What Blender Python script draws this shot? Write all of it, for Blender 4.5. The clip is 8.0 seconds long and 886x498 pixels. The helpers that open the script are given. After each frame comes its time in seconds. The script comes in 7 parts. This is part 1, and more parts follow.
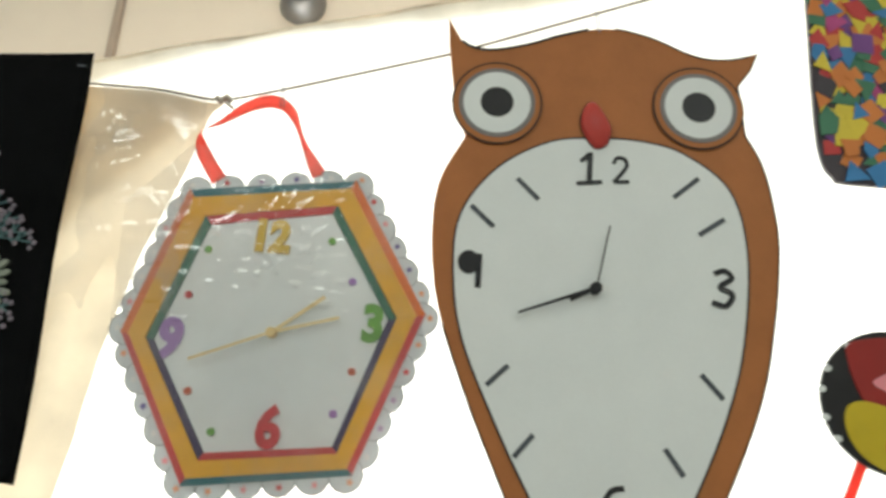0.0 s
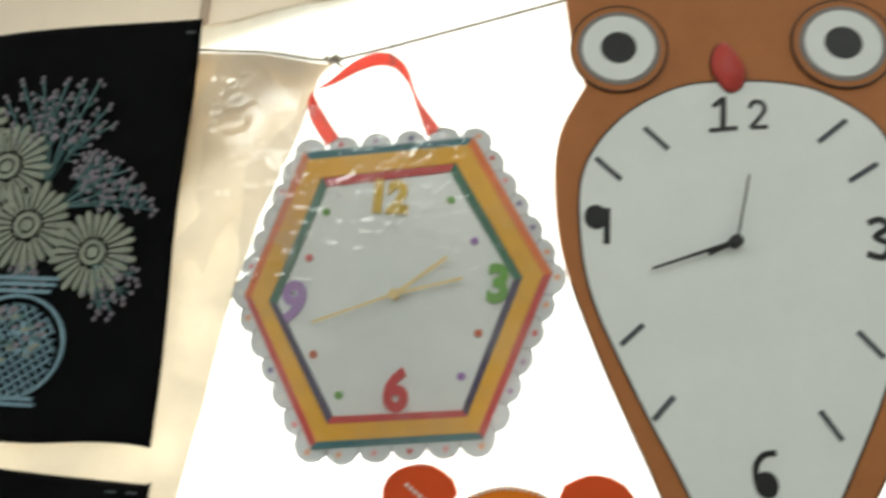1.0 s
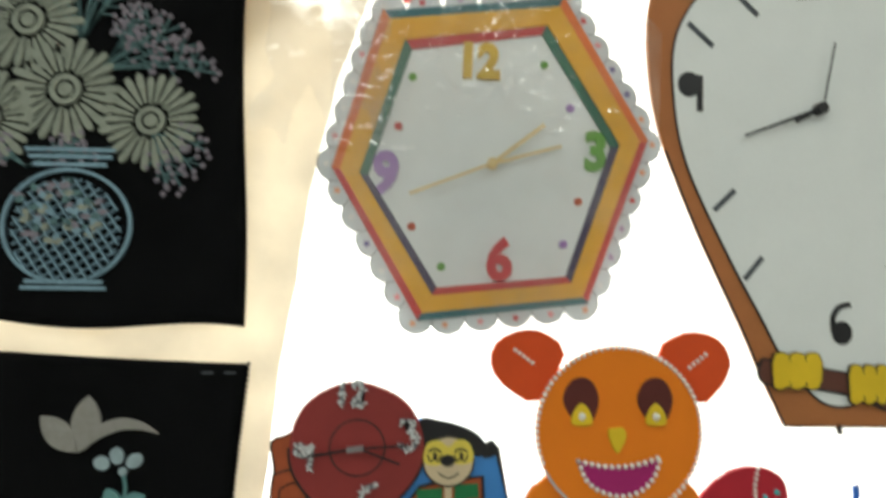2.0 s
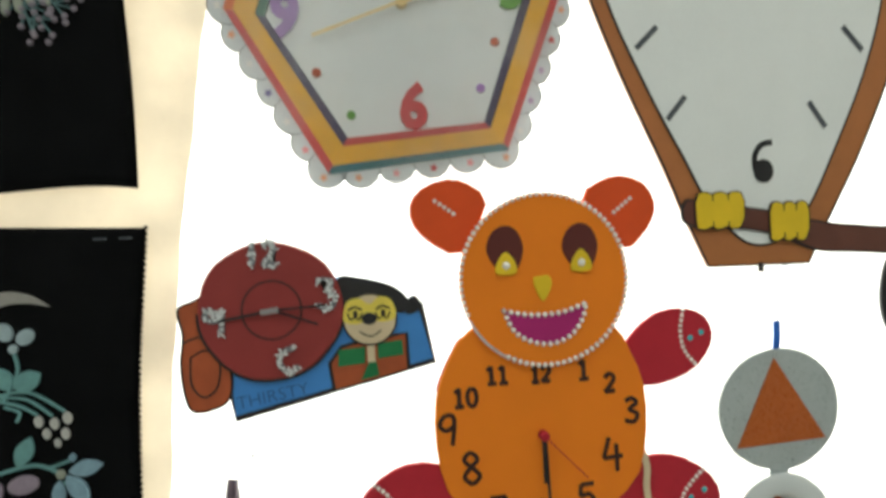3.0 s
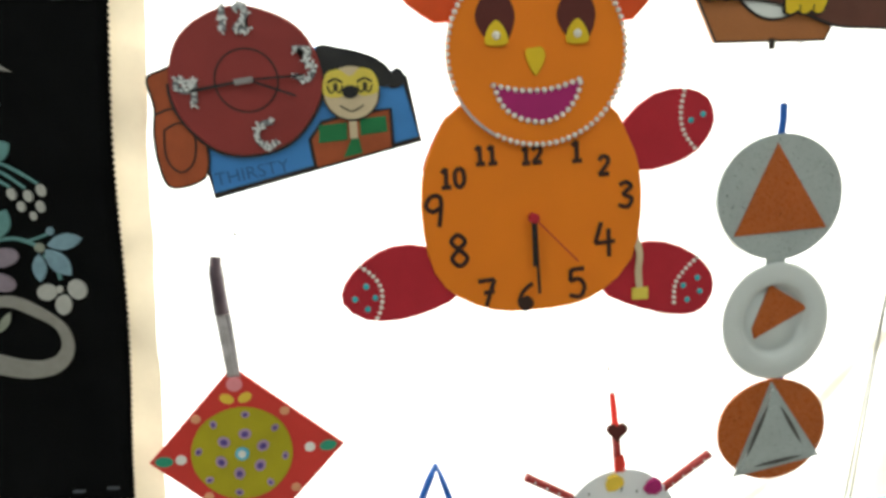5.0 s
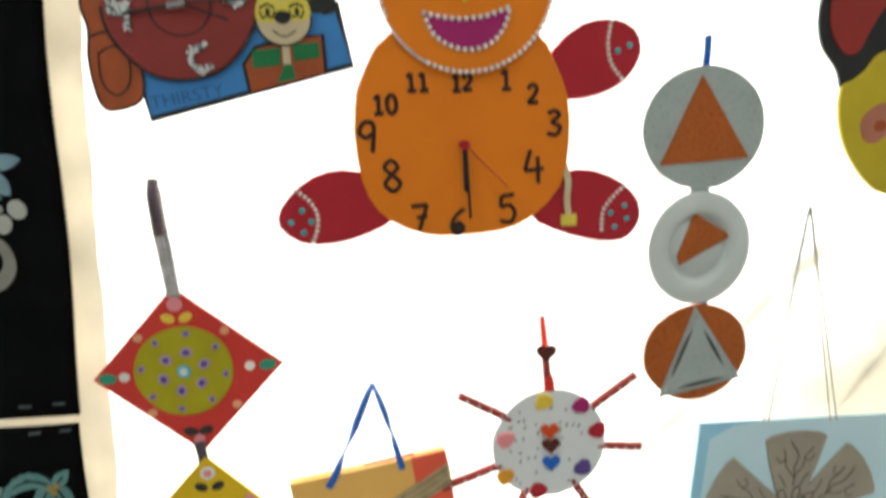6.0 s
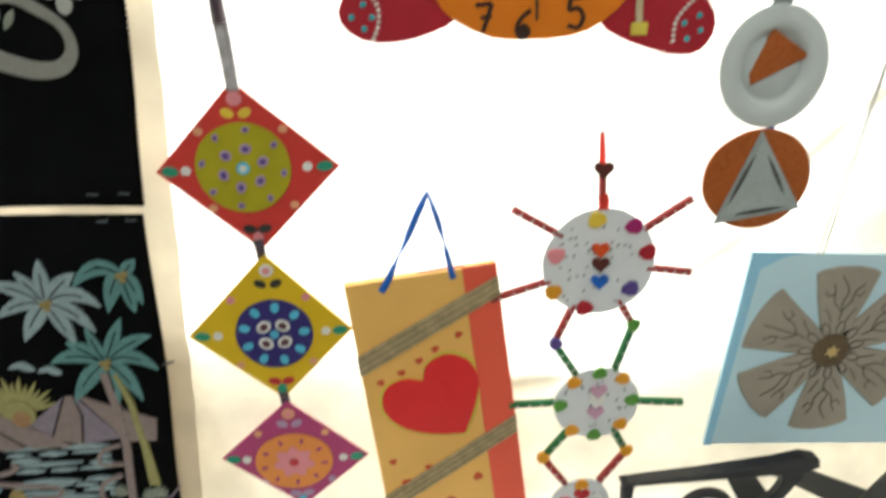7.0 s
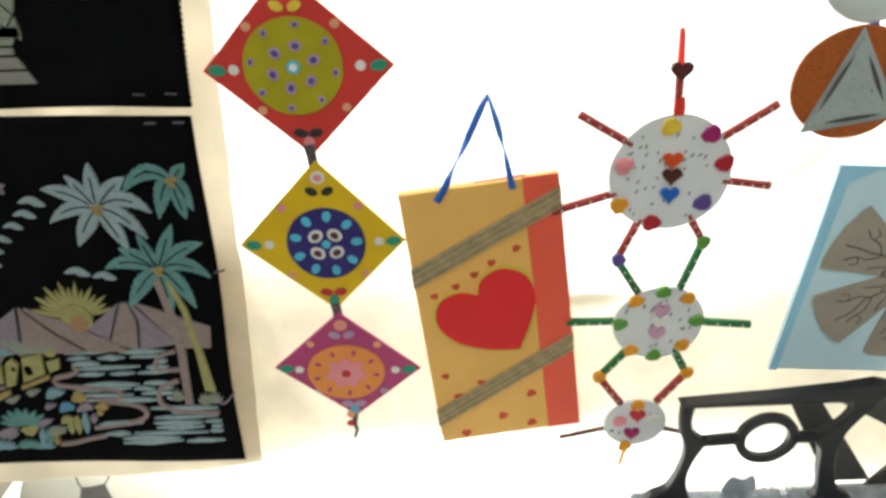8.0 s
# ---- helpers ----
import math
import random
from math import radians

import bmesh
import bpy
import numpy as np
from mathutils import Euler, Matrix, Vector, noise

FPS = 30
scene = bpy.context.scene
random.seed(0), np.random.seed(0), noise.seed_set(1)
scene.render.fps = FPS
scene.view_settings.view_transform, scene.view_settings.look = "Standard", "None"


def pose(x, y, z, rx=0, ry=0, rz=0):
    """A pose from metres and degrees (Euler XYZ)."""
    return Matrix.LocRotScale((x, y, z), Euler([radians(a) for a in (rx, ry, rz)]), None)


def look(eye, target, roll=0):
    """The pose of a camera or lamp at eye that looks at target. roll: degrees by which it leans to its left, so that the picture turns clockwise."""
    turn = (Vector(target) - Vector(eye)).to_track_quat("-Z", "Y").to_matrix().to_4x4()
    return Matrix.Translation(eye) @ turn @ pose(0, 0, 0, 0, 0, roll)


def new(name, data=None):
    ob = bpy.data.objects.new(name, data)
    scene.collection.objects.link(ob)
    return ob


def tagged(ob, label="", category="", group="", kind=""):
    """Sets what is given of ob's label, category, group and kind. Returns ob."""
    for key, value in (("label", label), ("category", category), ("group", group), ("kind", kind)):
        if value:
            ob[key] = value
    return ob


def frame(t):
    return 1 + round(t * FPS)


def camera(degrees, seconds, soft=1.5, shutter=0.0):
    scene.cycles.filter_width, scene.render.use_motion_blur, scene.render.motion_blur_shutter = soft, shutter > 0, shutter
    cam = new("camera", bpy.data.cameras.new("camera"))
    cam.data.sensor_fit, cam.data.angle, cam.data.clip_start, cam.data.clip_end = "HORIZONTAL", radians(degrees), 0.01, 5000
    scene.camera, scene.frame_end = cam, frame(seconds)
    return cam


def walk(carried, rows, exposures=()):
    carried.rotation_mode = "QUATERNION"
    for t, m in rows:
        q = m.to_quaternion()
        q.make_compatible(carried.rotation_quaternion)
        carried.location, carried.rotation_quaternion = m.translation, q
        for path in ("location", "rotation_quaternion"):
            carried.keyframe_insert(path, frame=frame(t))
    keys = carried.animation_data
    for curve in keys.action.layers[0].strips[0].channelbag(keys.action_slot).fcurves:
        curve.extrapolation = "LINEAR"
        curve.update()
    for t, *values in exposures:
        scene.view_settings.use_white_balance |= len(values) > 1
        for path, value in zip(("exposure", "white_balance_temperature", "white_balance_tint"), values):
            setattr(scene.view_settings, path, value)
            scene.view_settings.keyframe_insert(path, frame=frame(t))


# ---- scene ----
cam = camera(66.0, 8.0, soft=3.2, shutter=0.5)
PATH = [
    (0, (0.075, -0.843, 1.759), (0.047, 1.077, 2.318), 3.1),
    (0.5, (0.046, -0.812, 1.755), (-0.061, 1.098, 2.341), 1.9),
    (1, (-0.003, -0.807, 1.74), (-0.205, 1.122, 2.228), 3.0),
    (1.2, (-0.064, -0.819, 1.735), (-0.269, 1.118, 2.192), 3.1),
    (2.3, (-0.26, -0.775, 1.691), (0.008, 1.204, 1.8), -0.6),
    (2.5, (-0.242, -0.765, 1.656), (0.082, 1.205, 1.764), -1.2),
    (3, (-0.212, -0.746, 1.623), (0.068, 1.235, 1.602), -2.3),
    (3.5, (-0.194, -0.733, 1.592), (0.086, 1.245, 1.498), -2.4),
    (4, (-0.188, -0.728, 1.566), (0.093, 1.247, 1.418), -2.6),
    (4.5, (-0.194, -0.722, 1.523), (0.052, 1.25, 1.297), -2.9),
    (4.7, (-0.196, -0.721, 1.508), (0.041, 1.245, 1.227), -2.6),
    (5.8, (-0.143, -0.76, 1.47), (0.105, 1.188, 1.088), -2.5),
    (6, (-0.137, -0.769, 1.449), (0.132, 1.168, 1.032), -2.2),
    (6.5, (-0.153, -0.782, 1.403), (0.031, 1.117, 0.803), -2.0),
    (7, (-0.17, -0.785, 1.359), (-0.012, 1.072, 0.632), -0.6),
    (7.5, (-0.203, -0.769, 1.341), (-0.169, 1.022, 0.453), -1.2),
    (8, (-0.185, -0.754, 1.326), (-0.162, 1.02, 0.402), -1.4),
]
walk(cam, [(t, look(e, g, r)) for t, e, g, r in PATH], exposures=((0.0, 0.0, 6500, 5.0), (8.0, 0.0, 6500, 5.0)))

# ---------------------------------------------------------------- world and light
world = bpy.data.worlds.new("world")
scene.world = world
world.use_nodes = True
wt = world.node_tree
sky = wt.nodes.new("ShaderNodeTexSky")
sky.sky_type, sky.sun_disc = "NISHITA", False
sky.sun_elevation, sky.sun_rotation = radians(40), radians(20)
wt.links.new(sky.outputs["Color"], wt.nodes["Background"].inputs["Color"])
wt.nodes["Background"].inputs["Strength"].default_value = 0.08


def area_lamp(name, place, aim, wide, high, watts, colour):
    data = bpy.data.lights.new(name, "AREA")
    data.shape, data.size, data.size_y, data.energy, data.color = "RECTANGLE", wide, high, watts, colour
    ob = new(name, data)
    ob.matrix_world = look(place, aim)
    return ob


# daylight standing in the window behind the hung sheet
area_lamp("window_daylight", (0.25, 0.42, 1.2), (0.25, 0, 1.2), 2.5, 2.3, 118, (1.0, 0.995, 0.94))
# louvred ceiling lights of the room, behind and beside the camera
for tx, ty in ((-1.3, -1.0), (0.9, -1.3), (-0.8, -2.4)):
    area_lamp("ceiling_light", (tx, ty, 2.86), (tx, ty, 0), 1.2, 0.22, 9.0, (0.918, 0.985, 0.962))

# ---------------------------------------------------------------- materials
MATS = {}


def grain(nt, scale, detail=4.0, rough=0.6):
    n = nt.nodes.new("ShaderNodeTexNoise")
    n.inputs["Scale"].default_value, n.inputs["Detail"].default_value = scale, detail
    n.inputs["Roughness"].default_value = rough
    nt.links.new(nt.nodes["place"].outputs["Object"], n.inputs["Vector"])
    return n


def material(name, colour, rough=0.7, metal=0.0, vary=0.12, fine=900, coarse=25, bump=0.15, sheen=0.0, coat=0.0, spec=0.4,
             weave=0.0, glitter=False):
    """A surface of one colour with blotches, grain and fine relief."""
    m = bpy.data.materials.new(name)
    m.use_nodes = True
    nt = m.node_tree
    p = nt.nodes["Principled BSDF"]
    co = nt.nodes.new("ShaderNodeTexCoord")
    co.name = "place"
    p.inputs["Roughness"].default_value, p.inputs["Metallic"].default_value = rough, metal
    p.inputs["Specular IOR Level"].default_value = spec
    p.inputs["Sheen Weight"].default_value = sheen
    p.inputs["Coat Weight"].default_value = coat
    big, small = grain(nt, coarse, 5), grain(nt, fine, 3)
    add = nt.nodes.new("ShaderNodeMath")
    add.operation = "MULTIPLY_ADD"
    nt.links.new(small.outputs["Fac"], add.inputs[0])
    add.inputs[1].default_value = 0.45
    nt.links.new(big.outputs["Fac"], add.inputs[2])
    ramp = nt.nodes.new("ShaderNodeMapRange")
    ramp.inputs["From Min"].default_value, ramp.inputs["From Max"].default_value = 0.4, 1.0
    ramp.inputs["To Min"].default_value, ramp.inputs["To Max"].default_value = 1 - vary, 1 + vary
    nt.links.new(add.outputs[0], ramp.inputs["Value"])
    mul = nt.nodes.new("ShaderNodeVectorMath")
    mul.operation = "SCALE"
    mul.inputs[0].default_value = colour
    nt.links.new(ramp.outputs["Result"], mul.inputs["Scale"])
    nt.links.new(mul.outputs["Vector"], p.inputs["Base Color"])
    b = nt.nodes.new("ShaderNodeBump")
    b.inputs["Strength"].default_value, b.inputs["Distance"].default_value = bump, 0.001
    height = small.outputs["Fac"]
    if weave:
        sep = nt.nodes.new("ShaderNodeSeparateXYZ")
        nt.links.new(co.outputs["Object"], sep.inputs[0])
        waves = []
        for axis in ("X", "Z"):
            k = nt.nodes.new("ShaderNodeMath")
            k.operation = "MULTIPLY"
            k.inputs[1].default_value = weave
            s = nt.nodes.new("ShaderNodeMath")
            s.operation = "SINE"
            nt.links.new(sep.outputs[axis], k.inputs[0])
            nt.links.new(k.outputs[0], s.inputs[0])
            waves.append(s)
        both = nt.nodes.new("ShaderNodeMath")
        both.operation = "ADD"
        nt.links.new(waves[0].outputs[0], both.inputs[0])
        nt.links.new(waves[1].outputs[0], both.inputs[1])
        height = both.outputs[0]
    if glitter:
        v = nt.nodes.new("ShaderNodeTexVoronoi")
        v.inputs["Scale"].default_value = 650
        nt.links.new(co.outputs["Object"], v.inputs["Vector"])
        sp = nt.nodes.new("ShaderNodeSeparateColor")
        nt.links.new(v.outputs["Color"], sp.inputs[0])
        gr = nt.nodes.new("ShaderNodeMapRange")
        gr.inputs["To Min"].default_value, gr.inputs["To Max"].default_value = 0.25, 0.8
        nt.links.new(sp.outputs[0], gr.inputs["Value"])
        nt.links.new(gr.outputs["Result"], p.inputs["Roughness"])
        mp = nt.nodes.new("ShaderNodeMath")
        mp.operation = "GREATER_THAN"
        mp.inputs[1].default_value = 0.86
        nt.links.new(sp.outputs[1], mp.inputs[0])
        nt.links.new(mp.outputs[0], p.inputs["Metallic"])
        height = sp.outputs[2]
    nt.links.new(height, b.inputs["Height"])
    nt.links.new(b.outputs["Normal"], p.inputs["Normal"])
    MATS[name] = m
    return m


def cloth_material(name, front, through_colour, share, bump=0.3):
    """Thin woven cotton: part of the light is scattered back, part passes through."""
    m = material(name, front, 0.9, vary=0.06, fine=500, coarse=9, bump=bump, spec=0.1)
    nt = m.node_tree
    p, out = nt.nodes["Principled BSDF"], nt.nodes["Material Output"]
    tr = nt.nodes.new("ShaderNodeBsdfTranslucent")
    tint = nt.nodes.new("ShaderNodeVectorMath")
    tint.operation = "SCALE"
    tint.inputs[0].default_value = through_colour
    blot = grain(nt, 12, 7, 0.62)
    mr = nt.nodes.new("ShaderNodeMapRange")
    mr.inputs["From Min"].default_value, mr.inputs["From Max"].default_value = 0.3, 0.7
    mr.inputs["To Min"].default_value, mr.inputs["To Max"].default_value = 0.74, 1.10
    nt.links.new(blot.outputs["Fac"], mr.inputs["Value"])
    nt.links.new(mr.outputs["Result"], tint.inputs["Scale"])
    nt.links.new(tint.outputs["Vector"], tr.inputs["Color"])
    mix = nt.nodes.new("ShaderNodeMixShader")
    mix.inputs[0].default_value = share
    nt.links.new(p.outputs[0], mix.inputs[1])
    nt.links.new(tr.outputs[0], mix.inputs[2])
    nt.links.new(mix.outputs[0], out.inputs["Surface"])
    return m


def film_material(name, tint=(0.97, 0.97, 0.97), base=0.0, rough=0.08, milky=0.0):
    """Clear plastic film: see-through, with a gloss that grows at a slant."""
    m = bpy.data.materials.new(name)
    m.use_nodes = True
    nt = m.node_tree
    nt.nodes.remove(nt.nodes["Principled BSDF"])
    out = nt.nodes["Material Output"]
    clear = nt.nodes.new("ShaderNodeBsdfTransparent")
    clear.inputs["Color"].default_value = (*tint, 1)
    gloss = nt.nodes.new("ShaderNodeBsdfGlossy")
    gloss.inputs["Roughness"].default_value = rough
    fr = nt.nodes.new("ShaderNodeFresnel")
    fr.inputs["IOR"].default_value = 1.5
    co = nt.nodes.new("ShaderNodeTexCoord")
    co.name = "place"
    crease = grain(nt, 110, 1.0, 0.4)
    crease.inputs["Distortion"].default_value = 1.2
    stretch = nt.nodes.new("ShaderNodeVectorMath")
    stretch.operation = "MULTIPLY"
    stretch.inputs[1].default_value = (0.55, 1.0, 1.5)
    nt.links.new(co.outputs["Object"], stretch.inputs[0])
    nt.links.new(stretch.outputs["Vector"], crease.inputs["Vector"])
    bm = nt.nodes.new("ShaderNodeBump")
    bm.inputs["Strength"].default_value, bm.inputs["Distance"].default_value = 0.35, 0.0002
    nt.links.new(crease.outputs["Fac"], bm.inputs["Height"])
    nt.links.new(bm.outputs["Normal"], gloss.inputs["Normal"])
    ad = nt.nodes.new("ShaderNodeMath")
    ad.operation = "ADD"
    ad.inputs[1].default_value = base
    nt.links.new(fr.outputs[0], ad.inputs[0])
    patch = grain(nt, 14, 3, 0.6)
    pm = nt.nodes.new("ShaderNodeMapRange")
    pm.inputs["From Min"].default_value, pm.inputs["From Max"].default_value = 0.44, 0.60
    pm.inputs["To Min"].default_value, pm.inputs["To Max"].default_value = 0.4 * base, base
    nt.links.new(patch.outputs["Fac"], pm.inputs["Value"])
    nt.links.new(pm.outputs["Result"], ad.inputs[1])
    mix = nt.nodes.new("ShaderNodeMixShader")
    nt.links.new(ad.outputs[0], mix.inputs[0])
    nt.links.new(clear.outputs[0], mix.inputs[1])
    nt.links.new(gloss.outputs[0], mix.inputs[2])
    last = mix
    if milky:
        white = nt.nodes.new("ShaderNodeBsdfDiffuse")
        white.inputs["Color"].default_value = (0.75, 0.77, 0.8, 1)
        last = nt.nodes.new("ShaderNodeMixShader")
        last.inputs[0].default_value = milky
        nt.links.new(mix.outputs[0], last.inputs[1])
        nt.links.new(white.outputs[0], last.inputs[2])
    nt.links.new(last.outputs[0], out.inputs["Surface"])
    MATS[name] = m
    return m


SHEET = cloth_material("white_cotton", (0.80, 0.78, 0.74), (0.86, 0.85, 0.81), 0.5)
LINING = cloth_material("cream_cotton", (0.70, 0.64, 0.55), (0.67, 0.575, 0.445), 0.45, bump=0.5)
FOLD = cloth_material("doubled_cotton", (0.74, 0.66, 0.54), (0.82, 0.70, 0.53), 0.62)
SWAG = cloth_material("folded_cotton", (0.72, 0.64, 0.52), (0.66, 0.59, 0.48), 0.48)
# dimmer cotton for the strips that put fold shade into the sheet
FOLD_SHADE = cloth_material("fold_shade_cotton", (0.74, 0.66, 0.54), (0.55, 0.47, 0.37), 0.24)
LOOSE = cloth_material("loose_thin_cotton", (0.80, 0.75, 0.66), (0.95, 0.90, 0.82), 0.90)
WALL = material("cream_wall_paint", (0.84, 0.735, 0.625), 0.6, vary=0.05, coarse=4, fine=300, bump=0.08)
HALL = material("white_hall_paint", (0.70, 0.70, 0.68), 0.7, vary=0.05, coarse=4, fine=300, bump=0.08)
JOINT = material("grey_joint_strip", (0.42, 0.335, 0.27), 0.6)
FLOORM = material("grey_floor_tile", (0.42, 0.40, 0.37), 0.35, vary=0.1, coarse=3)
CEIL = material("white_ceiling_paint", (0.8, 0.78, 0.74), 0.8, vary=0.04, coarse=3)
BLACK_CLOTH = material("black_velvet", (0.0055, 0.0056, 0.0060), 0.9, vary=0.35, coarse=14, fine=700, bump=0.25, weave=3000, spec=0.03)
CHALK = material("pale_green_thread", (0.245, 0.268, 0.220), 0.75, vary=0.2, coarse=120, bump=0.35)
BLUE_THREAD = material("pale_blue_thread", (0.187, 0.302, 0.374), 0.75, vary=0.25, coarse=120, bump=0.35)
TWIG_THREAD = material("dull_teal_thread", (0.085, 0.165, 0.170), 0.75, vary=0.25, coarse=120, bump=0.35)
BUD_THREAD = material("grey_lilac_thread", (0.205, 0.180, 0.215), 0.75, vary=0.2, coarse=120, bump=0.35)
TEAL_THREAD = material("teal_thread", (0.115, 0.259, 0.259), 0.75, vary=0.25, coarse=120, bump=0.35)
LILAC_THREAD = material("lilac_thread", (0.245, 0.200, 0.250), 0.75, vary=0.2, coarse=120, bump=0.35)
ROSE_THREAD = material("dusty_rose_thread", (0.274, 0.209, 0.202), 0.75, vary=0.2, coarse=120, bump=0.35)
YELLOW_THREAD = material("pale_yellow_thread", (0.331, 0.302, 0.122), 0.75, vary=0.25, coarse=120, bump=0.35)
ICE_THREAD = material("ice_blue_thread", (0.29, 0.375, 0.405), 0.75, vary=0.22, coarse=120, bump=0.35)
GREY_THREAD = material("warm_grey_thread", (0.26, 0.25, 0.23), 0.75, vary=0.15, coarse=120, bump=0.35)
STRAW_THREAD = material("straw_yellow_thread", (0.33, 0.24, 0.09), 0.75, vary=0.25, coarse=120, bump=0.35)
PEACH_THREAD = material("peach_thread", (0.36, 0.20, 0.10), 0.75, vary=0.2, coarse=120, bump=0.35)
SKY_THREAD = material("sky_blue_thread", (0.10, 0.26, 0.42), 0.75, vary=0.2, coarse=120, bump=0.35)
WHITE_THREAD = material("off_white_thread", (0.432, 0.432, 0.410), 0.75, vary=0.15, coarse=120, bump=0.35)

OWL_BROWN = material("brown_poster_paint", (0.40, 0.145, 0.043), 0.62, vary=0.13, coarse=14, fine=400)
DARK_LINE = material("black_marker_line", (0.02, 0.015, 0.013), 0.6, vary=0.3)
WHITE_CARD = material("white_painted_card", (0.77, 0.80, 0.80), 0.55, vary=0.04, coarse=10, fine=300)
GREY_RING = material("grey_paint", (0.20, 0.19, 0.19), 0.6)
BLACK_PAINT = material("black_paint", (0.012, 0.012, 0.014), 0.45, vary=0.3)
SLATE = material("dark_slate_paint", (0.075, 0.085, 0.10), 0.6, vary=0.25)
RED_BEAK = material("red_gloss_paint", (0.48, 0.045, 0.035), 0.35)
BRANCH = material("dark_brown_paint", (0.115, 0.037, 0.024), 0.6, vary=0.2)
TALON = material("yellow_felt", (0.72, 0.50, 0.02), 0.8, vary=0.12)

STICK_YELLOW = material("yellow_wood_stick", (0.70, 0.36, 0.008), 0.5, vary=0.12, coarse=40)
STICK_ORANGE = material("orange_wood_stick", (0.66, 0.14, 0.012), 0.5, vary=0.12, coarse=40)
STICK_RED = material("red_wood_stick", (0.50, 0.032, 0.032), 0.5, vary=0.12, coarse=40)
STICK_TEAL = material("teal_wood_stick", (0.008, 0.12, 0.15), 0.5, vary=0.12, coarse=40)
STICK_GREEN = material("green_wood_stick", (0.015, 0.125, 0.075), 0.5, vary=0.12, coarse=40)
STICK_PURPLE = material("purple_wood_stick", (0.030, 0.018, 0.080), 0.5, vary=0.12, coarse=40)
FOAM_RED = material("red_foam", (0.58, 0.05, 0.06), 0.8)
FOAM_YELLOW = material("yellow_foam", (0.62, 0.42, 0.06), 0.8)
FOAM_RUST = material("rust_foam", (0.52, 0.10, 0.04), 0.8)
FOAM_GREEN = material("green_foam", (0.14, 0.36, 0.05), 0.8)
FOAM_PURPLE = material("purple_foam", (0.33, 0.18, 0.48), 0.8)
GOLD = material("pale_gold_metal", (0.72, 0.55, 0.26), 0.35, metal=0.8)
SHEER_RED = cloth_material("sheer_red_satin", (0.80, 0.15, 0.12), (0.98, 0.32, 0.27), 0.58, bump=0.2)
SATIN_RED = cloth_material("red_satin", (0.80, 0.10, 0.08), (0.95, 0.22, 0.17), 0.55, bump=0.1)
POT_INK = material("faded_blue_ink", (0.03, 0.10, 0.26), 0.7)
METAL_DULL = material("dull_metal", (0.30, 0.29, 0.30), 0.4, metal=0.7)
PINK_FELT = material("lilac_pink_felt", (0.62, 0.36, 0.50), 0.85)
SCALLOP = cloth_material("frosted_disc_film", (0.66, 0.69, 0.71), (0.78, 0.80, 0.82), 0.30, bump=0.05)
SCALLOP_EDGE = material("frosted_disc_rim", (0.16, 0.17, 0.19), 0.3)
FILM = film_material("clear_wrapping_film", (0.98, 0.98, 0.985), 0.165, 0.085)

BEAR_ORANGE = material("orange_foam_sheet", (0.82, 0.212, 0.006), 0.75, vary=0.07, coarse=9)
EAR_ORANGE = material("deep_orange_foam", (0.68, 0.075, 0.010), 0.75, vary=0.08)
LIMB_RED = material("crimson_foam", (0.44, 0.014, 0.030), 0.75, vary=0.12)
MAROON = material("maroon_foam", (0.10, 0.018, 0.014), 0.75)
MAGENTA = material("magenta_foam", (0.36, 0.012, 0.14), 0.7)
PEARL = material("white_pearl", (0.82, 0.78, 0.74), 0.22, vary=0.05, coat=0.5)
GEM_TEAL = material("turquoise_gem", (0.05, 0.42, 0.48), 0.2, coat=0.5)
MARKER = material("dark_brown_marker", (0.035, 0.012, 0.006), 0.6, vary=0.25)

POT_RED = material("brick_red_card", (0.25, 0.028, 0.026), 0.6, vary=0.14, coarse=18)
POT_RUST = material("rust_card", (0.36, 0.075, 0.022), 0.65, vary=0.22, coarse=30)
CARD_BLUE = material("sky_blue_card", (0.05, 0.23, 0.60), 0.6, vary=0.13, coarse=20)
CARD_GREEN = material("green_card", (0.012, 0.17, 0.055), 0.65)
FACE_YELLOW = material("yellow_card", (0.72, 0.58, 0.09), 0.65)
FACE_CREAM = material("cream_card", (0.62, 0.50, 0.33), 0.65)
TINSEL = material("silver_glitter_foam", (0.20, 0.21, 0.23), 0.3, metal=0.6, vary=0.6, coarse=260, bump=0.8)
TINSEL_WHITE = material("bright_silver_tinsel", (0.72, 0.74, 0.76), 0.3, metal=0.5, vary=0.3, coarse=260)

GREY_GLITTER = material("grey_glitter_sheet", (0.41, 0.46, 0.465), 0.5, glitter=True, bump=0.35, vary=0.08)
ORANGE_GLITTER = material("orange_glitter_sheet", (0.44, 0.105, 0.018), 0.5, glitter=True, bump=0.35, vary=0.1)
PLATE_WHITE = material("white_foam_plate", (0.62, 0.66, 0.67), 0.4, vary=0.03)
PEG_BLUE = material("blue_satin", (0.012, 0.125, 0.55), 0.4, vary=0.2)
WIRE = material("steel_wire", (0.26, 0.26, 0.27), 0.3, metal=1.0)

DIA_RED = material("red_glossy_card", (0.64, 0.042, 0.034), 0.4, vary=0.08)
DIA_YELLOW = material("yellow_glossy_card", (0.76, 0.49, 0.012), 0.4, vary=0.08)
DIA_PINK = material("magenta_glossy_card", (0.46, 0.055, 0.19), 0.4, vary=0.08)
OLIVE = material("olive_felt", (0.42, 0.36, 0.012), 0.85, vary=0.12)
NAVY = material("navy_felt", (0.035, 0.025, 0.17), 0.85, vary=0.12)
PEACH = material("orange_felt", (0.82, 0.30, 0.08), 0.85, vary=0.12)
STRAP = material("silver_purple_ribbon", (0.55, 0.52, 0.55), 0.35, metal=0.5, vary=0.4, coarse=70)
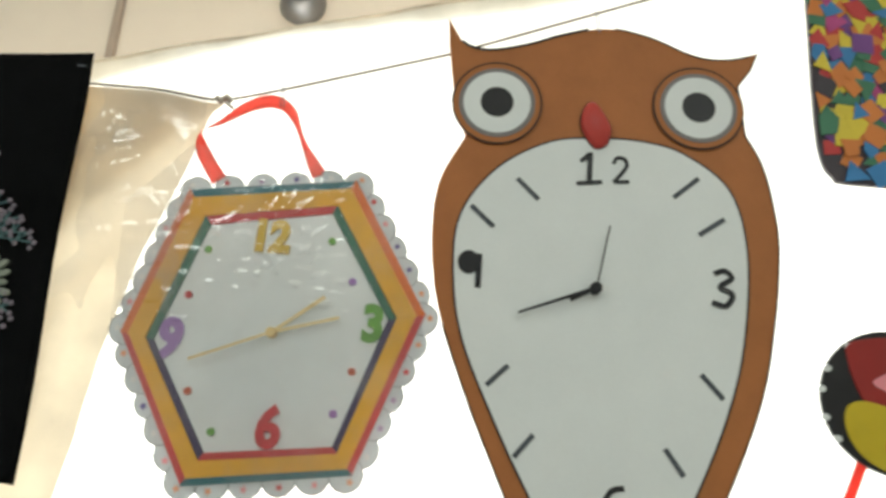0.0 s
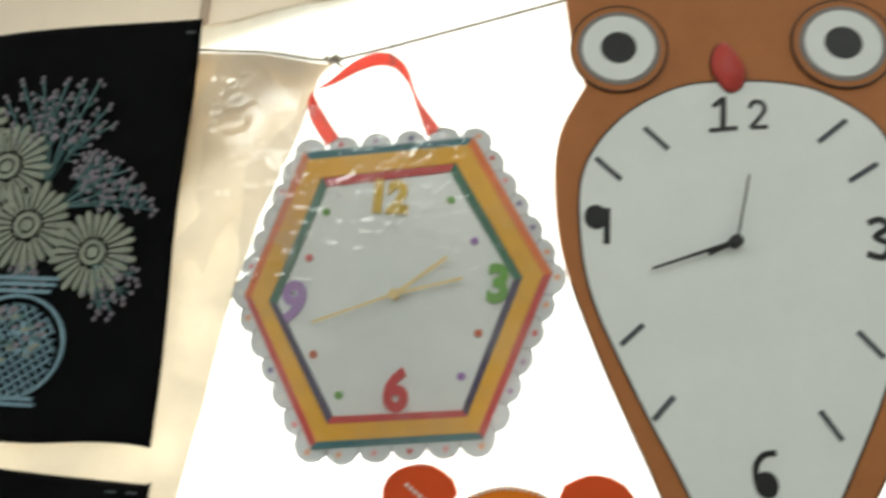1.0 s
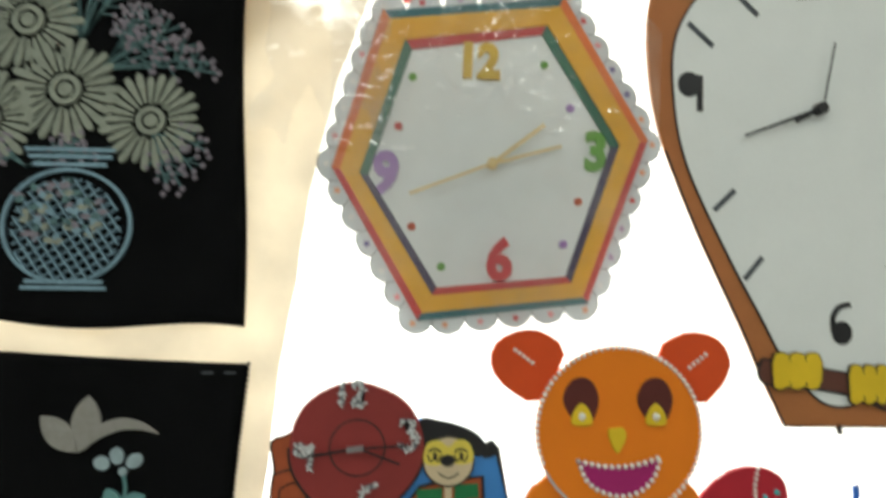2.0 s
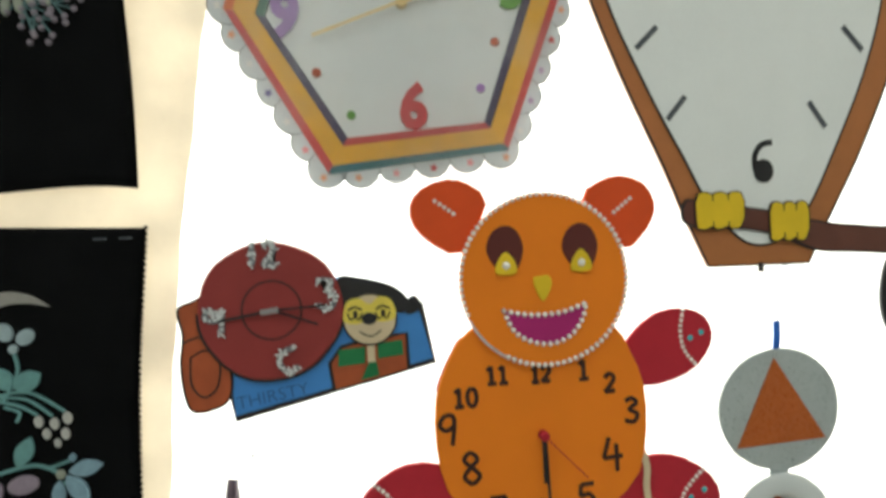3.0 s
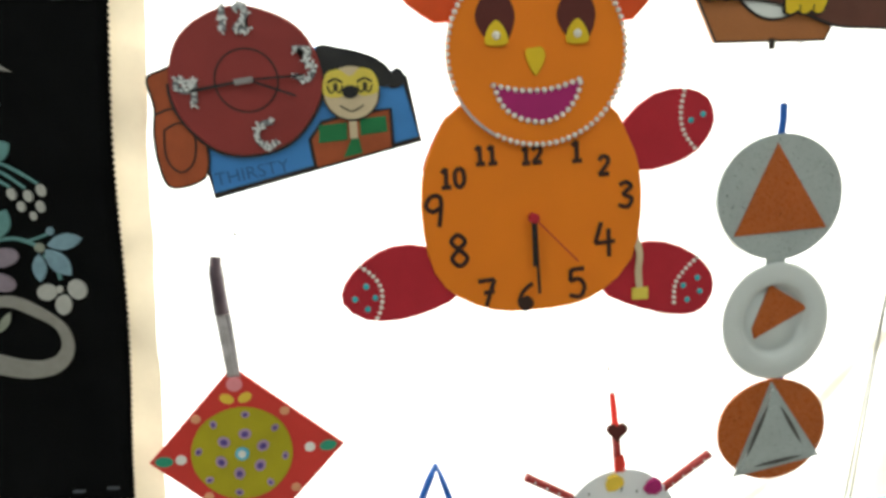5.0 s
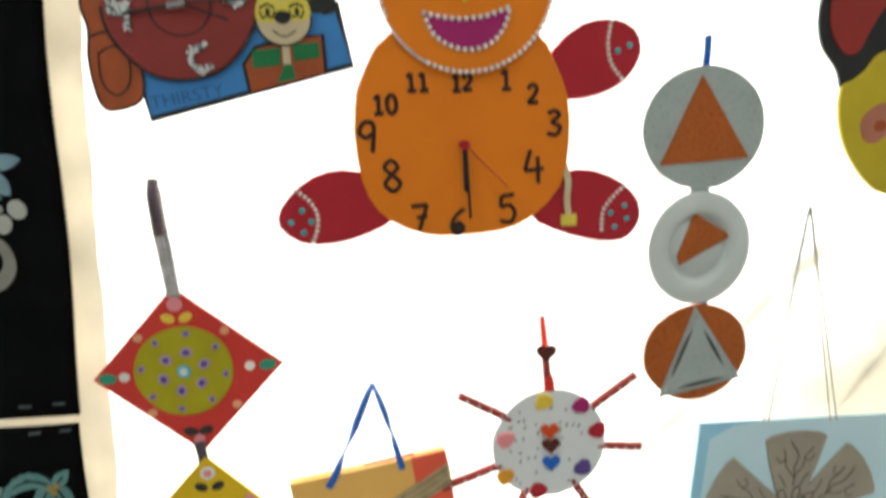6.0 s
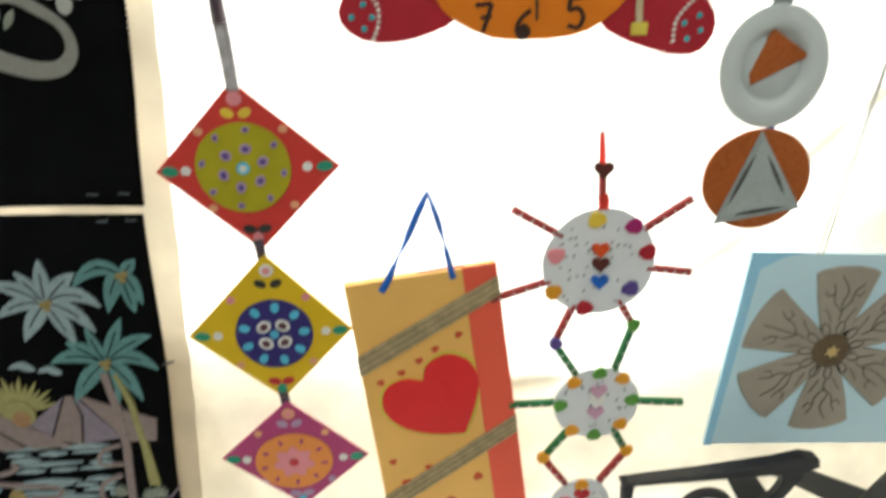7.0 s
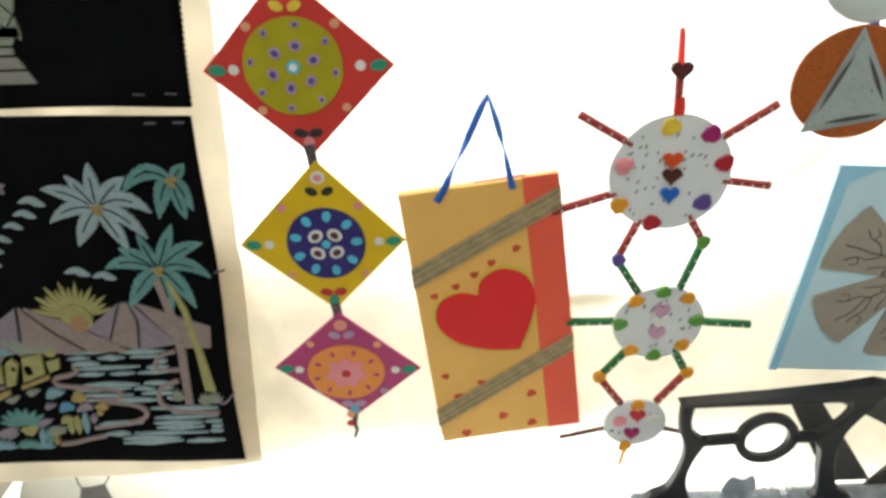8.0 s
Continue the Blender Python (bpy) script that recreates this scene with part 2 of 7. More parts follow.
STRAP_DARK = material("dark_purple_ribbon", (0.10, 0.07, 0.09), 0.4, metal=0.3, vary=0.4, coarse=70)
STICKERS = [material("sticker_" + n, c, 0.4) for n, c in (
    ("green", (0.03, 0.30, 0.19)), ("white", (0.8, 0.78, 0.76)), ("pink", (0.78, 0.28, 0.32)), ("yellow", (0.80, 0.56, 0.06)),
    ("violet", (0.10, 0.06, 0.28)), ("aqua", (0.10, 0.50, 0.72)), ("peach", (0.78, 0.36, 0.20)), ("black", (0.03, 0.03, 0.03)),
    ("mauve", (0.45, 0.30, 0.48)), ("red", (0.55, 0.03, 0.04)), ("orange", (0.78, 0.33, 0.02)), ("leaf", (0.11, 0.31, 0.05)))]
S_GREEN, S_WHITE, S_PINK, S_YELLOW, S_VIOLET, S_AQUA, S_PEACH, S_BLACK, S_MAUVE, S_RED, S_ORANGE, S_LEAF = STICKERS

BAG_ORANGE = material("apricot_card", (0.88, 0.50, 0.135), 0.55, vary=0.07, coarse=12)
BAG_RED = material("coral_card", (0.86, 0.115, 0.065), 0.5, vary=0.06, coarse=12)
HEART_RED = material("red_card", (0.76, 0.018, 0.022), 0.5, vary=0.06)
DOT_RED = material("brick_red_dot", (0.60, 0.075, 0.030), 0.6, vary=0.2, coarse=200)
JUTE = material("jute_ribbon", (0.52, 0.41, 0.24), 0.9, vary=0.35, coarse=90, bump=0.6, weave=2200)
JUTE_DARK = material("brown_jute_strand", (0.36, 0.27, 0.15), 0.9, vary=0.35, coarse=90, bump=0.6)
SPOT_WHITE = material("white_speckled_card", (0.78, 0.79, 0.83), 0.6, vary=0.05)
STRAW_RED = material("dark_red_straw", (0.36, 0.035, 0.035), 0.5, vary=0.2)
STRAW_GREEN = material("dark_green_straw", (0.02, 0.16, 0.05), 0.5, vary=0.2)
ICE_BLUE = material("pale_blue_card", (0.60, 0.80, 0.92), 0.5, vary=0.05, coarse=8)
ICE_EDGE = material("light_blue_edge_card", (0.34, 0.65, 0.88), 0.5, vary=0.05)
PETAL_GREY = material("taupe_painted_card", (0.36, 0.315, 0.265), 0.7, vary=0.16, coarse=16)
VEIN = material("dark_brown_pen", (0.085, 0.070, 0.058), 0.7)
CORE_BROWN = material("dark_bronze_foam", (0.13, 0.085, 0.045), 0.6)
THREAD_WHITE = cloth_material("white_cotton_thread", (0.62, 0.61, 0.58), (0.66, 0.64, 0.60), 0.16, bump=0.05)
CORE_DARK = material("dark_maroon_gem", (0.10, 0.025, 0.04), 0.3)
KNOT_CLOTH = material("grey_knotted_cotton", (0.46, 0.42, 0.36), 0.9, vary=0.2, coarse=200)
TWINE = material("grey_twine", (0.22, 0.18, 0.14), 0.85, vary=0.3, coarse=300)
CONFETTI = [material("paper_scrap_" + n, c, 0.5, vary=0.1) for n, c in (
    ("yellow", (0.70, 0.55, 0.05)), ("red", (0.50, 0.04, 0.04)), ("blue", (0.04, 0.20, 0.45)), ("orange", (0.62, 0.20, 0.04)),
    ("green", (0.05, 0.18, 0.10)), ("violet", (0.18, 0.06, 0.25)), ("magenta", (0.45, 0.06, 0.22)), ("dark", (0.05, 0.04, 0.05)))]
CAP_RED = material("dark_red_card", (0.30, 0.022, 0.018), 0.55)
MUSTARD_CARD = material("mustard_card", (0.56, 0.42, 0.02), 0.55)
CHEEK = material("dull_pink_card", (0.46, 0.17, 0.11), 0.6, vary=0.15)
BASE_FOIL = material("grey_blue_foil_board", (0.22, 0.25, 0.30), 0.35, metal=0.3, vary=0.5, coarse=45, bump=0.6)
IRON = material("black_gloss_board", (0.018, 0.018, 0.022), 0.4, vary=0.3, coarse=20)
CHARCOAL = material("charcoal_paint", (0.075, 0.072, 0.070), 0.6)
TABLE_CLOTH = material("white_table_cloth", (0.82, 0.82, 0.80), 0.8, vary=0.05, coarse=8, weave=2600)
BALL = cloth_material("thin_white_ball_skin", (0.55, 0.53, 0.47), (0.60, 0.55, 0.46), 0.10, bump=0.1)
FOIL = material("silver_foil", (0.66, 0.70, 0.76), 0.25, metal=0.7, vary=0.2, coarse=60, bump=0.8)


# ---------------------------------------------------------------- mesh helpers (wall plane: x across, z up, y towards the back)
def spline(points, n=7, closed=True):
    """A smooth outline through a few points."""
    out, count = [], len(points)
    spans = count if closed else count - 1
    for i in range(spans):
        if closed:
            a, b, c, d = (points[(i + k) % count] for k in (-1, 0, 1, 2))
        else:
            a, b, c, d = (points[min(max(i + k, 0), count - 1)] for k in (-1, 0, 1, 2))
        for j in range(n):
            t = j / n
            out.append(tuple(0.5 * (2 * q + (r - p) * t + (2 * p - 5 * q + 4 * r - s) * t * t + (3 * q - p - 3 * r + s) * t ** 3)
                             for p, q, r, s in zip(a, b, c, d)))
    if not closed:
        out.append(tuple(points[-1]))
    return out


def oval(cx, cz, rx, rz=None, n=40, turn=0.0, wobble=0.0, power=1.0):
    rz = rx if rz is None else rz
    out, c, s = [], math.cos(radians(turn)), math.sin(radians(turn))
    for i in range(n):
        a = 2 * math.pi * i / n
        k = 1 + wobble * math.sin(3 * a + cx * 40) + 0.6 * wobble * math.sin(7 * a + cz * 30)
        u = math.copysign(abs(math.cos(a)) ** power, math.cos(a)) * rx * k
        v = math.copysign(abs(math.sin(a)) ** power, math.sin(a)) * rz * k
        out.append((cx + u * c - v * s, cz + u * s + v * c))
    return out


def heart(cx, cz, size, turn=0.0, n=24):
    out, c, s = [], math.cos(radians(turn)), math.sin(radians(turn))
    for i in range(n):
        a = 2 * math.pi * i / n
        u = size * math.sin(a) ** 3
        v = size * (13 * math.cos(a) - 5 * math.cos(2 * a) - 2 * math.cos(3 * a) - math.cos(4 * a)) / 16
        out.append((cx + u * c - v * s, cz + u * s + v * c))
    return out


def star(cx, cz, r, turn=0.0, points=5, inner=0.45):
    return [(cx + r * (1 if i % 2 == 0 else inner) * math.sin(math.pi * i / points + radians(turn)),
             cz + r * (1 if i % 2 == 0 else inner) * math.cos(math.pi * i / points + radians(turn))) for i in range(2 * points)]


def leaf(x0, z0, x1, z1, width, n=8, belly=0.5):
    """A pointed leaf from base to tip."""
    dx, dz = x1 - x0, z1 - z0
    long = math.hypot(dx, dz)
    ux, uz = dx / long, dz / long
    side = []
    for i in range(n + 1):
        t = i / n
        side.append((t, width * math.sin(math.pi * t ** (math.log(0.5) / math.log(belly))) ** 0.8 if 0 < t < 1 else 0.0))
    up = [(x0 + ux * long * t - uz * w, z0 + uz * long * t + ux * w) for t, w in side]
    down = [(x0 + ux * long * t + uz * w, z0 + uz * long * t - ux * w) for t, w in side[-2:0:-1]]
    return up + down


def bar(x0, z0, x1, z1, width):
    dx, dz = x1 - x0, z1 - z0
    k = width / 2 / math.hypot(dx, dz)
    return [(x0 - dz * k, z0 + dx * k), (x0 + dz * k, z0 - dx * k), (x1 + dz * k, z1 - dx * k), (x1 - dz * k, z1 + dx * k)]


def band(path, width):
    """A flat line of even width along a path in the wall plane."""
    left, right = [], []
    for i, (x, z) in enumerate(path):
        a, b = path[max(i - 1, 0)], path[min(i + 1, len(path) - 1)]
        dx, dz = b[0] - a[0], b[1] - a[1]
        k = width / 2 / max(math.hypot(dx, dz), 1e-9)
        left.append((x - dz * k, z + dx * k))
        right.append((x + dz * k, z - dx * k))
    return left + right[::-1]


def signed(points):
    return sum(a[0] * b[1] - b[0] * a[1] for a, b in zip(points, points[1:] + points[:1]))


def slab(bm, outline, front, back, edge=0.0, hollow=None):
    """A cut-out board: its outline in the wall plane, from y = front (towards the room) to y = back, with a softened front edge."""
    pts = outline if signed(outline) > 0 else outline[::-1]
    n = len(pts)
    f = [bm.verts.new((x, front + edge, z)) for x, z in pts]
    r = [bm.verts.new((x, back, z)) for x, z in pts]
    if edge:
        ins = []
        for i in range(n):
            (ax, az), (bx, bz), (cx, cz) = pts[i - 1], pts[i], pts[(i + 1) % n]
            nx, nz = -(bz - az) - (cz - bz), (bx - ax) + (cx - bx)
            k = edge / max(math.hypot(nx, nz), 1e-9)
            ins.append(bm.verts.new((bx + nx * k, front, bz + nz * k)))
        for i in range(n):
            j = (i + 1) % n
            bm.faces.new((f[i], f[j], ins[j], ins[i]))
        bm.faces.new(ins)
    else:
        bm.faces.new(f)
    bm.faces.new(r[::-1])
    for i in range(n):
        j = (i + 1) % n
        bm.faces.new((r[i], r[j], f[j], f[i]))
    return bm


def board(outline, front, back, edge=0.0):
    return slab(bmesh.new(), outline, front, back, edge)


def boards(outlines, front, back, edge=0.0):
    """Several flat shapes in one mesh, each a hair behind the one before."""
    bm = bmesh.new()
    for k, o in enumerate(outlines):
        slab(bm, o, front + 0.00013 * (k % 7), back, edge)
    return bm


def ring(cx, cz, outer, inner, front, back, n=40, squash=1.0):
    bm = bmesh.new()
    loops = []
    for r, y in ((outer, back), (outer, front + 0.0006), (outer - 0.0006, front), (inner + 0.0006, front), (inner, front + 0.0006), (inner, back)):
        loops.append([bm.verts.new((cx + r * math.cos(2 * math.pi * i / n), y, cz + squash * r * math.sin(2 * math.pi * i / n))) for i in range(n)])
    for a, b in zip(loops, loops[1:] + loops[:1]):
        for i in range(n):
            j = (i + 1) % n
            bm.faces.new((a[i], a[j], b[j], b[i]))
    return bm


def tube(path, radius, sides=7, bm=None, taper=1.0):
    """A round cord or rod along points in space."""
    bm = bmesh.new() if bm is None else bm
    path = [Vector(p) for p in path]
    rings = []
    for i, p in enumerate(path):
        d = (path[min(i + 1, len(path) - 1)] - path[max(i - 1, 0)]).normalized()
        u = d.cross(Vector((0, 1, 0)))
        u = u.normalized() if u.length > 1e-4 else Vector((1, 0, 0))
        v = d.cross(u).normalized()
        r = radius * (1 + (taper - 1) * i / max(len(path) - 1, 1))
        rings.append([bm.verts.new(p + r * (math.cos(2 * math.pi * k / sides) * u + math.sin(2 * math.pi * k / sides) * v)) for k in range(sides)])
    for a, b in zip(rings, rings[1:]):
        for k in range(sides):
            j = (k + 1) % sides
            bm.faces.new((a[k], a[j], b[j], b[k]))
    bm.faces.new(rings[0][::-1])
    bm.faces.new(rings[-1])
    bmesh.ops.recalc_face_normals(bm, faces=bm.faces)
    return bm


def ribbon(path, width, thick=0.0006):
    """A band along (x, y, z, twist) points; twist turns its flat side, in degrees."""
    bm = bmesh.new()
    rows = []
    for i, (x, y, z, tw) in enumerate(path):
        a, b = path[max(i - 1, 0)], path[min(i + 1, len(path) - 1)]
        d = Vector((b[0] - a[0], b[1] - a[1], b[2] - a[2])).normalized()
        side = d.cross(Vector((0, 1, 0))).normalized()
        out = side.cross(d).normalized()
        w = side * math.cos(radians(tw)) + out * math.sin(radians(tw))
        t = d.cross(w).normalized() * thick / 2
        p = Vector((x, y, z))
        rows.append([bm.verts.new(p + s * w * width / 2 + k * t) for s, k in ((-1, -1), (1, -1), (1, 1), (-1, 1))])
    for a, b in zip(rows, rows[1:]):
        for k in range(4):
            j = (k + 1) % 4
            bm.faces.new((a[k], a[j], b[j], b[k]))
    bm.faces.new(rows[0][::-1])
    bm.faces.new(rows[-1])
    bmesh.ops.recalc_face_normals(bm, faces=bm.faces)
    return bm


def domes(places, radius, y, high=None, sides=8):
    """Small half beads set on a surface, in one mesh."""
    bm = bmesh.new()
    high = radius if high is None else high
    for x, z in places:
        last = None
        for up in (0.0, 0.5, 0.85):
            r = radius * math.sqrt(1 - up * up)
            cur = [bm.verts.new((x + r * math.cos(2 * math.pi * k / sides), y - high * up, z + r * math.sin(2 * math.pi * k / sides))) for k in range(sides)]
            if last:
                for k in range(sides):
                    j = (k + 1) % sides
                    bm.faces.new((last[k], last[j], cur[j], cur[k]))
            last = cur
        tip = bm.verts.new((x, y - high, z))
        for k in range(sides):
            bm.faces.new((last[k], last[(k + 1) % sides], tip))
    return bm


def block(x0, x1, y0, y1, z0, z1, bevel=0.0):
    bm = bmesh.new()
    bmesh.ops.create_cube(bm, size=1.0)
    for v in bm.verts:
        v.co = Vector((x0 + (v.co.x + 0.5) * (x1 - x0), y0 + (v.co.y + 0.5) * (y1 - y0), z0 + (v.co.z + 0.5) * (z1 - z0)))
    if bevel:
        bmesh.ops.bevel(bm, geom=bm.edges[:], offset=bevel, segments=2, affect="EDGES")
    return bm


def letters(body, x, z, front, size, depth=0.0012, turn=0.0, weight=0.0, narrow=1.0):
    """Text in the built-in font, centred at x, z on the wall plane."""
    data = bpy.data.curves.new("letters", "FONT")
    data.body, data.size, data.extrude, data.offset = body, size, depth / 2, weight
    data.align_x, data.align_y, data.resolution_u = "CENTER", "CENTER", 3
    ob = bpy.data.objects.new("letters", data)
    scene.collection.objects.link(ob)
    me = bpy.data.meshes.new_from_object(ob.evaluated_get(bpy.context.evaluated_depsgraph_get()))
    bpy.data.objects.remove(ob)
    bm = bmesh.new()
    bm.from_mesh(me)
    xs, ys = [v.co.x for v in bm.verts], [v.co.y for v in bm.verts]
    mx, my = (min(xs) + max(xs)) / 2, (min(ys) + max(ys)) / 2
    c, s = math.cos(radians(turn)), math.sin(radians(turn))
    for v in bm.verts:
        u, w, d = (v.co.x - mx) * narrow, v.co.y - my, v.co.z
        v.co = Vector((x + u * c - w * s, front + depth / 2 - d, z + u * s + w * c))
    bpy.data.meshes.remove(me)
    return bm


def stroke(bm, path, width, front, back):
    """A brush stroke along a path in the wall plane, as a strip that may cross itself."""
    rows = []
    for i, (x, z) in enumerate(path):
        a, b = path[max(i - 1, 0)], path[min(i + 1, len(path) - 1)]
        dx, dz = b[0] - a[0], b[1] - a[1]
        k = width / 2 / max(math.hypot(dx, dz), 1e-9)
        y = front - 0.00001 * i
        rows.append([bm.verts.new(p) for p in ((x - dz * k, y, z + dx * k), (x + dz * k, y, z - dx * k), (x + dz * k, back, z - dx * k), (x - dz * k, back, z + dx * k))])
    for a, b in zip(rows, rows[1:]):
        for k in range(4):
            bm.faces.new((a[k], a[(k + 1) % 4], b[(k + 1) % 4], b[k]))
    bm.faces.new(rows[0][::-1])
    bm.faces.new(rows[-1])


# pen strokes of hand-drawn digits, in a box 0.6 wide and 1 high
PEN = {}
PEN["0"] = [((0.3, 1), (0.07, 0.72), (0.1, 0.2), (0.32, 0), (0.54, 0.3), (0.5, 0.8), (0.3, 1))]
PEN["1"] = [((0.08, 0.76), (0.31, 1)), ((0.31, 1), (0.3, 0)), ((0.06, 0), (0.56, 0.02))]
PEN["2"] = [((0.04, 0.76), (0.18, 0.98), (0.45, 0.94), (0.52, 0.68), (0.3, 0.34), (0.03, 0.03)), ((0.03, 0.03), (0.6, 0.06))]
PEN["3"] = [((0.04, 0.9), (0.32, 1), (0.52, 0.8), (0.22, 0.54), (0.56, 0.34), (0.4, 0.02), (0.02, 0.1))]
PEN["4"] = [((0.26, 1), (0.04, 0.4)), ((0.04, 0.4), (0.62, 0.44)), ((0.46, 0.8), (0.42, 0))]
PEN["5"] = [((0.6, 0.98), (0.14, 0.94)), ((0.14, 0.94), (0.08, 0.56)), ((0.08, 0.56), (0.4, 0.62), (0.56, 0.34), (0.38, 0.02), (0.02, 0.08))]
PEN["6"] = [((0.54, 1), (0.2, 0.72), (0.06, 0.3), (0.28, 0), (0.54, 0.22), (0.34, 0.46), (0.12, 0.28))]
PEN["7"] = [((0, 0.94), (0.6, 0.98)), ((0.6, 0.98), (0.24, 0)), ((0.18, 0.5), (0.58, 0.54))]
PEN["8"] = [((0.3, 0.54), (0.08, 0.78), (0.3, 1), (0.52, 0.78), (0.3, 0.54), (0.06, 0.24), (0.3, 0), (0.56, 0.24), (0.3, 0.54))]
PEN["9"] = [((0.52, 0.62), (0.28, 0.48), (0.06, 0.66), (0.18, 0.94), (0.44, 0.96), (0.53, 0.7), (0.5, 0))]


def drawn(text, x, z, high, width, front, back, lean=0.0):
    """A hand-drawn number centred at x, z."""
    bm = bmesh.new()
    step = 0.70 * high
    for k, d in enumerate(text):
        for s in PEN[d]:
            pts = [(x + (k - (len(text) - 1) / 2) * step + (u - 0.3 + lean * (v - 0.5)) * high, z + (v - 0.5) * high) for u, v in s]
            stroke(bm, spline(pts, 6, False) if len(pts) > 2 else [pts[0], between(pts[0], pts[1], 0.5), pts[1]], width, front, back)
    return bm


def thing(name, x, y, z, label, category, group="", kind=""):
    ob = new(name)
    ob.empty_display_size = 0.05
    ob.location = (x, y, z)
    return tagged(ob, label, category, group, kind)


def placed(ob):
    """Where a thing or part stands in the world."""
    m = Matrix.Translation(ob.location)
    while ob.parent:
        ob = ob.parent
        m = Matrix.Translation(ob.location) @ m
    return m


def part(name, bm, mat, parent, label="", smooth=False):
    """Links a bmesh, given in world places, as one mesh under a thing or a part."""
    me = bpy.data.meshes.new(name)
    bm.to_mesh(me)
    bm.free()
    if parent is not None:
        me.transform(placed(parent).inverted())
    for p in me.polygons:
        p.use_smooth = smooth
    me.materials.append(mat)
    ob = new(name, me)
    ob.parent = parent
    if label:
        ob["label"] = label
    return ob


def single(name, bm, mat, label, category, kind="", smooth=False, group=""):
    return tagged(part(name, bm, mat, None, smooth=smooth), label, category, group, kind)


# ---------------------------------------------------------------- the room
def room():
    # front wall with the window behind the sheet
    for name, b in (("wall_front_left", (-2.6, -1.05, 0.45, 0.6, 0, 3.0)), ("wall_front_right", (1.55, 2.6, 0.45, 0.6, 0, 3.0)),
                    ("wall_front_sill", (-1.05, 1.55, 0.45, 0.6, 0, 0.05)), ("wall_front_lintel", (-1.05, 1.55, 0.45, 0.6, 2.36, 3.0))):
        single(name, block(*b), WALL, "cream painted wall above and beside the window", "wall", "structure")
    single("window_ledge", block(-1.05, 1.55, 0.03, 0.45, 0.245, 0.297, 0.004), TABLE_CLOTH, "white covered ledge under the window behind the sheet", "ledge", "structure")
    for name, b in (("wall_left", (-2.75, -2.6, -3.2, 0.6, 0, 3.0)), ("wall_right", (2.6, 2.75, -3.2, 0.6, 0, 3.0)), ("wall_back", (-2.6, 2.6, -3.35, -3.2, 0, 3.0))):
        single(name, block(*b), HALL, "plain white painted wall of the hall", "wall", "structure")
    single("floor", block(-2.75, 2.75, -3.35, 0.6, -0.1, 0), FLOORM, "grey tiled floor of the hall", "floor", "structure")
    single("ceiling", block(-2.75, 2.75, -3.35, 0.6, 3.0, 3.1), CEIL, "white painted flat ceiling", "ceiling", "structure")
    # panel joints on the wall above the sheet
    for x in (-0.680, 0.55):
        single("trim", block(x - 0.010, x + 0.010, 0.441, 0.450, 2.36, 3.0, 0.003), JOINT, "brown vertical joint strip on the cream wall", "trim", "structure")


def top_line(x):
    return 2.264 + 0.245 * (x + 0.439)


def string_line(x):
    pts = ((-1.2, 2.24), (-0.434, 2.2165), (-0.343, 2.213), (-0.272, 2.201), (-0.247, 2.200), (-0.165, 2.222), (0.060, 2.289), (0.341, 2.394), (1.4, 2.79))
    for (a, za), (b, zb) in zip(pts, pts[1:]):
        if x <= b:
            t = (x - a) / (b - a)
            return za + (zb - za) * t
    return pts[-1][1]


def hung_sheet(name, left, right, low, high, y, mat, label, nx, nz, ripple, seed):
    """A hanging cloth between two side lines (functions of height) and two level lines (functions of width)."""
    bm = bmesh.new()
    grid = []
    for j in range(nz + 1):
        v = j / nz
        row = []
        for i in range(nx + 1):
            u = i / nx
            zz = 0.6 + 1.6 * v
            x = left(zz) + (right(zz) - left(zz)) * u
            z = low(x) + (high(x) - low(x)) * v
            x = left(z) + (right(z) - left(z)) * u
            z = low(x) + (high(x) - low(x)) * v
            w = 0.9 * noise.noise(((x + 0.247) * 14 + (z - 2.200) * 9, ((x + 0.247) - (z - 2.200)) * 2.0, seed)) * max(0.0, min(1.0, (z - 1.8) * 2.5)) + noise.noise((x * 3.1 + seed, z * 1.3, seed)) + 0.5 * noise.noise((x * 9 + z * 5, z * 4 - seed, 2.0)) + 0.2 * noise.noise((x * 27, z * 15, seed))
            row.append(bm.verts.new((x, y + ripple * w, z)))
        grid.append(row)
    for j in range(nz):
        for i in range(nx):
            bm.faces.new((grid[j][i], grid[j][i + 1], grid[j + 1][i + 1], grid[j + 1][i]))
    return single(name, bm, mat, label, "sheet", "structure", smooth=True)


def lining_edge(z):
    pts = ((0.55, -0.452), (0.716, -0.444), (0.803, -0.436), (0.945, -0.430), (1.05, -0.425), (1.205, -0.4155), (1.35, -0.4075), (1.46, -0.401), (1.60, -0.389), (1.695, -0.3765), (1.80, -0.361), (1.89, -0.347), (1.97, -0.328), (2.05, -0.303), (2.127, -0.279), (2.185, -0.266), (2.20, -0.249), (3.0, -0.2))
    for (a, xa), (b, xb) in zip(pts, pts[1:]):
        if z <= b:
            t = (z - a) / (b - a)
            return xa + (xb - xa) * t + 0.0010 * math.sin(z * 37) + 0.0005 * math.sin(z * 91)
    return -0.2


def hem_line(x):
    pts = ((-1.1, 0.556), (-0.55, 0.568), (-0.44, 0.585), (-0.336, 0.600), (-0.185, 0.618), (0.0, 0.616), (0.32, 0.598), (0.40, 0.500), (1.5, 0.480))
    for (a, za), (b, zb) in zip(pts, pts[1:]):
        if x <= b:
            return za + (zb - za) * (x - a) / (b - a) + 0.0015 * math.sin(x * 41)
    return 0.48


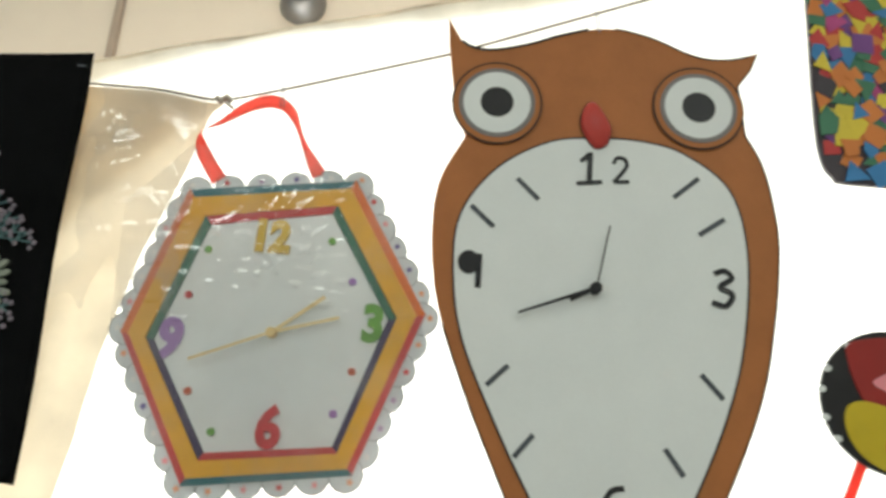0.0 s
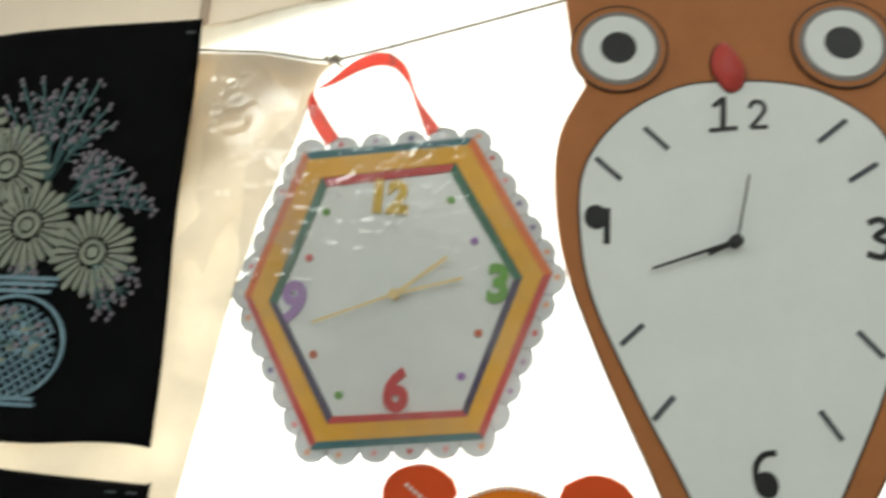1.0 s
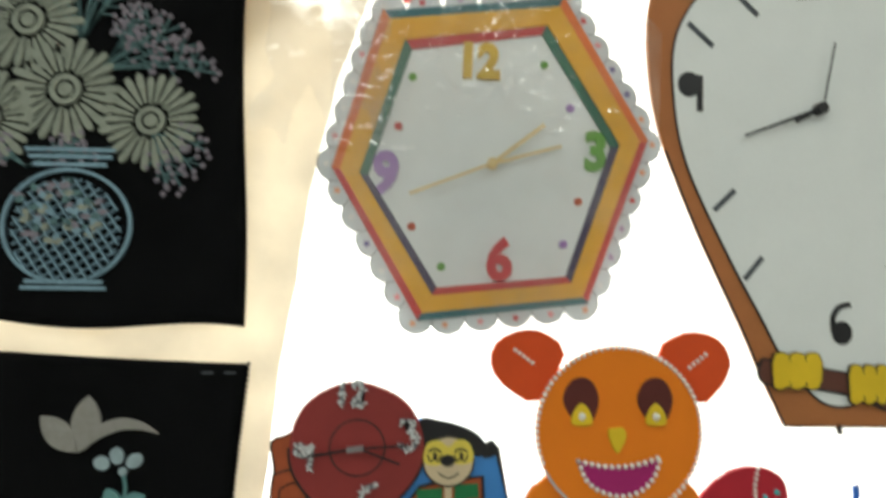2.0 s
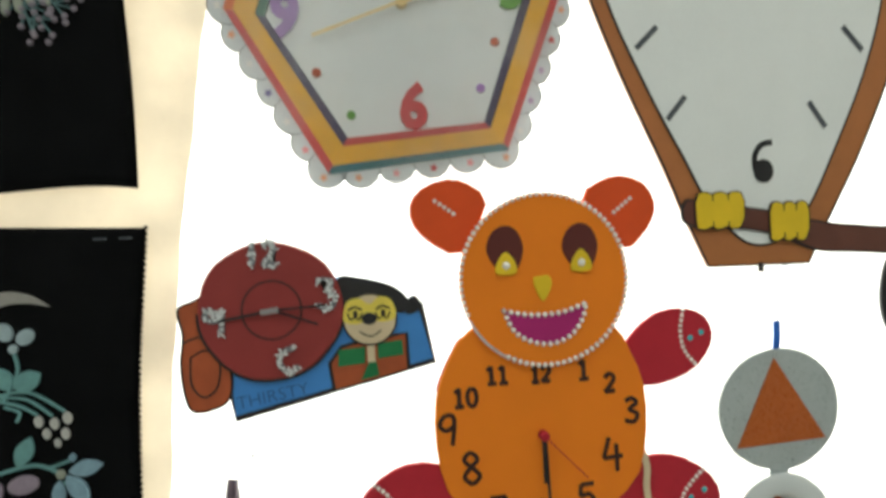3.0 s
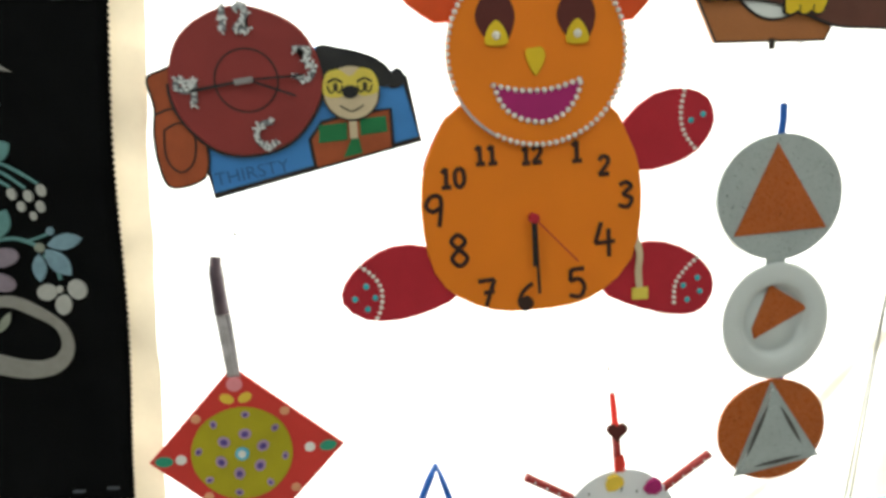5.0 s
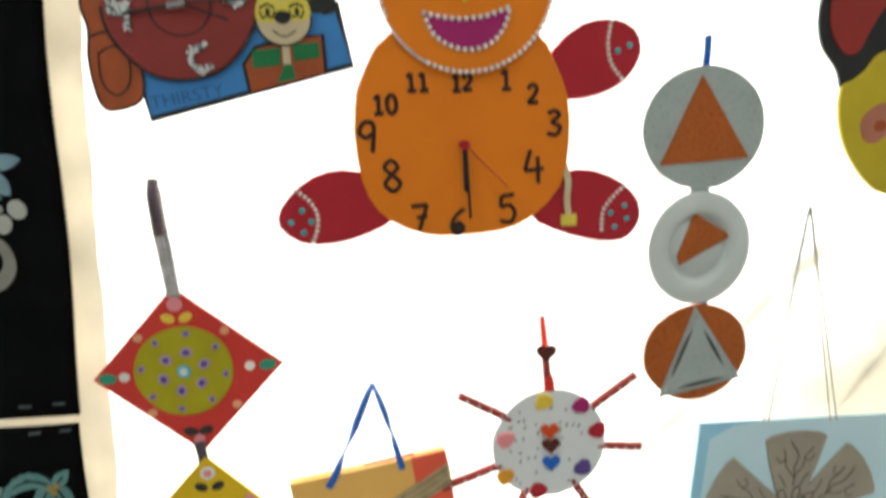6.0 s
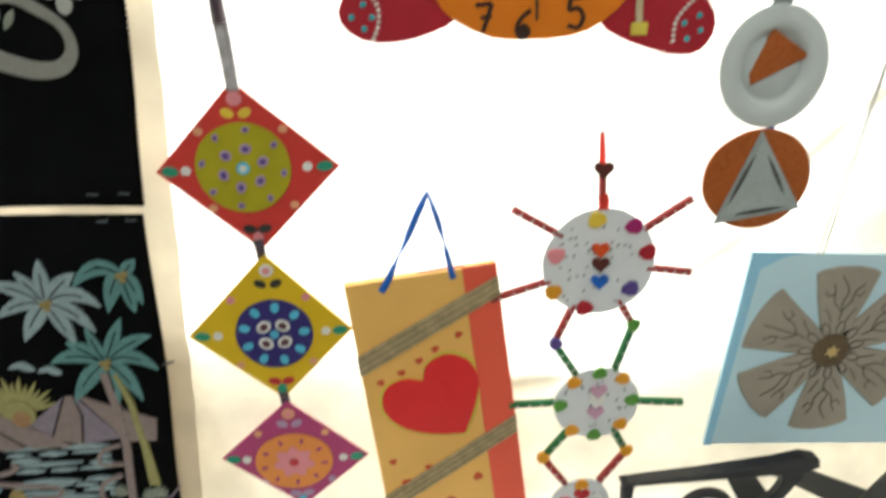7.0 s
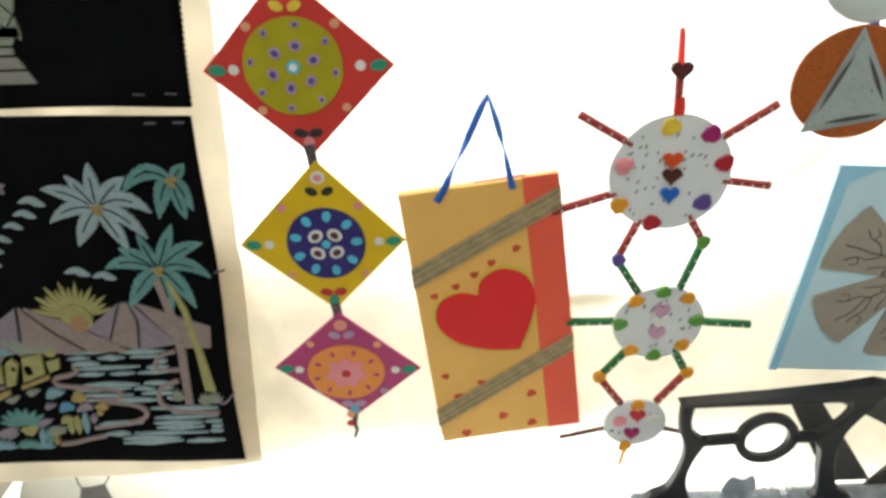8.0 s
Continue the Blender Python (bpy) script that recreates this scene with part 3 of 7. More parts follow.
def swag_top(x):
    pts = ((-0.6, 0.95), (-0.45, 0.942), (-0.17, 0.893), (0.0, 0.868), (0.13, 0.842), (0.24, 0.874), (0.34, 0.98), (0.46, 1.12), (0.62, 1.22), (1.3, 1.3))
    for (a, za), (b, zb) in zip(pts, pts[1:]):
        if x <= b:
            t = (x - a) / (b - a)
            t = t * t * (3 - 2 * t)
            return za + (zb - za) * t + 0.004 * math.sin(x * 31)
    return 1.3


def sheets():
    hung_sheet("backdrop_sheet", lambda z: -1.0, lambda z: 1.4, hem_line, top_line, 0.014, SHEET, "thin white cotton sheet hung in front of a bright window", 90, 80, 0.0035, 3.0)
    hung_sheet("cream_side_sheet", lambda z: -1.0, lining_edge, lambda x: hem_line(x) - 0.002, string_line, 0.0075, LINING,
               "cream cotton cloth hanging along the edge of the white sheet", 60, 120, 0.0035, 8.0)
    hung_sheet("folded_sheet_band", lambda z: -0.50, lambda z: 1.3, lambda x: hem_line(x) + 0.002, swag_top, 0.058, SWAG,
               "folded lower band of cotton cloth behind the white sheet", 80, 20, 0.006, 5.0)
    hung_sheet("folded_top_band", lambda z: -1.0, lambda z: 1.4, lambda x: top_line(x) - 0.030 - 0.012 * math.sin(x * 9), lambda x: top_line(x) - 0.001, 0.026, SWAG,
               "folded upper band of cotton cloth behind the white sheet", 80, 8, 0.003, 6.0)
    # gathers of the cream cloth under the knot, and dim strips shading the sheet's loose folds
    def slanted(x0, z0, x1, z1):
        return lambda x: z0 + (z1 - z0) * (x - x0) / (x1 - x0)

    hung_sheet("gathered_fold", lambda z: -0.60, lambda z: -0.262, slanted(-0.42, 2.027, -0.262, 2.192), lambda x: string_line(x) - 0.001, 0.021, FOLD, "doubled part of the cream cloth gathered at the knot", 30, 12, 0.002, 4.0)
    hung_sheet("gathered_fold", lambda z: -0.60, lambda z: -0.262, slanted(-0.42, 2.186, -0.262, 2.190), lambda x: string_line(x) - 0.001, 0.0255, FOLD, "gathered top edge of the cream cloth", 30, 4, 0.001, 9.0)
    hung_sheet("gathered_fold", lambda z: -0.60, lambda z: -0.277, slanted(-0.42, 2.105, -0.262, 2.186), slanted(-0.42, 2.137, -0.262, 2.198), 0.0275, FOLD, "gathered pleat of the cream cloth", 30, 4, 0.001, 2.0)
    hung_sheet("gathered_fold", lambda z: -0.60, lambda z: -0.325, slanted(-0.42, 1.902, -0.325, 2.027), slanted(-0.42, 1.918, -0.325, 2.036), 0.0275, FOLD, "gathered pleat of the cream cloth", 30, 4, 0.001, 2.5)
    # added strips behind the sheet; their dark cotton draws the shade of diagonal folds
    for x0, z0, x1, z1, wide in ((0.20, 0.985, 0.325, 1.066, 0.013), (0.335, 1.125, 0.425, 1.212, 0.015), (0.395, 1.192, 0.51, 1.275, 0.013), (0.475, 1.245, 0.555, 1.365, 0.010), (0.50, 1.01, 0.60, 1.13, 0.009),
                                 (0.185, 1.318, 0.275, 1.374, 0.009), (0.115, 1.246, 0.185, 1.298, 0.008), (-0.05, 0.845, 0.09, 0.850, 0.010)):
        hung_sheet("fold_shade_strip", lambda z, q=x0: q, lambda z, q=x1: q, lambda x: z0 + (z1 - z0) * (x - x0) / (x1 - x0) - wide * math.sin(math.pi * (x - x0) / (x1 - x0)),
                   lambda x: z0 + (z1 - z0) * (x - x0) / (x1 - x0) + wide * math.sin(math.pi * (x - x0) / (x1 - x0)) + 0.0005, 0.0215, FOLD_SHADE, "dim cotton strip behind the white sheet, shading a diagonal fold", 24, 6, 0.001, 7.0)
    hung_sheet("side_fold", lambda z: -0.50, lambda z: -0.452 + 0.085 * max(0.0, min(1.0, (0.93 - z) / 0.30)) ** 0.7, hem_line, lambda x: 0.945, 0.026, LOOSE, "flared lower fold of the cream cloth", 12, 30, 0.003, 1.5)
    # rolled hem of the sheet along its top
    path = [(x / 20, 0.012, top_line(x / 20) - 0.002 + 0.002 * math.sin(x * 1.7)) for x in range(-20, 29)]
    single("sheet_hem", tube(path, 0.0022, 8), LOOSE, "rolled top hem of the white cotton sheet", "hem", "structure", smooth=True)
    # twine across the top
    path = [(x / 40, 0.0005, string_line(x / 40) + 0.0012) for x in range(-18, 56)]
    single("hanging_string", tube(path, 0.0021, 6), TWINE, "thin grey twine stretched across the cotton sheet", "string", smooth=True)
    k = thing("string_knot", -0.247, -0.002, 2.200, "small knot of grey twine tied on the string", "knot")
    part("knot", tube([(-0.257, -0.003, 2.202), (-0.251, -0.006, 2.196), (-0.243, -0.006, 2.204), (-0.237, -0.003, 2.198)], 0.0046, 8), KNOT_CLOTH, k, smooth=True)
    part("loose_end", tube([(-0.247, -0.004, 2.198), (-0.239, -0.006, 2.192), (-0.233, -0.005, 2.188)], 0.0022, 6), KNOT_CLOTH, k, smooth=True)


def spot_lamp():
    """Chrome spot on the wall above the sheet."""
    lamp = thing("wall_spotlight", -0.278, 0.45, 2.672, "small chrome spotlight fixed to the cream wall", "spotlight")
    bm = bmesh.new()
    profile = ((0.0, 0.0), (0.048, 0.0), (0.051, 0.008), (0.045, 0.02), (0.038, 0.045), (0.024, 0.060), (0.0, 0.065))
    n = 28
    loops = []
    for r, h in profile:
        loops.append([bm.verts.new((-0.278 + r * math.cos(2 * math.pi * i / n), 0.448 - h, 2.672 + r * math.sin(2 * math.pi * i / n))) for i in range(n)])
    for a, b in zip(loops, loops[1:]):
        for i in range(n):
            bm.faces.new((a[i], a[(i + 1) % n], b[(i + 1) % n], b[i]))
    bmesh.ops.remove_doubles(bm, verts=bm.verts, dist=1e-5)
    bmesh.ops.recalc_face_normals(bm, faces=bm.faces)
    part("reflector", bm, WIRE, lamp, "chrome dome", smooth=True)
    part("bracket", block(-0.313, -0.243, 0.425, 0.449, 2.716, 2.741, 0.004), JOINT, lamp)


# ---------------------------------------------------------------- embroidered black cloths
def black_cloth(corners, label, seed, wave=1.0):
    """A black cloth pinned at the wall: corners top left, top right, bottom right, bottom left."""
    tl, tr, br, bl = corners
    cloth = thing("embroidered_cloth", (tl[0] + tr[0]) / 2, 0.0, bl[1], label, "cloth", "black cloths on the sheet")
    bm = bmesh.new()
    nx, nz, th = 40, 44, 0.0012
    rows = []
    for j in range(nz + 1):
        v = j / nz
        row = []
        for i in range(nx + 1):
            u = i / nx
            x = (tl[0] * (1 - u) + tr[0] * u) * (1 - v) + (bl[0] * (1 - u) + br[0] * u) * v
            z = (tl[1] * (1 - u) + tr[1] * u) * (1 - v) + (bl[1] * (1 - u) + br[1] * u) * v
            z += wave * (0.010 * v * math.sin(u * 7.0 + seed) - 0.005 * (1 - v) * math.sin(u * 6.0 + 1.5 * seed)) * (1 - u ** 6)
            x += 0.0022 * math.sin(v * 9 + seed) * u
            y = -0.002 + 0.0015 * noise.noise((x * 7 + seed, z * 3, seed))
            row.append((x, y, z))
        rows.append(row)
    fr = [[bm.verts.new(p) for p in r] for r in rows]
    bk = [[bm.verts.new((p[0], p[1] + th, p[2])) for p in r] for r in rows]
    for j in range(nz):
        for i in range(nx):
            bm.faces.new((fr[j][i], fr[j + 1][i], fr[j + 1][i + 1], fr[j][i + 1]))
            bm.faces.new((bk[j][i], bk[j][i + 1], bk[j + 1][i + 1], bk[j + 1][i]))
    rim = [(0, i) for i in range(nx)] + [(j, nx) for j in range(nz)] + [(nz, i) for i in range(nx, 0, -1)] + [(j, 0) for j in range(nz, 0, -1)]
    for (a, b), (c, d) in zip(rim, rim[1:] + rim[:1]):
        bm.faces.new((fr[a][b], fr[c][d], bk[c][d], bk[a][b]))
    part("cloth", bm, BLACK_CLOTH, cloth, smooth=True)
    return cloth


EMB, EMB_B = -0.0062, -0.002   # front and back of the raised thread


def daisy(cloth, x, z, r, petals, mat, core, turn=0.0):
    d = part("daisy_motif", ring(x, z, 0.30 * r, 0.19 * r, EMB - 0.0006, EMB_B, 24), core, cloth, "stitched daisy")
    part("daisy_eye", board(oval(x, z, 0.14 * r, n=16), EMB - 0.0004, EMB_B, 0.0006), core, d)
    for k in range(petals):
        a = 2 * math.pi * k / petals + radians(turn)
        far = r * (1 + 0.07 * math.sin(k * 2.3))
        half = math.tan(math.pi / petals)
        ring_ = [(0.37, 0.62), (0.56, 0.72), (0.80, 0.76), (0.94, 0.56), (1.0, 0.18)]
        side = [(far * q, far * q * half * w) for q, w in ring_]
        shape = [(x + q * math.sin(a) + w * math.cos(a), z + q * math.cos(a) - w * math.sin(a)) for q, w in side + [(q, -w) for q, w in side[::-1]]]
        part("petal", board(shape, EMB + 0.0002 * (k % 3), EMB_B, 0.0008), mat, d)


def spray(cloth, roots, tips, stem, bead, seed):
    """Fine stitched twigs that end in small round knots."""
    rnd = random.Random(seed)
    bm = bmesh.new()
    dots = []
    for tx, tz in tips:
        rx, rz = roots
        bend = rnd.uniform(-0.010, 0.010)
        path = spline([(rx, rz), ((rx + tx) / 2 + bend, (rz + tz) / 2 + 0.006), (tx, tz)], 6, False)
        slab(bm, band(path, 0.0018), EMB + 0.001, EMB_B)
        dots += [(tx, tz), (tx + rnd.uniform(-0.007, 0.007), tz - 0.007)]
        ahead = math.atan2(tz - rz, tx - rx)
        for k in range(6):
            p = path[4 + k]
            a = ahead + (0.75 if k % 2 else -0.75) + rnd.uniform(-0.3, 0.3)
            long = rnd.uniform(0.010, 0.022)
            q = (p[0] + long * math.cos(a), p[1] + long * math.sin(a))
            slab(bm, bar(*p, *q, 0.0013), EMB + 0.001, EMB_B)
            dots.append(q)
            if k % 2:
                q = (p[0] + 0.7 * long * math.cos(a + 0.6), p[1] + 0.7 * long * math.sin(a + 0.6))
                slab(bm, bar(*p, *q, 0.0012), EMB + 0.0011, EMB_B)
                dots.append(q)
    s = part("twig_motif", bm, stem, cloth, "stitched blue twigs")
    part("bud_stitching", domes(dots, 0.0036, EMB + 0.002, 0.0026, 8), bead, s, "small lilac knots")["kind"] = "stuff"


def vase_cloth():
    c = black_cloth(((-0.9720, 2.2200), (-0.4410, 2.2640), (-0.4230, 1.6910), (-0.9120, 1.7080)), "black velvet cloth embroidered with daisies in a vase", 0.4)
    rnd = random.Random(4)
    T, B = TWIG_THREAD, BUD_THREAD
    spray(c, (-0.619, 2.020), ((-0.705, 2.143), (-0.686, 2.168), (-0.655, 2.172), (-0.634, 2.150), (-0.617, 2.170), (-0.594, 2.168), (-0.571, 2.168), (-0.549, 2.132), (-0.537, 2.105)), T, B, 1)
    spray(c, (-0.596, 1.985), ((-0.560, 2.062), (-0.545, 2.062), (-0.528, 2.054), (-0.506, 2.040), (-0.486, 2.018), (-0.471, 1.997), (-0.462, 1.984), (-0.515, 2.026)), T, B, 2)
    spray(c, (-0.535, 1.910), ((-0.473, 1.892), (-0.486, 1.868), (-0.498, 1.848), (-0.515, 1.848)), T, B, 5)
    spray(c, (-0.719, 1.983), ((-0.825, 2.108), (-0.805, 2.118), (-0.785, 2.112), (-0.765, 2.128), (-0.745, 2.140)), T, B, 6)
    for x, z, r in ((-0.755, 2.082, 0.066), (-0.680, 2.041, 0.060), (-0.775, 1.988, 0.064), (-0.720, 1.925, 0.055), (-0.634, 1.960, 0.060), (-0.537, 1.926, 0.056)):
        daisy(c, x, z, r, 25, CHALK, CHALK, rnd.uniform(0, 30))
    spray(c, (-0.672, 1.869), ((-0.713, 1.885), (-0.704, 1.900), (-0.597, 1.887), (-0.612, 1.900)), T, B, 7)
    x = -0.624
    body = oval(x, 1.803, 0.070, 0.064, 48)
    vase = part("vase_motif", board(band(body + body[:1], 0.004), EMB, EMB_B), BLUE_THREAD, c, "stitched blue vase outline")
    for z, w in ((1.890, 0.050), (1.882, 0.046), (1.873, 0.040), (1.740, 0.042), (1.733, 0.046)):
        part("vase_rim", board(bar(x - w, z, x + w, z, 0.0045), EMB - 0.0004, EMB_B), BLUE_THREAD, vase)
    shapes = {BLUE_THREAD: [], BUD_THREAD: [], TWIG_THREAD: [], CHALK: []}
    for i in range(64):
        t, q = rnd.uniform(0, 6.28), 0.90 * math.sqrt(rnd.random())
        px, pz = x - 0.010 + 0.050 * q * math.cos(t), 1.818 + 0.038 * q * math.sin(t)
        a = rnd.uniform(0, 6.28)
        shapes[list(shapes)[i % 4]].append(leaf(px, pz, px + 0.013 * math.cos(a), pz + 0.010 * math.sin(a), 0.0036, 5))
    # crossed stitches over the lower half of the vase
    for turn in (35, 125):
        c_, s_ = math.cos(radians(turn)), math.sin(radians(turn))
        for k in range(-6, 7):
            off = 0.0098 * k
            reach = math.sqrt(max(0.0, 0.060 ** 2 - off * off))
            a, b = (x - off * s_ - reach * c_, 1.797 + off * c_ - reach * s_), (x - off * s_ + reach * c_, 1.797 + off * c_ + reach * s_)
            if reach > 0.01:
                part("vase_hatch", board(bar(*a, *b, 0.0015), EMB - 0.0014 - 0.0001 * (turn > 90), EMB_B), BLUE_THREAD, vase)
    for m, s in shapes.items():
        for k, one in enumerate(s):
            part("vase_leaf", board(one, EMB - 0.0022 + 0.00008 * (k % 12), EMB_B), m, vase)
    part("pin", board(bar(-0.4580, 2.2420, -0.4460, 2.2420, 0.0018), -0.006, -0.002), SLATE, c)


def basket_cloth():
    c = black_cloth(((-0.92, 1.672), (-0.419, 1.650), (-0.449, 1.121), (-0.92, 1.132)), "black velvet cloth embroidered with blossoms and a basket", 2.1, 0.25)

    # tall pale blossom with a long curved petal
    def motif(name, shapes, mat, label):
        for k, s in enumerate(shapes):
            part(name, board(s, EMB + 0.00012 * k, EMB_B, 0.0006), mat, c, label)

    long_petal = spline([(-0.600, 1.566), (-0.575, 1.584), (-0.552, 1.590), (-0.530, 1.585), (-0.512, 1.573)], 5, False) + spline([(-0.530, 1.577), (-0.552, 1.577), (-0.575, 1.568), (-0.598, 1.552)], 5, False)
    motif("blossom_motif", [long_petal, leaf(-0.592, 1.555, -0.590, 1.615, 0.016), leaf(-0.600, 1.553, -0.640, 1.592, 0.014)], GREY_THREAD, "pale stitched blossom petal")
    motif("bud_motif", [oval(-0.556, 1.549, 0.0075, 0.0095, 18, 20), oval(-0.537, 1.5435, 0.0095, 0.0075, 18, 35), oval(-0.572, 1.541, 0.0090, 0.0075, 18, -20), oval(-0.549, 1.532, 0.0048, 0.0048, 14)], ICE_THREAD, "white stitched blossom petal")
    motif("leaf_motif", [leaf(-0.550, 1.492, -0.524, 1.506, 0.0105), leaf(-0.553, 1.490, -0.566, 1.514, 0.009), leaf(-0.550, 1.412, -0.536, 1.442, 0.009)], TEAL_THREAD, "teal stitched leaf")
    stems = [((-0.548, 1.527), (-0.546, 1.508), (-0.560, 1.480), 0.0030), ((-0.565, 1.486), (-0.535, 1.487), (-0.503, 1.466), 0.0028), ((-0.565, 1.484), (-0.538, 1.480), (-0.515, 1.462), 0.0026), ((-0.565, 1.480), (-0.545, 1.474), (-0.529, 1.464), 0.0026),
             ((-0.560, 1.474), (-0.546, 1.468), (-0.549, 1.458), 0.0030), ((-0.575, 1.405), (-0.535, 1.413), (-0.510, 1.403), 0.0034), ((-0.522, 1.409), (-0.510, 1.412), (-0.499, 1.416), 0.0028), ((-0.507, 1.394), (-0.497, 1.384), (-0.494, 1.368), 0.0032)]
    for k, (p, q, r, w) in enumerate(stems):
        part("stem_motif", board(band(spline([p, q, r], 6, False), w), EMB + 0.0008 + 0.0001 * k, EMB_B), TEAL_THREAD, c, "teal stitched stem")
    motif("drop_motif", [oval(x, z, 0.0042 * s, 0.0060 * s, 14, 12) for x, z, s in ((-0.528, 1.457, 1.0), (-0.513, 1.454, 1.0), (-0.5005, 1.459, 1.05), (-0.521, 1.444, 0.9), (-0.503, 1.443, 1.0), (-0.511, 1.434, 0.75))], WHITE_THREAD, "white stitched drop")
    motif("flower_motif", [leaf(-0.502, 1.404, -0.468, 1.409, 0.0082), leaf(-0.504, 1.400, -0.483, 1.372, 0.0092), leaf(-0.511, 1.396, -0.513, 1.367, 0.0066), oval(-0.4975, 1.418, 0.0036, 0.0042, 12)], BLUE_THREAD, "blue stitched flower petal")
    part("flower_eye", domes([(-0.509, 1.402)], 0.0052, EMB + 0.001, 0.003, 12), CHALK, c, smooth=True)
    motif("petal_motif", [oval(-0.508, 1.356, 0.0095, 0.0085, 20), oval(-0.479, 1.357, 0.0090, 0.0105, 20, 20), oval(-0.494, 1.342, 0.0078, 0.0105, 20, -8), oval(-0.496, 1.358, 0.0030, 0.0040, 12)], WHITE_THREAD, "white stitched petal")
    motif("lilac_motif", [oval(-0.545, 1.394, 0.0150, 0.0095, 20, 8), oval(-0.550, 1.369, 0.0140, 0.0090, 20, -22), oval(-0.575, 1.387, 0.0130, 0.0100, 20, 60), oval(-0.580, 1.362, 0.0120, 0.0090, 20, 30)], LILAC_THREAD, "lilac stitched petal")
    outer = spline([(-0.60, 1.290), (-0.570, 1.276), (-0.535, 1.267), (-0.505, 1.272), (-0.490, 1.292), (-0.493, 1.318), (-0.515, 1.340), (-0.545, 1.355), (-0.585, 1.350)], 6, False)
    inner = spline([(-0.60, 1.312), (-0.570, 1.298), (-0.535, 1.286), (-0.512, 1.287), (-0.501, 1.300), (-0.505, 1.318), (-0.524, 1.332), (-0.550, 1.344), (-0.585, 1.338)], 6, False)
    part("basket_handle_motif", board(outer + inner[::-1], EMB, EMB_B, 0.0006), GREY_THREAD, c, "off-white stitched basket handle")
    part("lace_motif", boards([leaf(-0.60 + 0.014 * k, 1.318, -0.588 + 0.014 * k, 1.338, 0.004) for k in range(4)], EMB, EMB_B), CHALK, c)
    # lattice basket on a stepped foot
    mid = -0.695
    for j in range(8):
        z = 1.305 - 0.0135 * j
        half = 0.092 - 0.0115 * (1.305 - z) / 0.108
        for i in range(-5, 6):
            x = mid + 0.0230 * (i + 0.5 * (j % 2))
            pts = [(min(max(x + dx, mid - half), mid + half), z + dz) for dx, dz in ((0.0, 0.0118), (-0.0100, 0.0), (0.0, -0.0118), (0.0100, 0.0))]
            if abs(x - mid) < half + 0.004:
                part("basket_motif", board(pts, EMB, EMB_B), CHALK, c, "pale green stitched lattice")
    part("basket_skirt_motif", board([(mid - 0.082, 1.212)] + [(mid - 0.082 + 0.0117 * k, 1.202 + 0.005 * (k % 2)) for k in range(15)] + [(mid + 0.082, 1.212), (mid + 0.070, 1.194), (mid - 0.070, 1.194)], EMB, EMB_B), CHALK, c)
    for pts in ([(mid - 0.069, 1.191), (mid - 0.069, 1.184), (mid + 0.069, 1.184), (mid + 0.069, 1.191)], [(mid - 0.070, 1.181), (mid - 0.077, 1.169), (mid + 0.077, 1.169), (mid + 0.070, 1.181)], [(mid - 0.078, 1.166), (mid - 0.084, 1.153), (mid + 0.084, 1.153), (mid + 0.078, 1.166)]):
        part("basket_foot_motif", board(pts, EMB, EMB_B, 0.0006), GREY_THREAD, c, "grey stitched basket foot")
    edge = []
    for k in range(84):
        v = k / 83
        edge.append(oval(-0.419 - 0.030 * v + 0.0022 * math.sin(v * 9 + 2.1), 1.650 - 0.524 * v, 0.0022, 0.0026, 8))
    part("pinked_edge", boards(edge, -0.0030, -0.0016), BLACK_CLOTH, c, "zigzag cut edge")["kind"] = "stuff"
    for x in (-0.462, -0.437):
        part("pin", board(bar(x - 0.006, 1.640, x + 0.006, 1.640, 0.0018), -0.006, -0.002), SLATE, c)
    for x in (-0.505, -0.470):
        part("pin", board(bar(x - 0.006, 1.138, x + 0.006, 1.137, 0.0018), -0.006, -0.002), SLATE, c)


def frond_shape(core, tip, lift, wide, n=16):
    """A broad drooping palm leaf from the crown to its tip, with a ragged edge."""
    mx, mz = (core[0] + tip[0]) / 2, (core[1] + tip[1]) / 2 + lift
    left, right, middle = [], [], []
    for i in range(n + 1):
        t = 0.06 + 0.94 * i / n
        x = (1 - t) ** 2 * core[0] + 2 * t * (1 - t) * mx + t * t * tip[0]
        z = (1 - t) ** 2 * core[1] + 2 * t * (1 - t) * mz + t * t * tip[1]
        dx, dz = (1 - t) * (mx - core[0]) + t * (tip[0] - mx), (1 - t) * (mz - core[1]) + t * (tip[1] - mz)
        q = math.hypot(dx, dz) or 1.0
        w = wide * max(0.04, math.sin(math.pi * min(0.995, t ** 0.85))) ** 0.75 * (1.0 if i < 5 else 1 + 0.09 * (-1) ** i)
        left.append((x - dz / q * w, z + dx / q * w))
        right.append((x + dz / q * w * 0.9, z - dx / q * w * 0.9))
        middle.append((x, z))
    return left + right[::-1], middle


def palm(cloth, core, mat, tips):
    """A stitched palm crown: each tip is (x, z, lift of the rib, half width)."""
    p = part("palm_motif", boards([oval(core[0] + dx, core[1] + dz, 0.0042, 0.0036, 10) for dx, dz in ((-0.003, 0.0), (0.004, 0.002), (0.001, -0.006))], EMB - 0.0012, EMB_B), STRAW_THREAD, cloth, "stitched palm crown")
    for k, (x, z, lift, wide) in enumerate(tips):
        shape, rib = frond_shape(core, (x, z), 1.35 * lift, 1.12 * wide)
        f = part("frond", board(shape, EMB + 0.0003 * (k % 3), EMB_B, 0.0005), mat, p)
        part("rib_line", board(band(rib[1:12], 0.0016), EMB - 0.0005, EMB), BLACK_CLOTH, f)


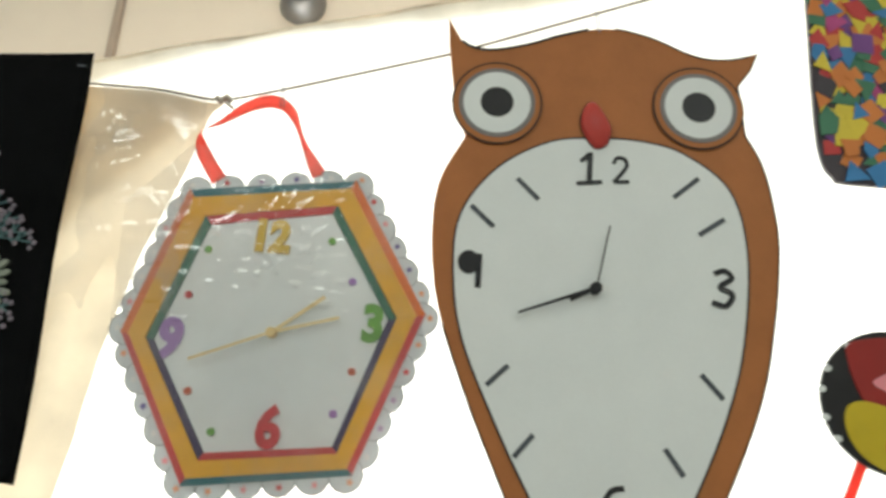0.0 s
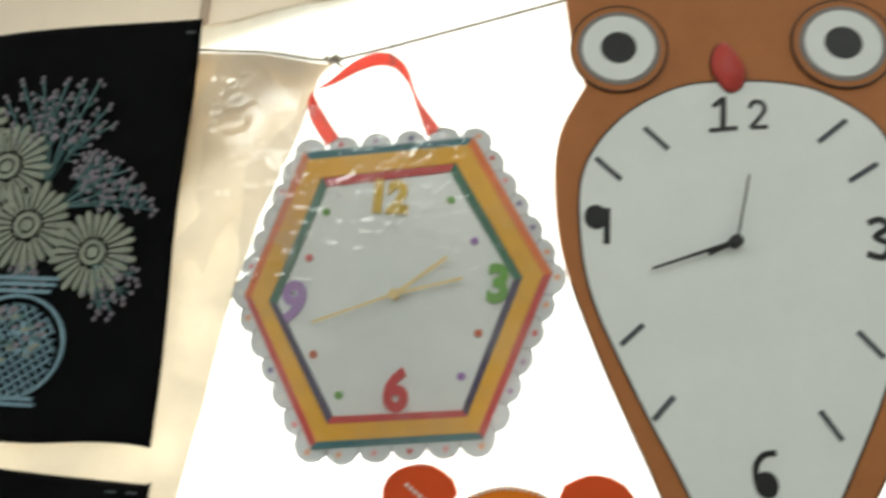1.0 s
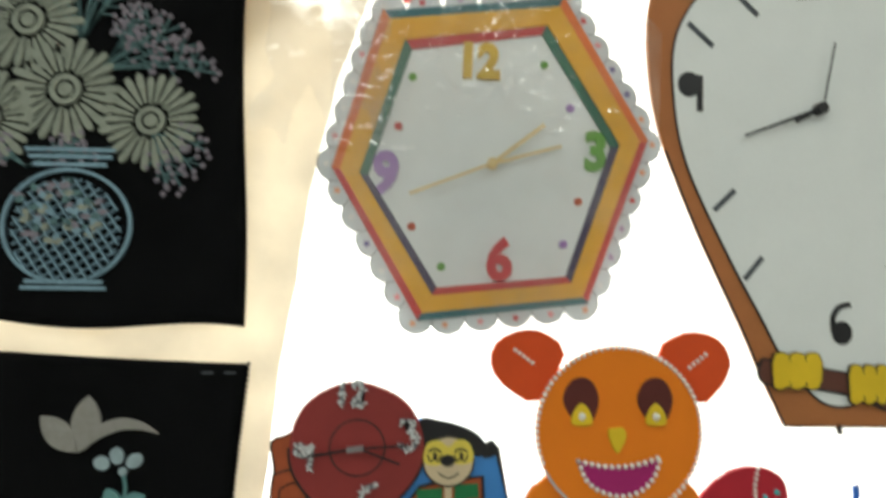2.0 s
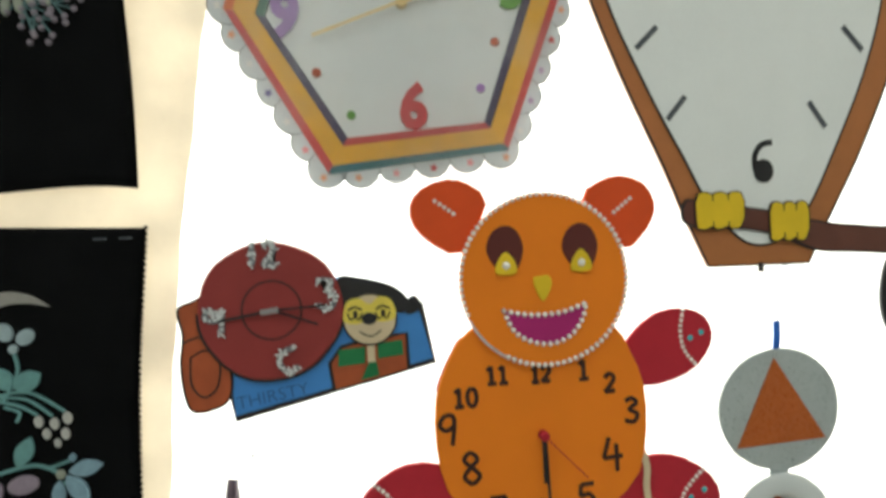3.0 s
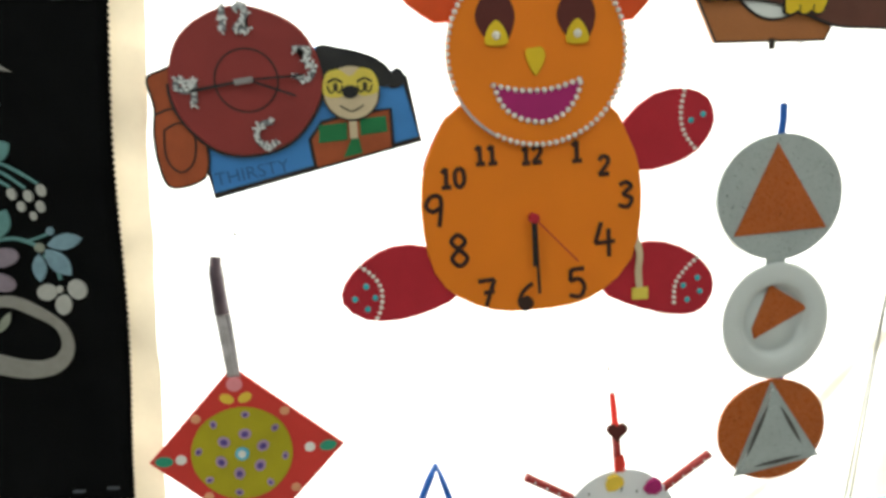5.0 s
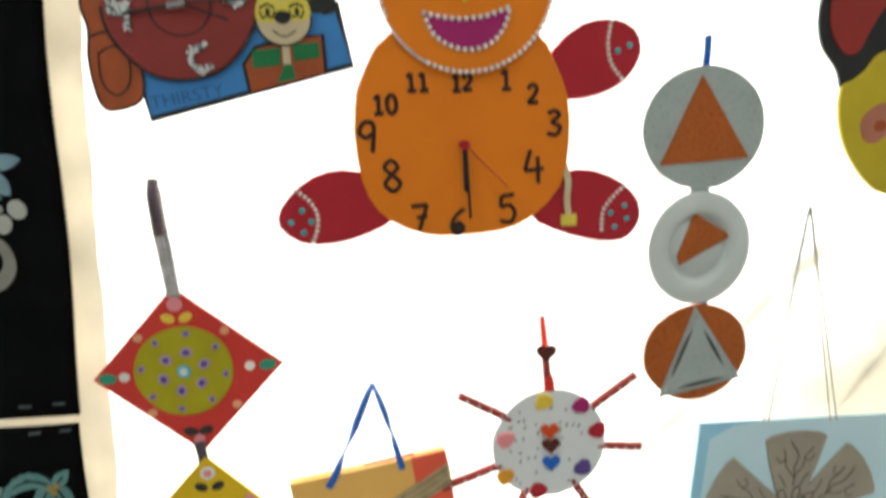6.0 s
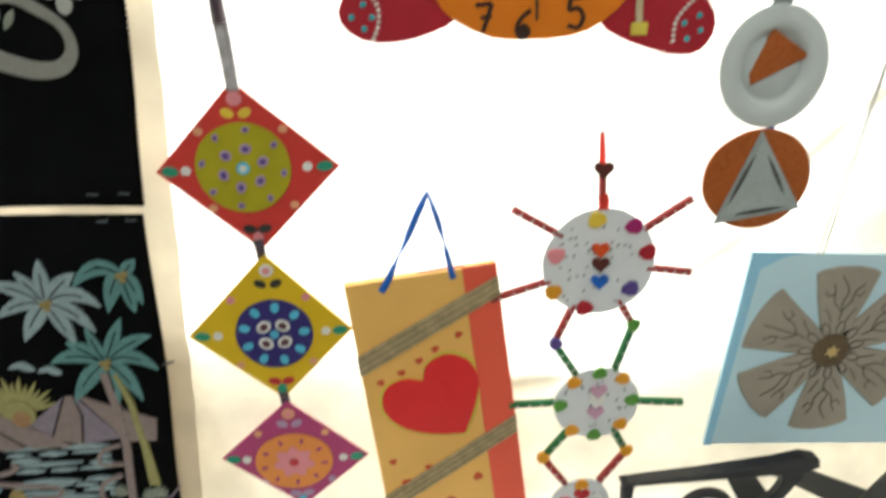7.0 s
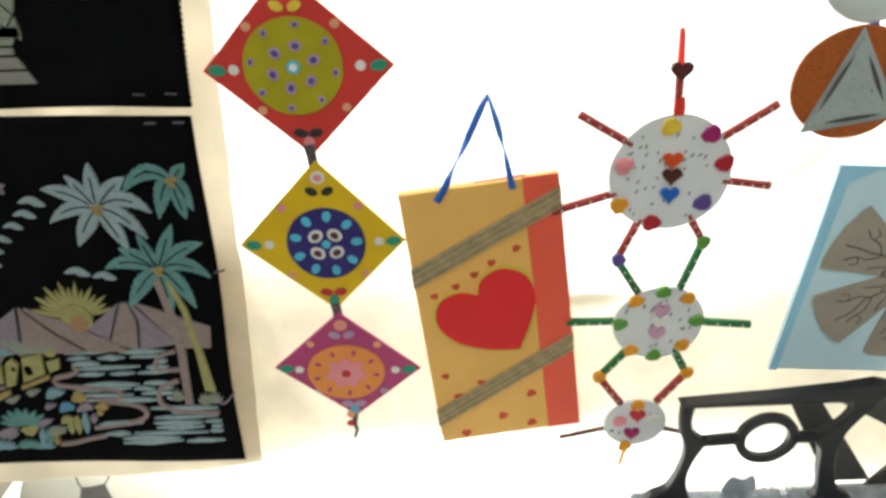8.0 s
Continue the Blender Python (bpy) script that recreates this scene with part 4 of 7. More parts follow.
def shrunk(points, by=0.045):
    cx, cz = sum(p[0] for p in points) / len(points), sum(p[1] for p in points) / len(points)
    return [(x + (cx - x) * by, z + (cz - z) * by) for x, z in points]


def beach_cloth():
    c = black_cloth(((-0.96, 1.122), (-0.451, 1.112), (-0.474, 0.596), (-0.97, 0.607)), "black velvet cloth embroidered with a palm beach at sunset", 4.4, 0.25)
    rnd = random.Random(9)
    # sun behind the hills
    sx, sz = -0.649, 0.850
    sun = part("sun_motif", board(oval(sx, sz, 0.020, 0.022, n=24), EMB + 0.0003, EMB_B), YELLOW_THREAD, c, "yellow stitched rising sun")
    part("sun_core", board(oval(sx + 0.002, sz - 0.006, 0.011, 0.012, n=18), EMB - 0.0001, EMB_B), PEACH_THREAD, sun, "peach sun centre")
    for k in range(-7, 8):
        t = k * 0.185
        r = 0.056 if k % 2 else 0.047
        part("sun_ray", board(leaf(sx + 0.012 * math.sin(t), sz + 0.012 * math.cos(t), sx + r * math.sin(t), sz + r * math.cos(t), 0.0030, 6), EMB + 0.0006 + 0.00013 * (k + 7), EMB_B), YELLOW_THREAD, sun)
    # faceted hills with dark gaps
    R, L = ROSE_THREAD, LILAC_THREAD
    hills = ((R, ((-0.84, 0.79), (-0.82, 0.835), (-0.797, 0.818), (-0.79, 0.79))), (L, ((-0.797, 0.818), (-0.723, 0.870), (-0.735, 0.80), (-0.78, 0.79))), (R, ((-0.720, 0.870), (-0.689, 0.832), (-0.652, 0.797), (-0.712, 0.797), (-0.733, 0.80))),
             (R, ((-0.714, 0.869), (-0.640, 0.836), (-0.592, 0.797), (-0.645, 0.797), (-0.684, 0.832))), (L, ((-0.643, 0.832), (-0.591, 0.873), (-0.616, 0.815))),
             (R, ((-0.589, 0.873), (-0.580, 0.873), (-0.574, 0.844), (-0.581, 0.799), (-0.616, 0.810))), (L, ((-0.577, 0.873), (-0.527, 0.806), (-0.579, 0.799), (-0.571, 0.844))), (R, ((-0.572, 0.873), (-0.481, 0.831), (-0.486, 0.798), (-0.524, 0.799))))
    for m, h in hills:
        part("hill_motif", board(shrunk(h, 0.022), EMB + 0.0002, EMB_B, 0.0006), m, c, "dusty rose stitched hill")
    # small winged clouds
    for x, z, s in ((-0.660, 1.015, 1.25), (-0.673, 0.999, 1.05), (-0.691, 0.984, 0.9), (-0.710, 0.967, 0.9), (-0.724, 0.952, 0.9), (-0.731, 0.933, 0.8), (-0.632, 0.919, 1.25), (-0.600, 0.912, 1.15), (-0.75, 0.915, 0.8)):
        part("cloud_motif", boards([leaf(x - 0.012 * s, z - 0.001, x + 0.005 * s, z + 0.004 * s, 0.0028 * s, 7), leaf(x - 0.005 * s, z + 0.004 * s, x + 0.013 * s, z - 0.005 * s, 0.0038 * s, 7)], EMB, EMB_B, 0.0005), ICE_THREAD, c, "small stitched cloud")
    for x, z in ((-0.700, 1.050), (-0.694, 1.033), (-0.722, 1.046), (-0.730, 1.022), (-0.745, 1.056)):
        part("blossom_motif", boards([leaf(x, z, x + 0.011 * math.cos(k * 1.26 + x * 90), z + 0.010 * math.sin(k * 1.26 + x * 90), 0.0028, 5) for k in range(5)], EMB, EMB_B), LILAC_THREAD, c, "small lilac blossom")
    # palm trunks and crowns
    part("trunk_motif", board(band(spline([(-0.535, 0.905), (-0.528, 0.851), (-0.526, 0.797), (-0.529, 0.755), (-0.532, 0.704)], 6, False), 0.0105), EMB - 0.0004, EMB_B, 0.0005), R, c, "brown stitched trunk")
    part("trunk_motif", board([(-0.524, 0.902), (-0.513, 0.855), (-0.507, 0.79), (-0.506, 0.728), (-0.492, 0.727), (-0.498, 0.79), (-0.506, 0.86), (-0.519, 0.903)], EMB - 0.0008, EMB_B, 0.0005), YELLOW_THREAD, c, "yellow stitched trunk")
    palm(c, (-0.584, 1.004), ICE_THREAD, ((-0.643, 1.030, 0.010, 0.0085), (-0.582, 1.060, 0.0, 0.0085), (-0.544, 1.041, 0.006, 0.0090), (-0.522, 0.996, 0.022, 0.0095), (-0.534, 0.962, 0.016, 0.0090), (-0.560, 0.947, 0.004, 0.0090),
                                           (-0.618, 0.955, 0.008, 0.0100), (-0.644, 0.987, 0.014, 0.0085), (-0.612, 1.046, 0.004, 0.0060)))
    palm(c, (-0.490, 1.037), TEAL_THREAD, ((-0.549, 1.023, 0.026, 0.0090), (-0.530, 1.049, 0.008, 0.0075), (-0.514, 0.988, 0.018, 0.0105), (-0.482, 0.987, -0.004, 0.0070), (-0.472, 1.056, 0.0, 0.0070), (-0.472, 0.997, 0.012, 0.0080)))
    palm(c, (-0.530, 0.919), TEAL_THREAD, ((-0.595, 0.922, 0.016, 0.0090), (-0.572, 0.950, 0.004, 0.0085), (-0.502, 0.980, 0.0, 0.0080), (-0.470, 0.953, 0.010, 0.0085), (-0.468, 0.905, 0.020, 0.0090), (-0.494, 0.861, 0.016, 0.0100),
                                           (-0.524, 0.858, 0.004, 0.0095), (-0.577, 0.864, 0.012, 0.0105), (-0.546, 0.968, 0.0, 0.0060)))
    # water in long tapering streaks
    streaks = []
    for j in range(19):
        z = 0.796 - 0.0088 * j
        x = (-0.694 if z > 0.71 else -0.665) + rnd.uniform(0, 0.03)
        end = -0.548 if z > 0.702 else -0.489 - 0.0003 * j
        while x < end - 0.012:
            x1 = min(x + rnd.uniform(0.028, 0.105), end)
            dark = ((x + x1) / 2 + 0.628) ** 2 / 0.034 ** 2 + (z - 0.692) ** 2 / 0.017 ** 2 < 1 or rnd.random() < 0.06
            if x1 - x > 0.012 and not dark:
                n, slope = 6, rnd.uniform(-0.03, 0.03)
                fat = rnd.uniform(0.0034, 0.0066)
                up = [(x + (x1 - x) * k / n, z + slope * (x1 - x) * k / n + fat * (0.15 + 0.85 * math.sin(math.pi * k / n)) * rnd.uniform(0.6, 1.1)) for k in range(n + 1)]
                down = [(x + (x1 - x) * k / n, z + slope * (x1 - x) * k / n - 0.7 * fat * (0.15 + 0.85 * math.sin(math.pi * k / n)) * rnd.uniform(0.5, 1.1)) for k in range(n, -1, -1)]
                streaks.append(up + down)
            x = x1 + rnd.uniform(0.002, 0.016)
    for one in streaks:
        part("water_motif", board(one, EMB + 0.0004, EMB_B), ICE_THREAD, c, "pale blue stitched water")
    for path, w in ((((-0.534, 0.795), (-0.559, 0.786), (-0.563, 0.767), (-0.534, 0.764)), 0.0050), (((-0.540, 0.746), (-0.566, 0.734), (-0.570, 0.707), (-0.547, 0.694), (-0.494, 0.688)), 0.0062),
                    (((-0.645, 0.714), (-0.606, 0.706), (-0.594, 0.691), (-0.612, 0.677), (-0.672, 0.668)), 0.0060), (((-0.704, 0.751), (-0.700, 0.744), (-0.660, 0.738), (-0.624, 0.733), (-0.628, 0.719), (-0.662, 0.718)), 0.0056), (((-0.727, 0.640), (-0.706, 0.642), (-0.685, 0.648), (-0.660, 0.653)), 0.0056), (((-0.706, 0.750), (-0.702, 0.757), (-0.684, 0.761), (-0.671, 0.768), (-0.674, 0.776)), 0.0060)):
        part("shore_motif", board(band(spline(list(path), 6, False), w), EMB - 0.0003, EMB_B), R, c, "dusty rose stitched shore line")
    for x, z in ((-0.545, 0.722), (-0.508, 0.714), (-0.495, 0.716)):
        part("grass_motif", boards([leaf(x, z - 0.010, x + 0.012 * math.sin(k * 0.55 - 1.1), z - 0.010 + 0.020 * math.cos(k * 0.55 - 1.1), 0.0026, 5) for k in range(5)], EMB - 0.0006, EMB_B), CHALK, c, "pale stitched grass")
    part("thread_line", board(band(spline([(-0.498, 0.712), (-0.484, 0.704), (-0.468, 0.722)], 5, False), 0.002), EMB, EMB_B), L, c)
    # house
    Y, K = YELLOW_THREAD, CHALK
    for m, h in ((K, ((-0.758, 0.820), (-0.738, 0.821), (-0.707, 0.802), (-0.738, 0.795), (-0.751, 0.813))), (R, ((-0.784, 0.800), (-0.760, 0.819), (-0.754, 0.812), (-0.778, 0.798))), (BLUE_THREAD, ((-0.776, 0.798), (-0.753, 0.810), (-0.746, 0.797))),
                 (Y, ((-0.738, 0.793), (-0.710, 0.799), (-0.714, 0.764), (-0.747, 0.751))), (K, ((-0.718, 0.812), (-0.694, 0.811), (-0.688, 0.799), (-0.706, 0.797))), (Y, ((-0.708, 0.784), (-0.690, 0.789), (-0.693, 0.772), (-0.708, 0.766))),
                 (K, ((-0.845, 0.788), (-0.758, 0.794), (-0.768, 0.782), (-0.845, 0.776))), (Y, ((-0.762, 0.784), (-0.752, 0.792), (-0.745, 0.781), (-0.759, 0.747), (-0.772, 0.744))), (Y, ((-0.845, 0.772), (-0.767, 0.780), (-0.772, 0.751), (-0.845, 0.742))),
                 (STRAW_THREAD, ((-0.752, 0.746), (-0.709, 0.763), (-0.710, 0.756), (-0.753, 0.739))), (STRAW_THREAD, ((-0.845, 0.710), (-0.769, 0.740), (-0.769, 0.732), (-0.845, 0.690))), (R, ((-0.845, 0.734), (-0.773, 0.746), (-0.773, 0.742), (-0.845, 0.722)))):
        part("house_motif", board(shrunk(h, 0.03), EMB, EMB_B, 0.0005), m, c, "pale yellow stitched house")
    part("window_motif", board(oval(-0.698, 0.799, 0.0075, 0.0065, 16), EMB - 0.0004, EMB_B), Y, c, "round yellow gable")
    for x, z, rx, rz in ((-0.734, 0.772, 0.0052, 0.0075), (-0.787, 0.760, 0.0040, 0.0070), (-0.753, 0.775, 0.0022, 0.0040)):
        part("door_motif", board(oval(x, z, rx, rz, 12, power=0.6), EMB - 0.0005, EMB), BLACK_CLOTH, c)
    # flower bed
    for x, z, rx, rz, m in ((-0.712, 0.731, 0.013, 0.0075, BLUE_THREAD), (-0.680, 0.723, 0.011, 0.0095, STRAW_THREAD), (-0.702, 0.706, 0.011, 0.0075, SKY_THREAD), (-0.677, 0.705, 0.012, 0.0070, L), (-0.653, 0.706, 0.009, 0.0065, STRAW_THREAD), (-0.740, 0.680, 0.011, 0.0055, L),
                            (-0.795, 0.663, 0.016, 0.0090, L), (-0.763, 0.668, 0.013, 0.0085, YELLOW_THREAD), (-0.726, 0.664, 0.013, 0.0080, CHALK), (-0.740, 0.734, 0.009, 0.0050, CHALK), (-0.771, 0.722, 0.010, 0.0045, CHALK), (-0.724, 0.709, 0.008, 0.0045, L), (-0.707, 0.684, 0.010, 0.0060, YELLOW_THREAD)):
        part("bloom_motif", board(oval(x, z, rx, rz, 26, 20, wobble=0.16), EMB, EMB_B, 0.0006), m, c, "stitched bloom")
    part("bloom_eye", board(oval(-0.726, 0.663, 0.0035, n=10), EMB - 0.0006, EMB_B), YELLOW_THREAD, c)
    for x0, z0, x1, z1, m in ((-0.703, 0.685, -0.706, 0.658, YELLOW_THREAD), (-0.692, 0.692, -0.696, 0.657, YELLOW_THREAD), (-0.680, 0.698, -0.685, 0.657, BLUE_THREAD), (-0.668, 0.694, -0.671, 0.676, L), (-0.656, 0.700, -0.660, 0.690, STRAW_THREAD), (-0.746, 0.672, -0.751, 0.638, BLUE_THREAD), (-0.730, 0.656, -0.732, 0.639, STRAW_THREAD), (-0.737, 0.672, -0.741, 0.640, TEAL_THREAD)):
        part("stem_motif", board(leaf(x0, z0, x1, z1, 0.0046, 7), EMB + 0.0002, EMB_B), m, c, "stitched flower stem")
    for x, z, s, m in ((-0.766, 0.678, 1.45, TEAL_THREAD), (-0.785, 0.850, 1.0, TEAL_THREAD), (-0.763, 0.838, 0.9, TEAL_THREAD), (-0.772, 0.636, 0.75, TEAL_THREAD), (-0.752, 0.634, 0.65, BLUE_THREAD), (-0.81, 0.635, 0.9, BLUE_THREAD)):
        part("tuft_motif", boards([leaf(x, z, x + 0.024 * s * math.sin(k * 0.40 - 1.40), z + 0.020 * s * math.cos(k * 0.40 - 1.40), 0.0030 * s, 6) for k in range(8)], EMB + 0.0003, EMB_B), m, c, "stitched leaf tuft")
    for x in (-0.50, -0.468, -0.70, -0.735):
        part("pin", board(bar(x - 0.006, 1.105, x + 0.006, 1.105, 0.0018), -0.006, -0.002), SLATE, c)
    part("pin", board(bar(-0.462, 0.912, -0.448, 0.915, 0.0016), -0.006, -0.002), SLATE, c)


room()
sheets()
spot_lamp()
vase_cloth()
basket_cloth()
beach_cloth()


# ---------------------------------------------------------------- owl clock
def owl_clock():
    o = thing("owl_clock", 0.255, 0.0, 1.585, "brown painted owl wall clock with white dial perched on a branch", "clock")
    rim = ([(0.0539, 2.3458), (0.0739, 2.3095)] + spline([(0.0823, 2.3033), (0.1013, 2.2973), (0.1296, 2.2991), (0.1719, 2.3100), (0.2165, 2.3263), (0.2764, 2.3400), (0.3354, 2.3285),
           (0.3978, 2.3015), (0.4379, 2.2970), (0.4675, 2.3022)], 5, False) + [(0.4863, 2.3093), (0.4748, 2.2825), (0.4558, 2.2569)]
           + spline([(0.4610, 2.1827), (0.4808, 2.1387), (0.4915, 2.0740), (0.4925, 2.0204), (0.4812, 1.9363), (0.4568, 1.8343), (0.4094, 1.7245), (0.3590, 1.6331)], 5, False) + [(0.3314, 1.5809), (0.2043, 1.5818)]
           + spline([(0.1739, 1.6475), (0.1535, 1.6981), (0.1025, 1.8122), (0.0602, 1.9281), (0.0474, 2.0173), (0.0521, 2.0949), (0.0849, 2.1641)], 5, False) + [(0.0681, 2.2170), (0.0616, 2.2651), (0.0561, 2.3080)])
    body = part("body", board(rim, -0.004, 0.003, 0.0012), OWL_BROWN, o, "brown painted board")
    part("outline", board(band(rim[1:26], 0.004), -0.0046, -0.003), DARK_LINE, body, "dark edge line")
    part("outline", board(band(rim[28:68], 0.0026), -0.0046, -0.003), DARK_LINE, body, "dark edge line")
    part("outline", board(band(rim[67:104], 0.0026), -0.0046, -0.003), DARK_LINE, body, "dark edge line")
    face = spline([(0.2623, 2.1673), (0.3252, 2.1651), (0.3784, 2.1489), (0.4336, 2.1012), (0.4505, 2.0158), (0.4377, 1.8982), (0.4097, 1.8062), (0.3674, 1.7146), (0.3301, 1.6456), (0.2936, 1.6107), (0.2504, 1.6103),
                   (0.2066, 1.6572), (0.1781, 1.7100), (0.1382, 1.7866), (0.0930, 1.8890), (0.0784, 1.9739), (0.0843, 2.0522), (0.1298, 2.1181), (0.1979, 2.1587)], 6)
    part("face_line", board(band(face + face[:1], 0.0055), -0.0050, -0.003), DARK_LINE, o)
    part("dial", board(face, -0.0056, -0.003, 0.0006), WHITE_CARD, o, "white painted dial")
    for x, z in ((0.1255, 2.2139), (0.3988, 2.2196)):
        e = part("eye", board(oval(x, z, 0.0605, n=48), -0.0075, -0.002, 0.0012), OWL_BROWN, o, "round white eye with black pupil")
        part("eye_line", ring(x, z, 0.0618, 0.0592, -0.0080, -0.0065, 48), DARK_LINE, e)
        part("eye_ring", ring(x, z, 0.0520, 0.0450, -0.0084, -0.007, 48), GREY_RING, e)
        part("eye_white", board(oval(x, z, 0.0460, n=48), -0.0090, -0.007, 0.0008), WHITE_CARD, e)
        part("pupil", board(oval(x, z, 0.0225, n=36), -0.0098, -0.0085, 0.0006), BLACK_PAINT, e)
    beak = spline([(0.2570, 2.1543), (0.2740, 2.1599), (0.2794, 2.1837), (0.2679, 2.2083), (0.2553, 2.2210), (0.2435, 2.2099), (0.2402, 2.1829)], 6)
    part("beak", board(beak, -0.0125, -0.004, 0.004), RED_BEAK, o, "raised red beak", smooth=True)
    part("beak_line", board(band(beak + beak[:1], 0.0025), -0.0062, -0.004), DARK_LINE, o)
    fy, by = -0.0066, -0.0050
    part("numeral", board([(0.2463, 2.1047), (0.2536, 2.1047), (0.2556, 2.1466), (0.2493, 2.1465), (0.2377, 2.1358), (0.2398, 2.1316), (0.2482, 2.1364)], fy, by), BLACK_PAINT, o)
    part("numeral_foot", board(bar(0.2334, 2.1016, 0.2672, 2.1053, 0.0055), fy, by), BLACK_PAINT, o)
    part("numeral", drawn("2", 0.2920, 2.1230, 0.036, 0.0050, fy, by), BLACK_PAINT, o)
    part("numeral", drawn("3", 0.4170, 1.9690, 0.046, 0.0070, fy, by, 0.1), BLACK_PAINT, o)
    part("numeral", boards([oval(0.0963, 1.9875, 0.0140, 0.0155, 24), bar(0.1097, 1.9991, 0.1088, 1.9543, 0.0075)], fy, by), BLACK_PAINT, o)
    part("numeral", boards([oval(0.2756, 1.6909, 0.0125, 0.0140, 24), band(spline([(0.2653, 1.6920), (0.2654, 1.7092), (0.2738, 1.7214), (0.2874, 1.7244)], 5, False), 0.0065)], fy, by), BLACK_PAINT, o)
    for x0, z0, x1, z1 in TICKS:
        part("hour_mark", board(bar(x0, z0, x1, z1, 0.0062), fy, by), SLATE, o, "grey painted hour mark")
    part("hand", board([(0.2590, 1.9636), (0.2560, 1.9573), (0.1600, 1.9224), (0.1595, 1.9255)], -0.0150, -0.0142), BLACK_PAINT, o, "thin black minute hand")
    part("hand", board(bar(0.2570, 1.9610, 0.2240, 1.9441, 0.006), -0.0120, -0.0112), BLACK_PAINT, o, "short black hour hand")
    part("hand", board(bar(0.2560, 1.9590, 0.2740, 2.0412, 0.0022), -0.0170, -0.0164), BLACK_PAINT, o, "thin second hand")
    part("hub", board(oval(0.2560, 1.9600, 0.0075, n=20), -0.018, -0.005, 0.001), BLACK_PAINT, o)
    limb = spline([(0.1770, 1.6586), (0.2066, 1.6551), (0.2784, 1.6442), (0.3455, 1.6292), (0.4131, 1.6212), (0.5182, 1.6127), (0.5206, 1.5820), (0.4544, 1.5870), (0.3918, 1.5920), (0.3420, 1.5958), (0.2885, 1.6157), (0.2474, 1.6244), (0.1790, 1.6312)], 5)
    part("branch", board(limb, -0.0075, -0.0035, 0.0014), BRANCH, o, "dark brown painted branch")
    part("branch_line", board(band(limb + limb[:1], 0.0024), -0.0078, -0.004), DARK_LINE, o)
    for cx, cz, w, h in ((0.2176, 1.6463, 0.0290, 0.0208), (0.3046, 1.6312, 0.0240, 0.0222)):
        top = [(cx + w * u, cz + h * (0.86 + 0.17 * abs(math.cos(1.5 * math.pi * u)))) for u in [k / 12 - 0.92 for k in range(0, 23)]]
        low = [(x - 0.002, 2 * cz - z) for x, z in top[::-1]]
        blob = [(cx - w * 1.04, cz + 0.45 * h)] + top + [(cx + w * 1.04, cz + 0.45 * h), (cx + w * 1.02, cz - 0.45 * h)] + low + [(cx - w * 1.02, cz - 0.45 * h)]
        t = part("talon", board(blob, -0.011, -0.006, 0.0012), TALON, o, "lobed yellow felt talon")
        part("talon_line", board(band(blob + blob[:1], 0.0022), -0.0100, -0.006), DARK_LINE, t)
        for k in (-0.33, 0.33):
            part("toe_line", board(bar(cx + k * w, cz + 0.9 * h, cx + k * w, cz + 0.55 * h, 0.0012), -0.0114, -0.0105), DARK_LINE, t)
            part("toe_line", board(bar(cx + k * w, cz - 0.9 * h, cx + k * w, cz - 0.60 * h, 0.0012), -0.0114, -0.0105), DARK_LINE, t)
    part("nail", tube([(0.2697, -0.004, 1.5839), (0.2696, -0.004, 1.5728)], 0.0035, 8), DARK_LINE, o)


# ---------------------------------------------------------------- hexagon clock in clear film
HEX_OUT = ((-0.274, 2.067), (-0.055, 2.090), (0.045, 1.917), (-0.030, 1.722), (-0.227, 1.700), (-0.3295, 1.877))
HEX_IN = ((-0.246, 2.030), (-0.077, 2.053), (0.009, 1.910), (-0.050, 1.7465), (-0.210, 1.7305), (-0.296, 1.8705))


def between(a, b, t):
    return tuple(p + (q - p) * t for p, q in zip(a, b))


def crease(rnd, xs, zs, angles, lengths, steep):
    """One short crease: its middle, direction, half length and steepness."""
    a = radians(rnd.uniform(*angles))
    return (rnd.uniform(*xs), rnd.uniform(*zs), math.cos(a), math.sin(a), rnd.uniform(*lengths) / 2, rnd.uniform(*steep))


def creased(xs, zs, lines, wide):
    """The height of a film above its plane, from short ridges that taper at both ends."""
    high = np.zeros_like(xs)
    for x, z, c, s, half, steep in lines:
        along, across = (xs - x) * c + (zs - z) * s, (zs - z) * c - (xs - x) * s
        high += steep * wide * np.maximum(0.0, 1 - abs(across) / wide) * np.exp(-(along / half) ** 4)
    return high


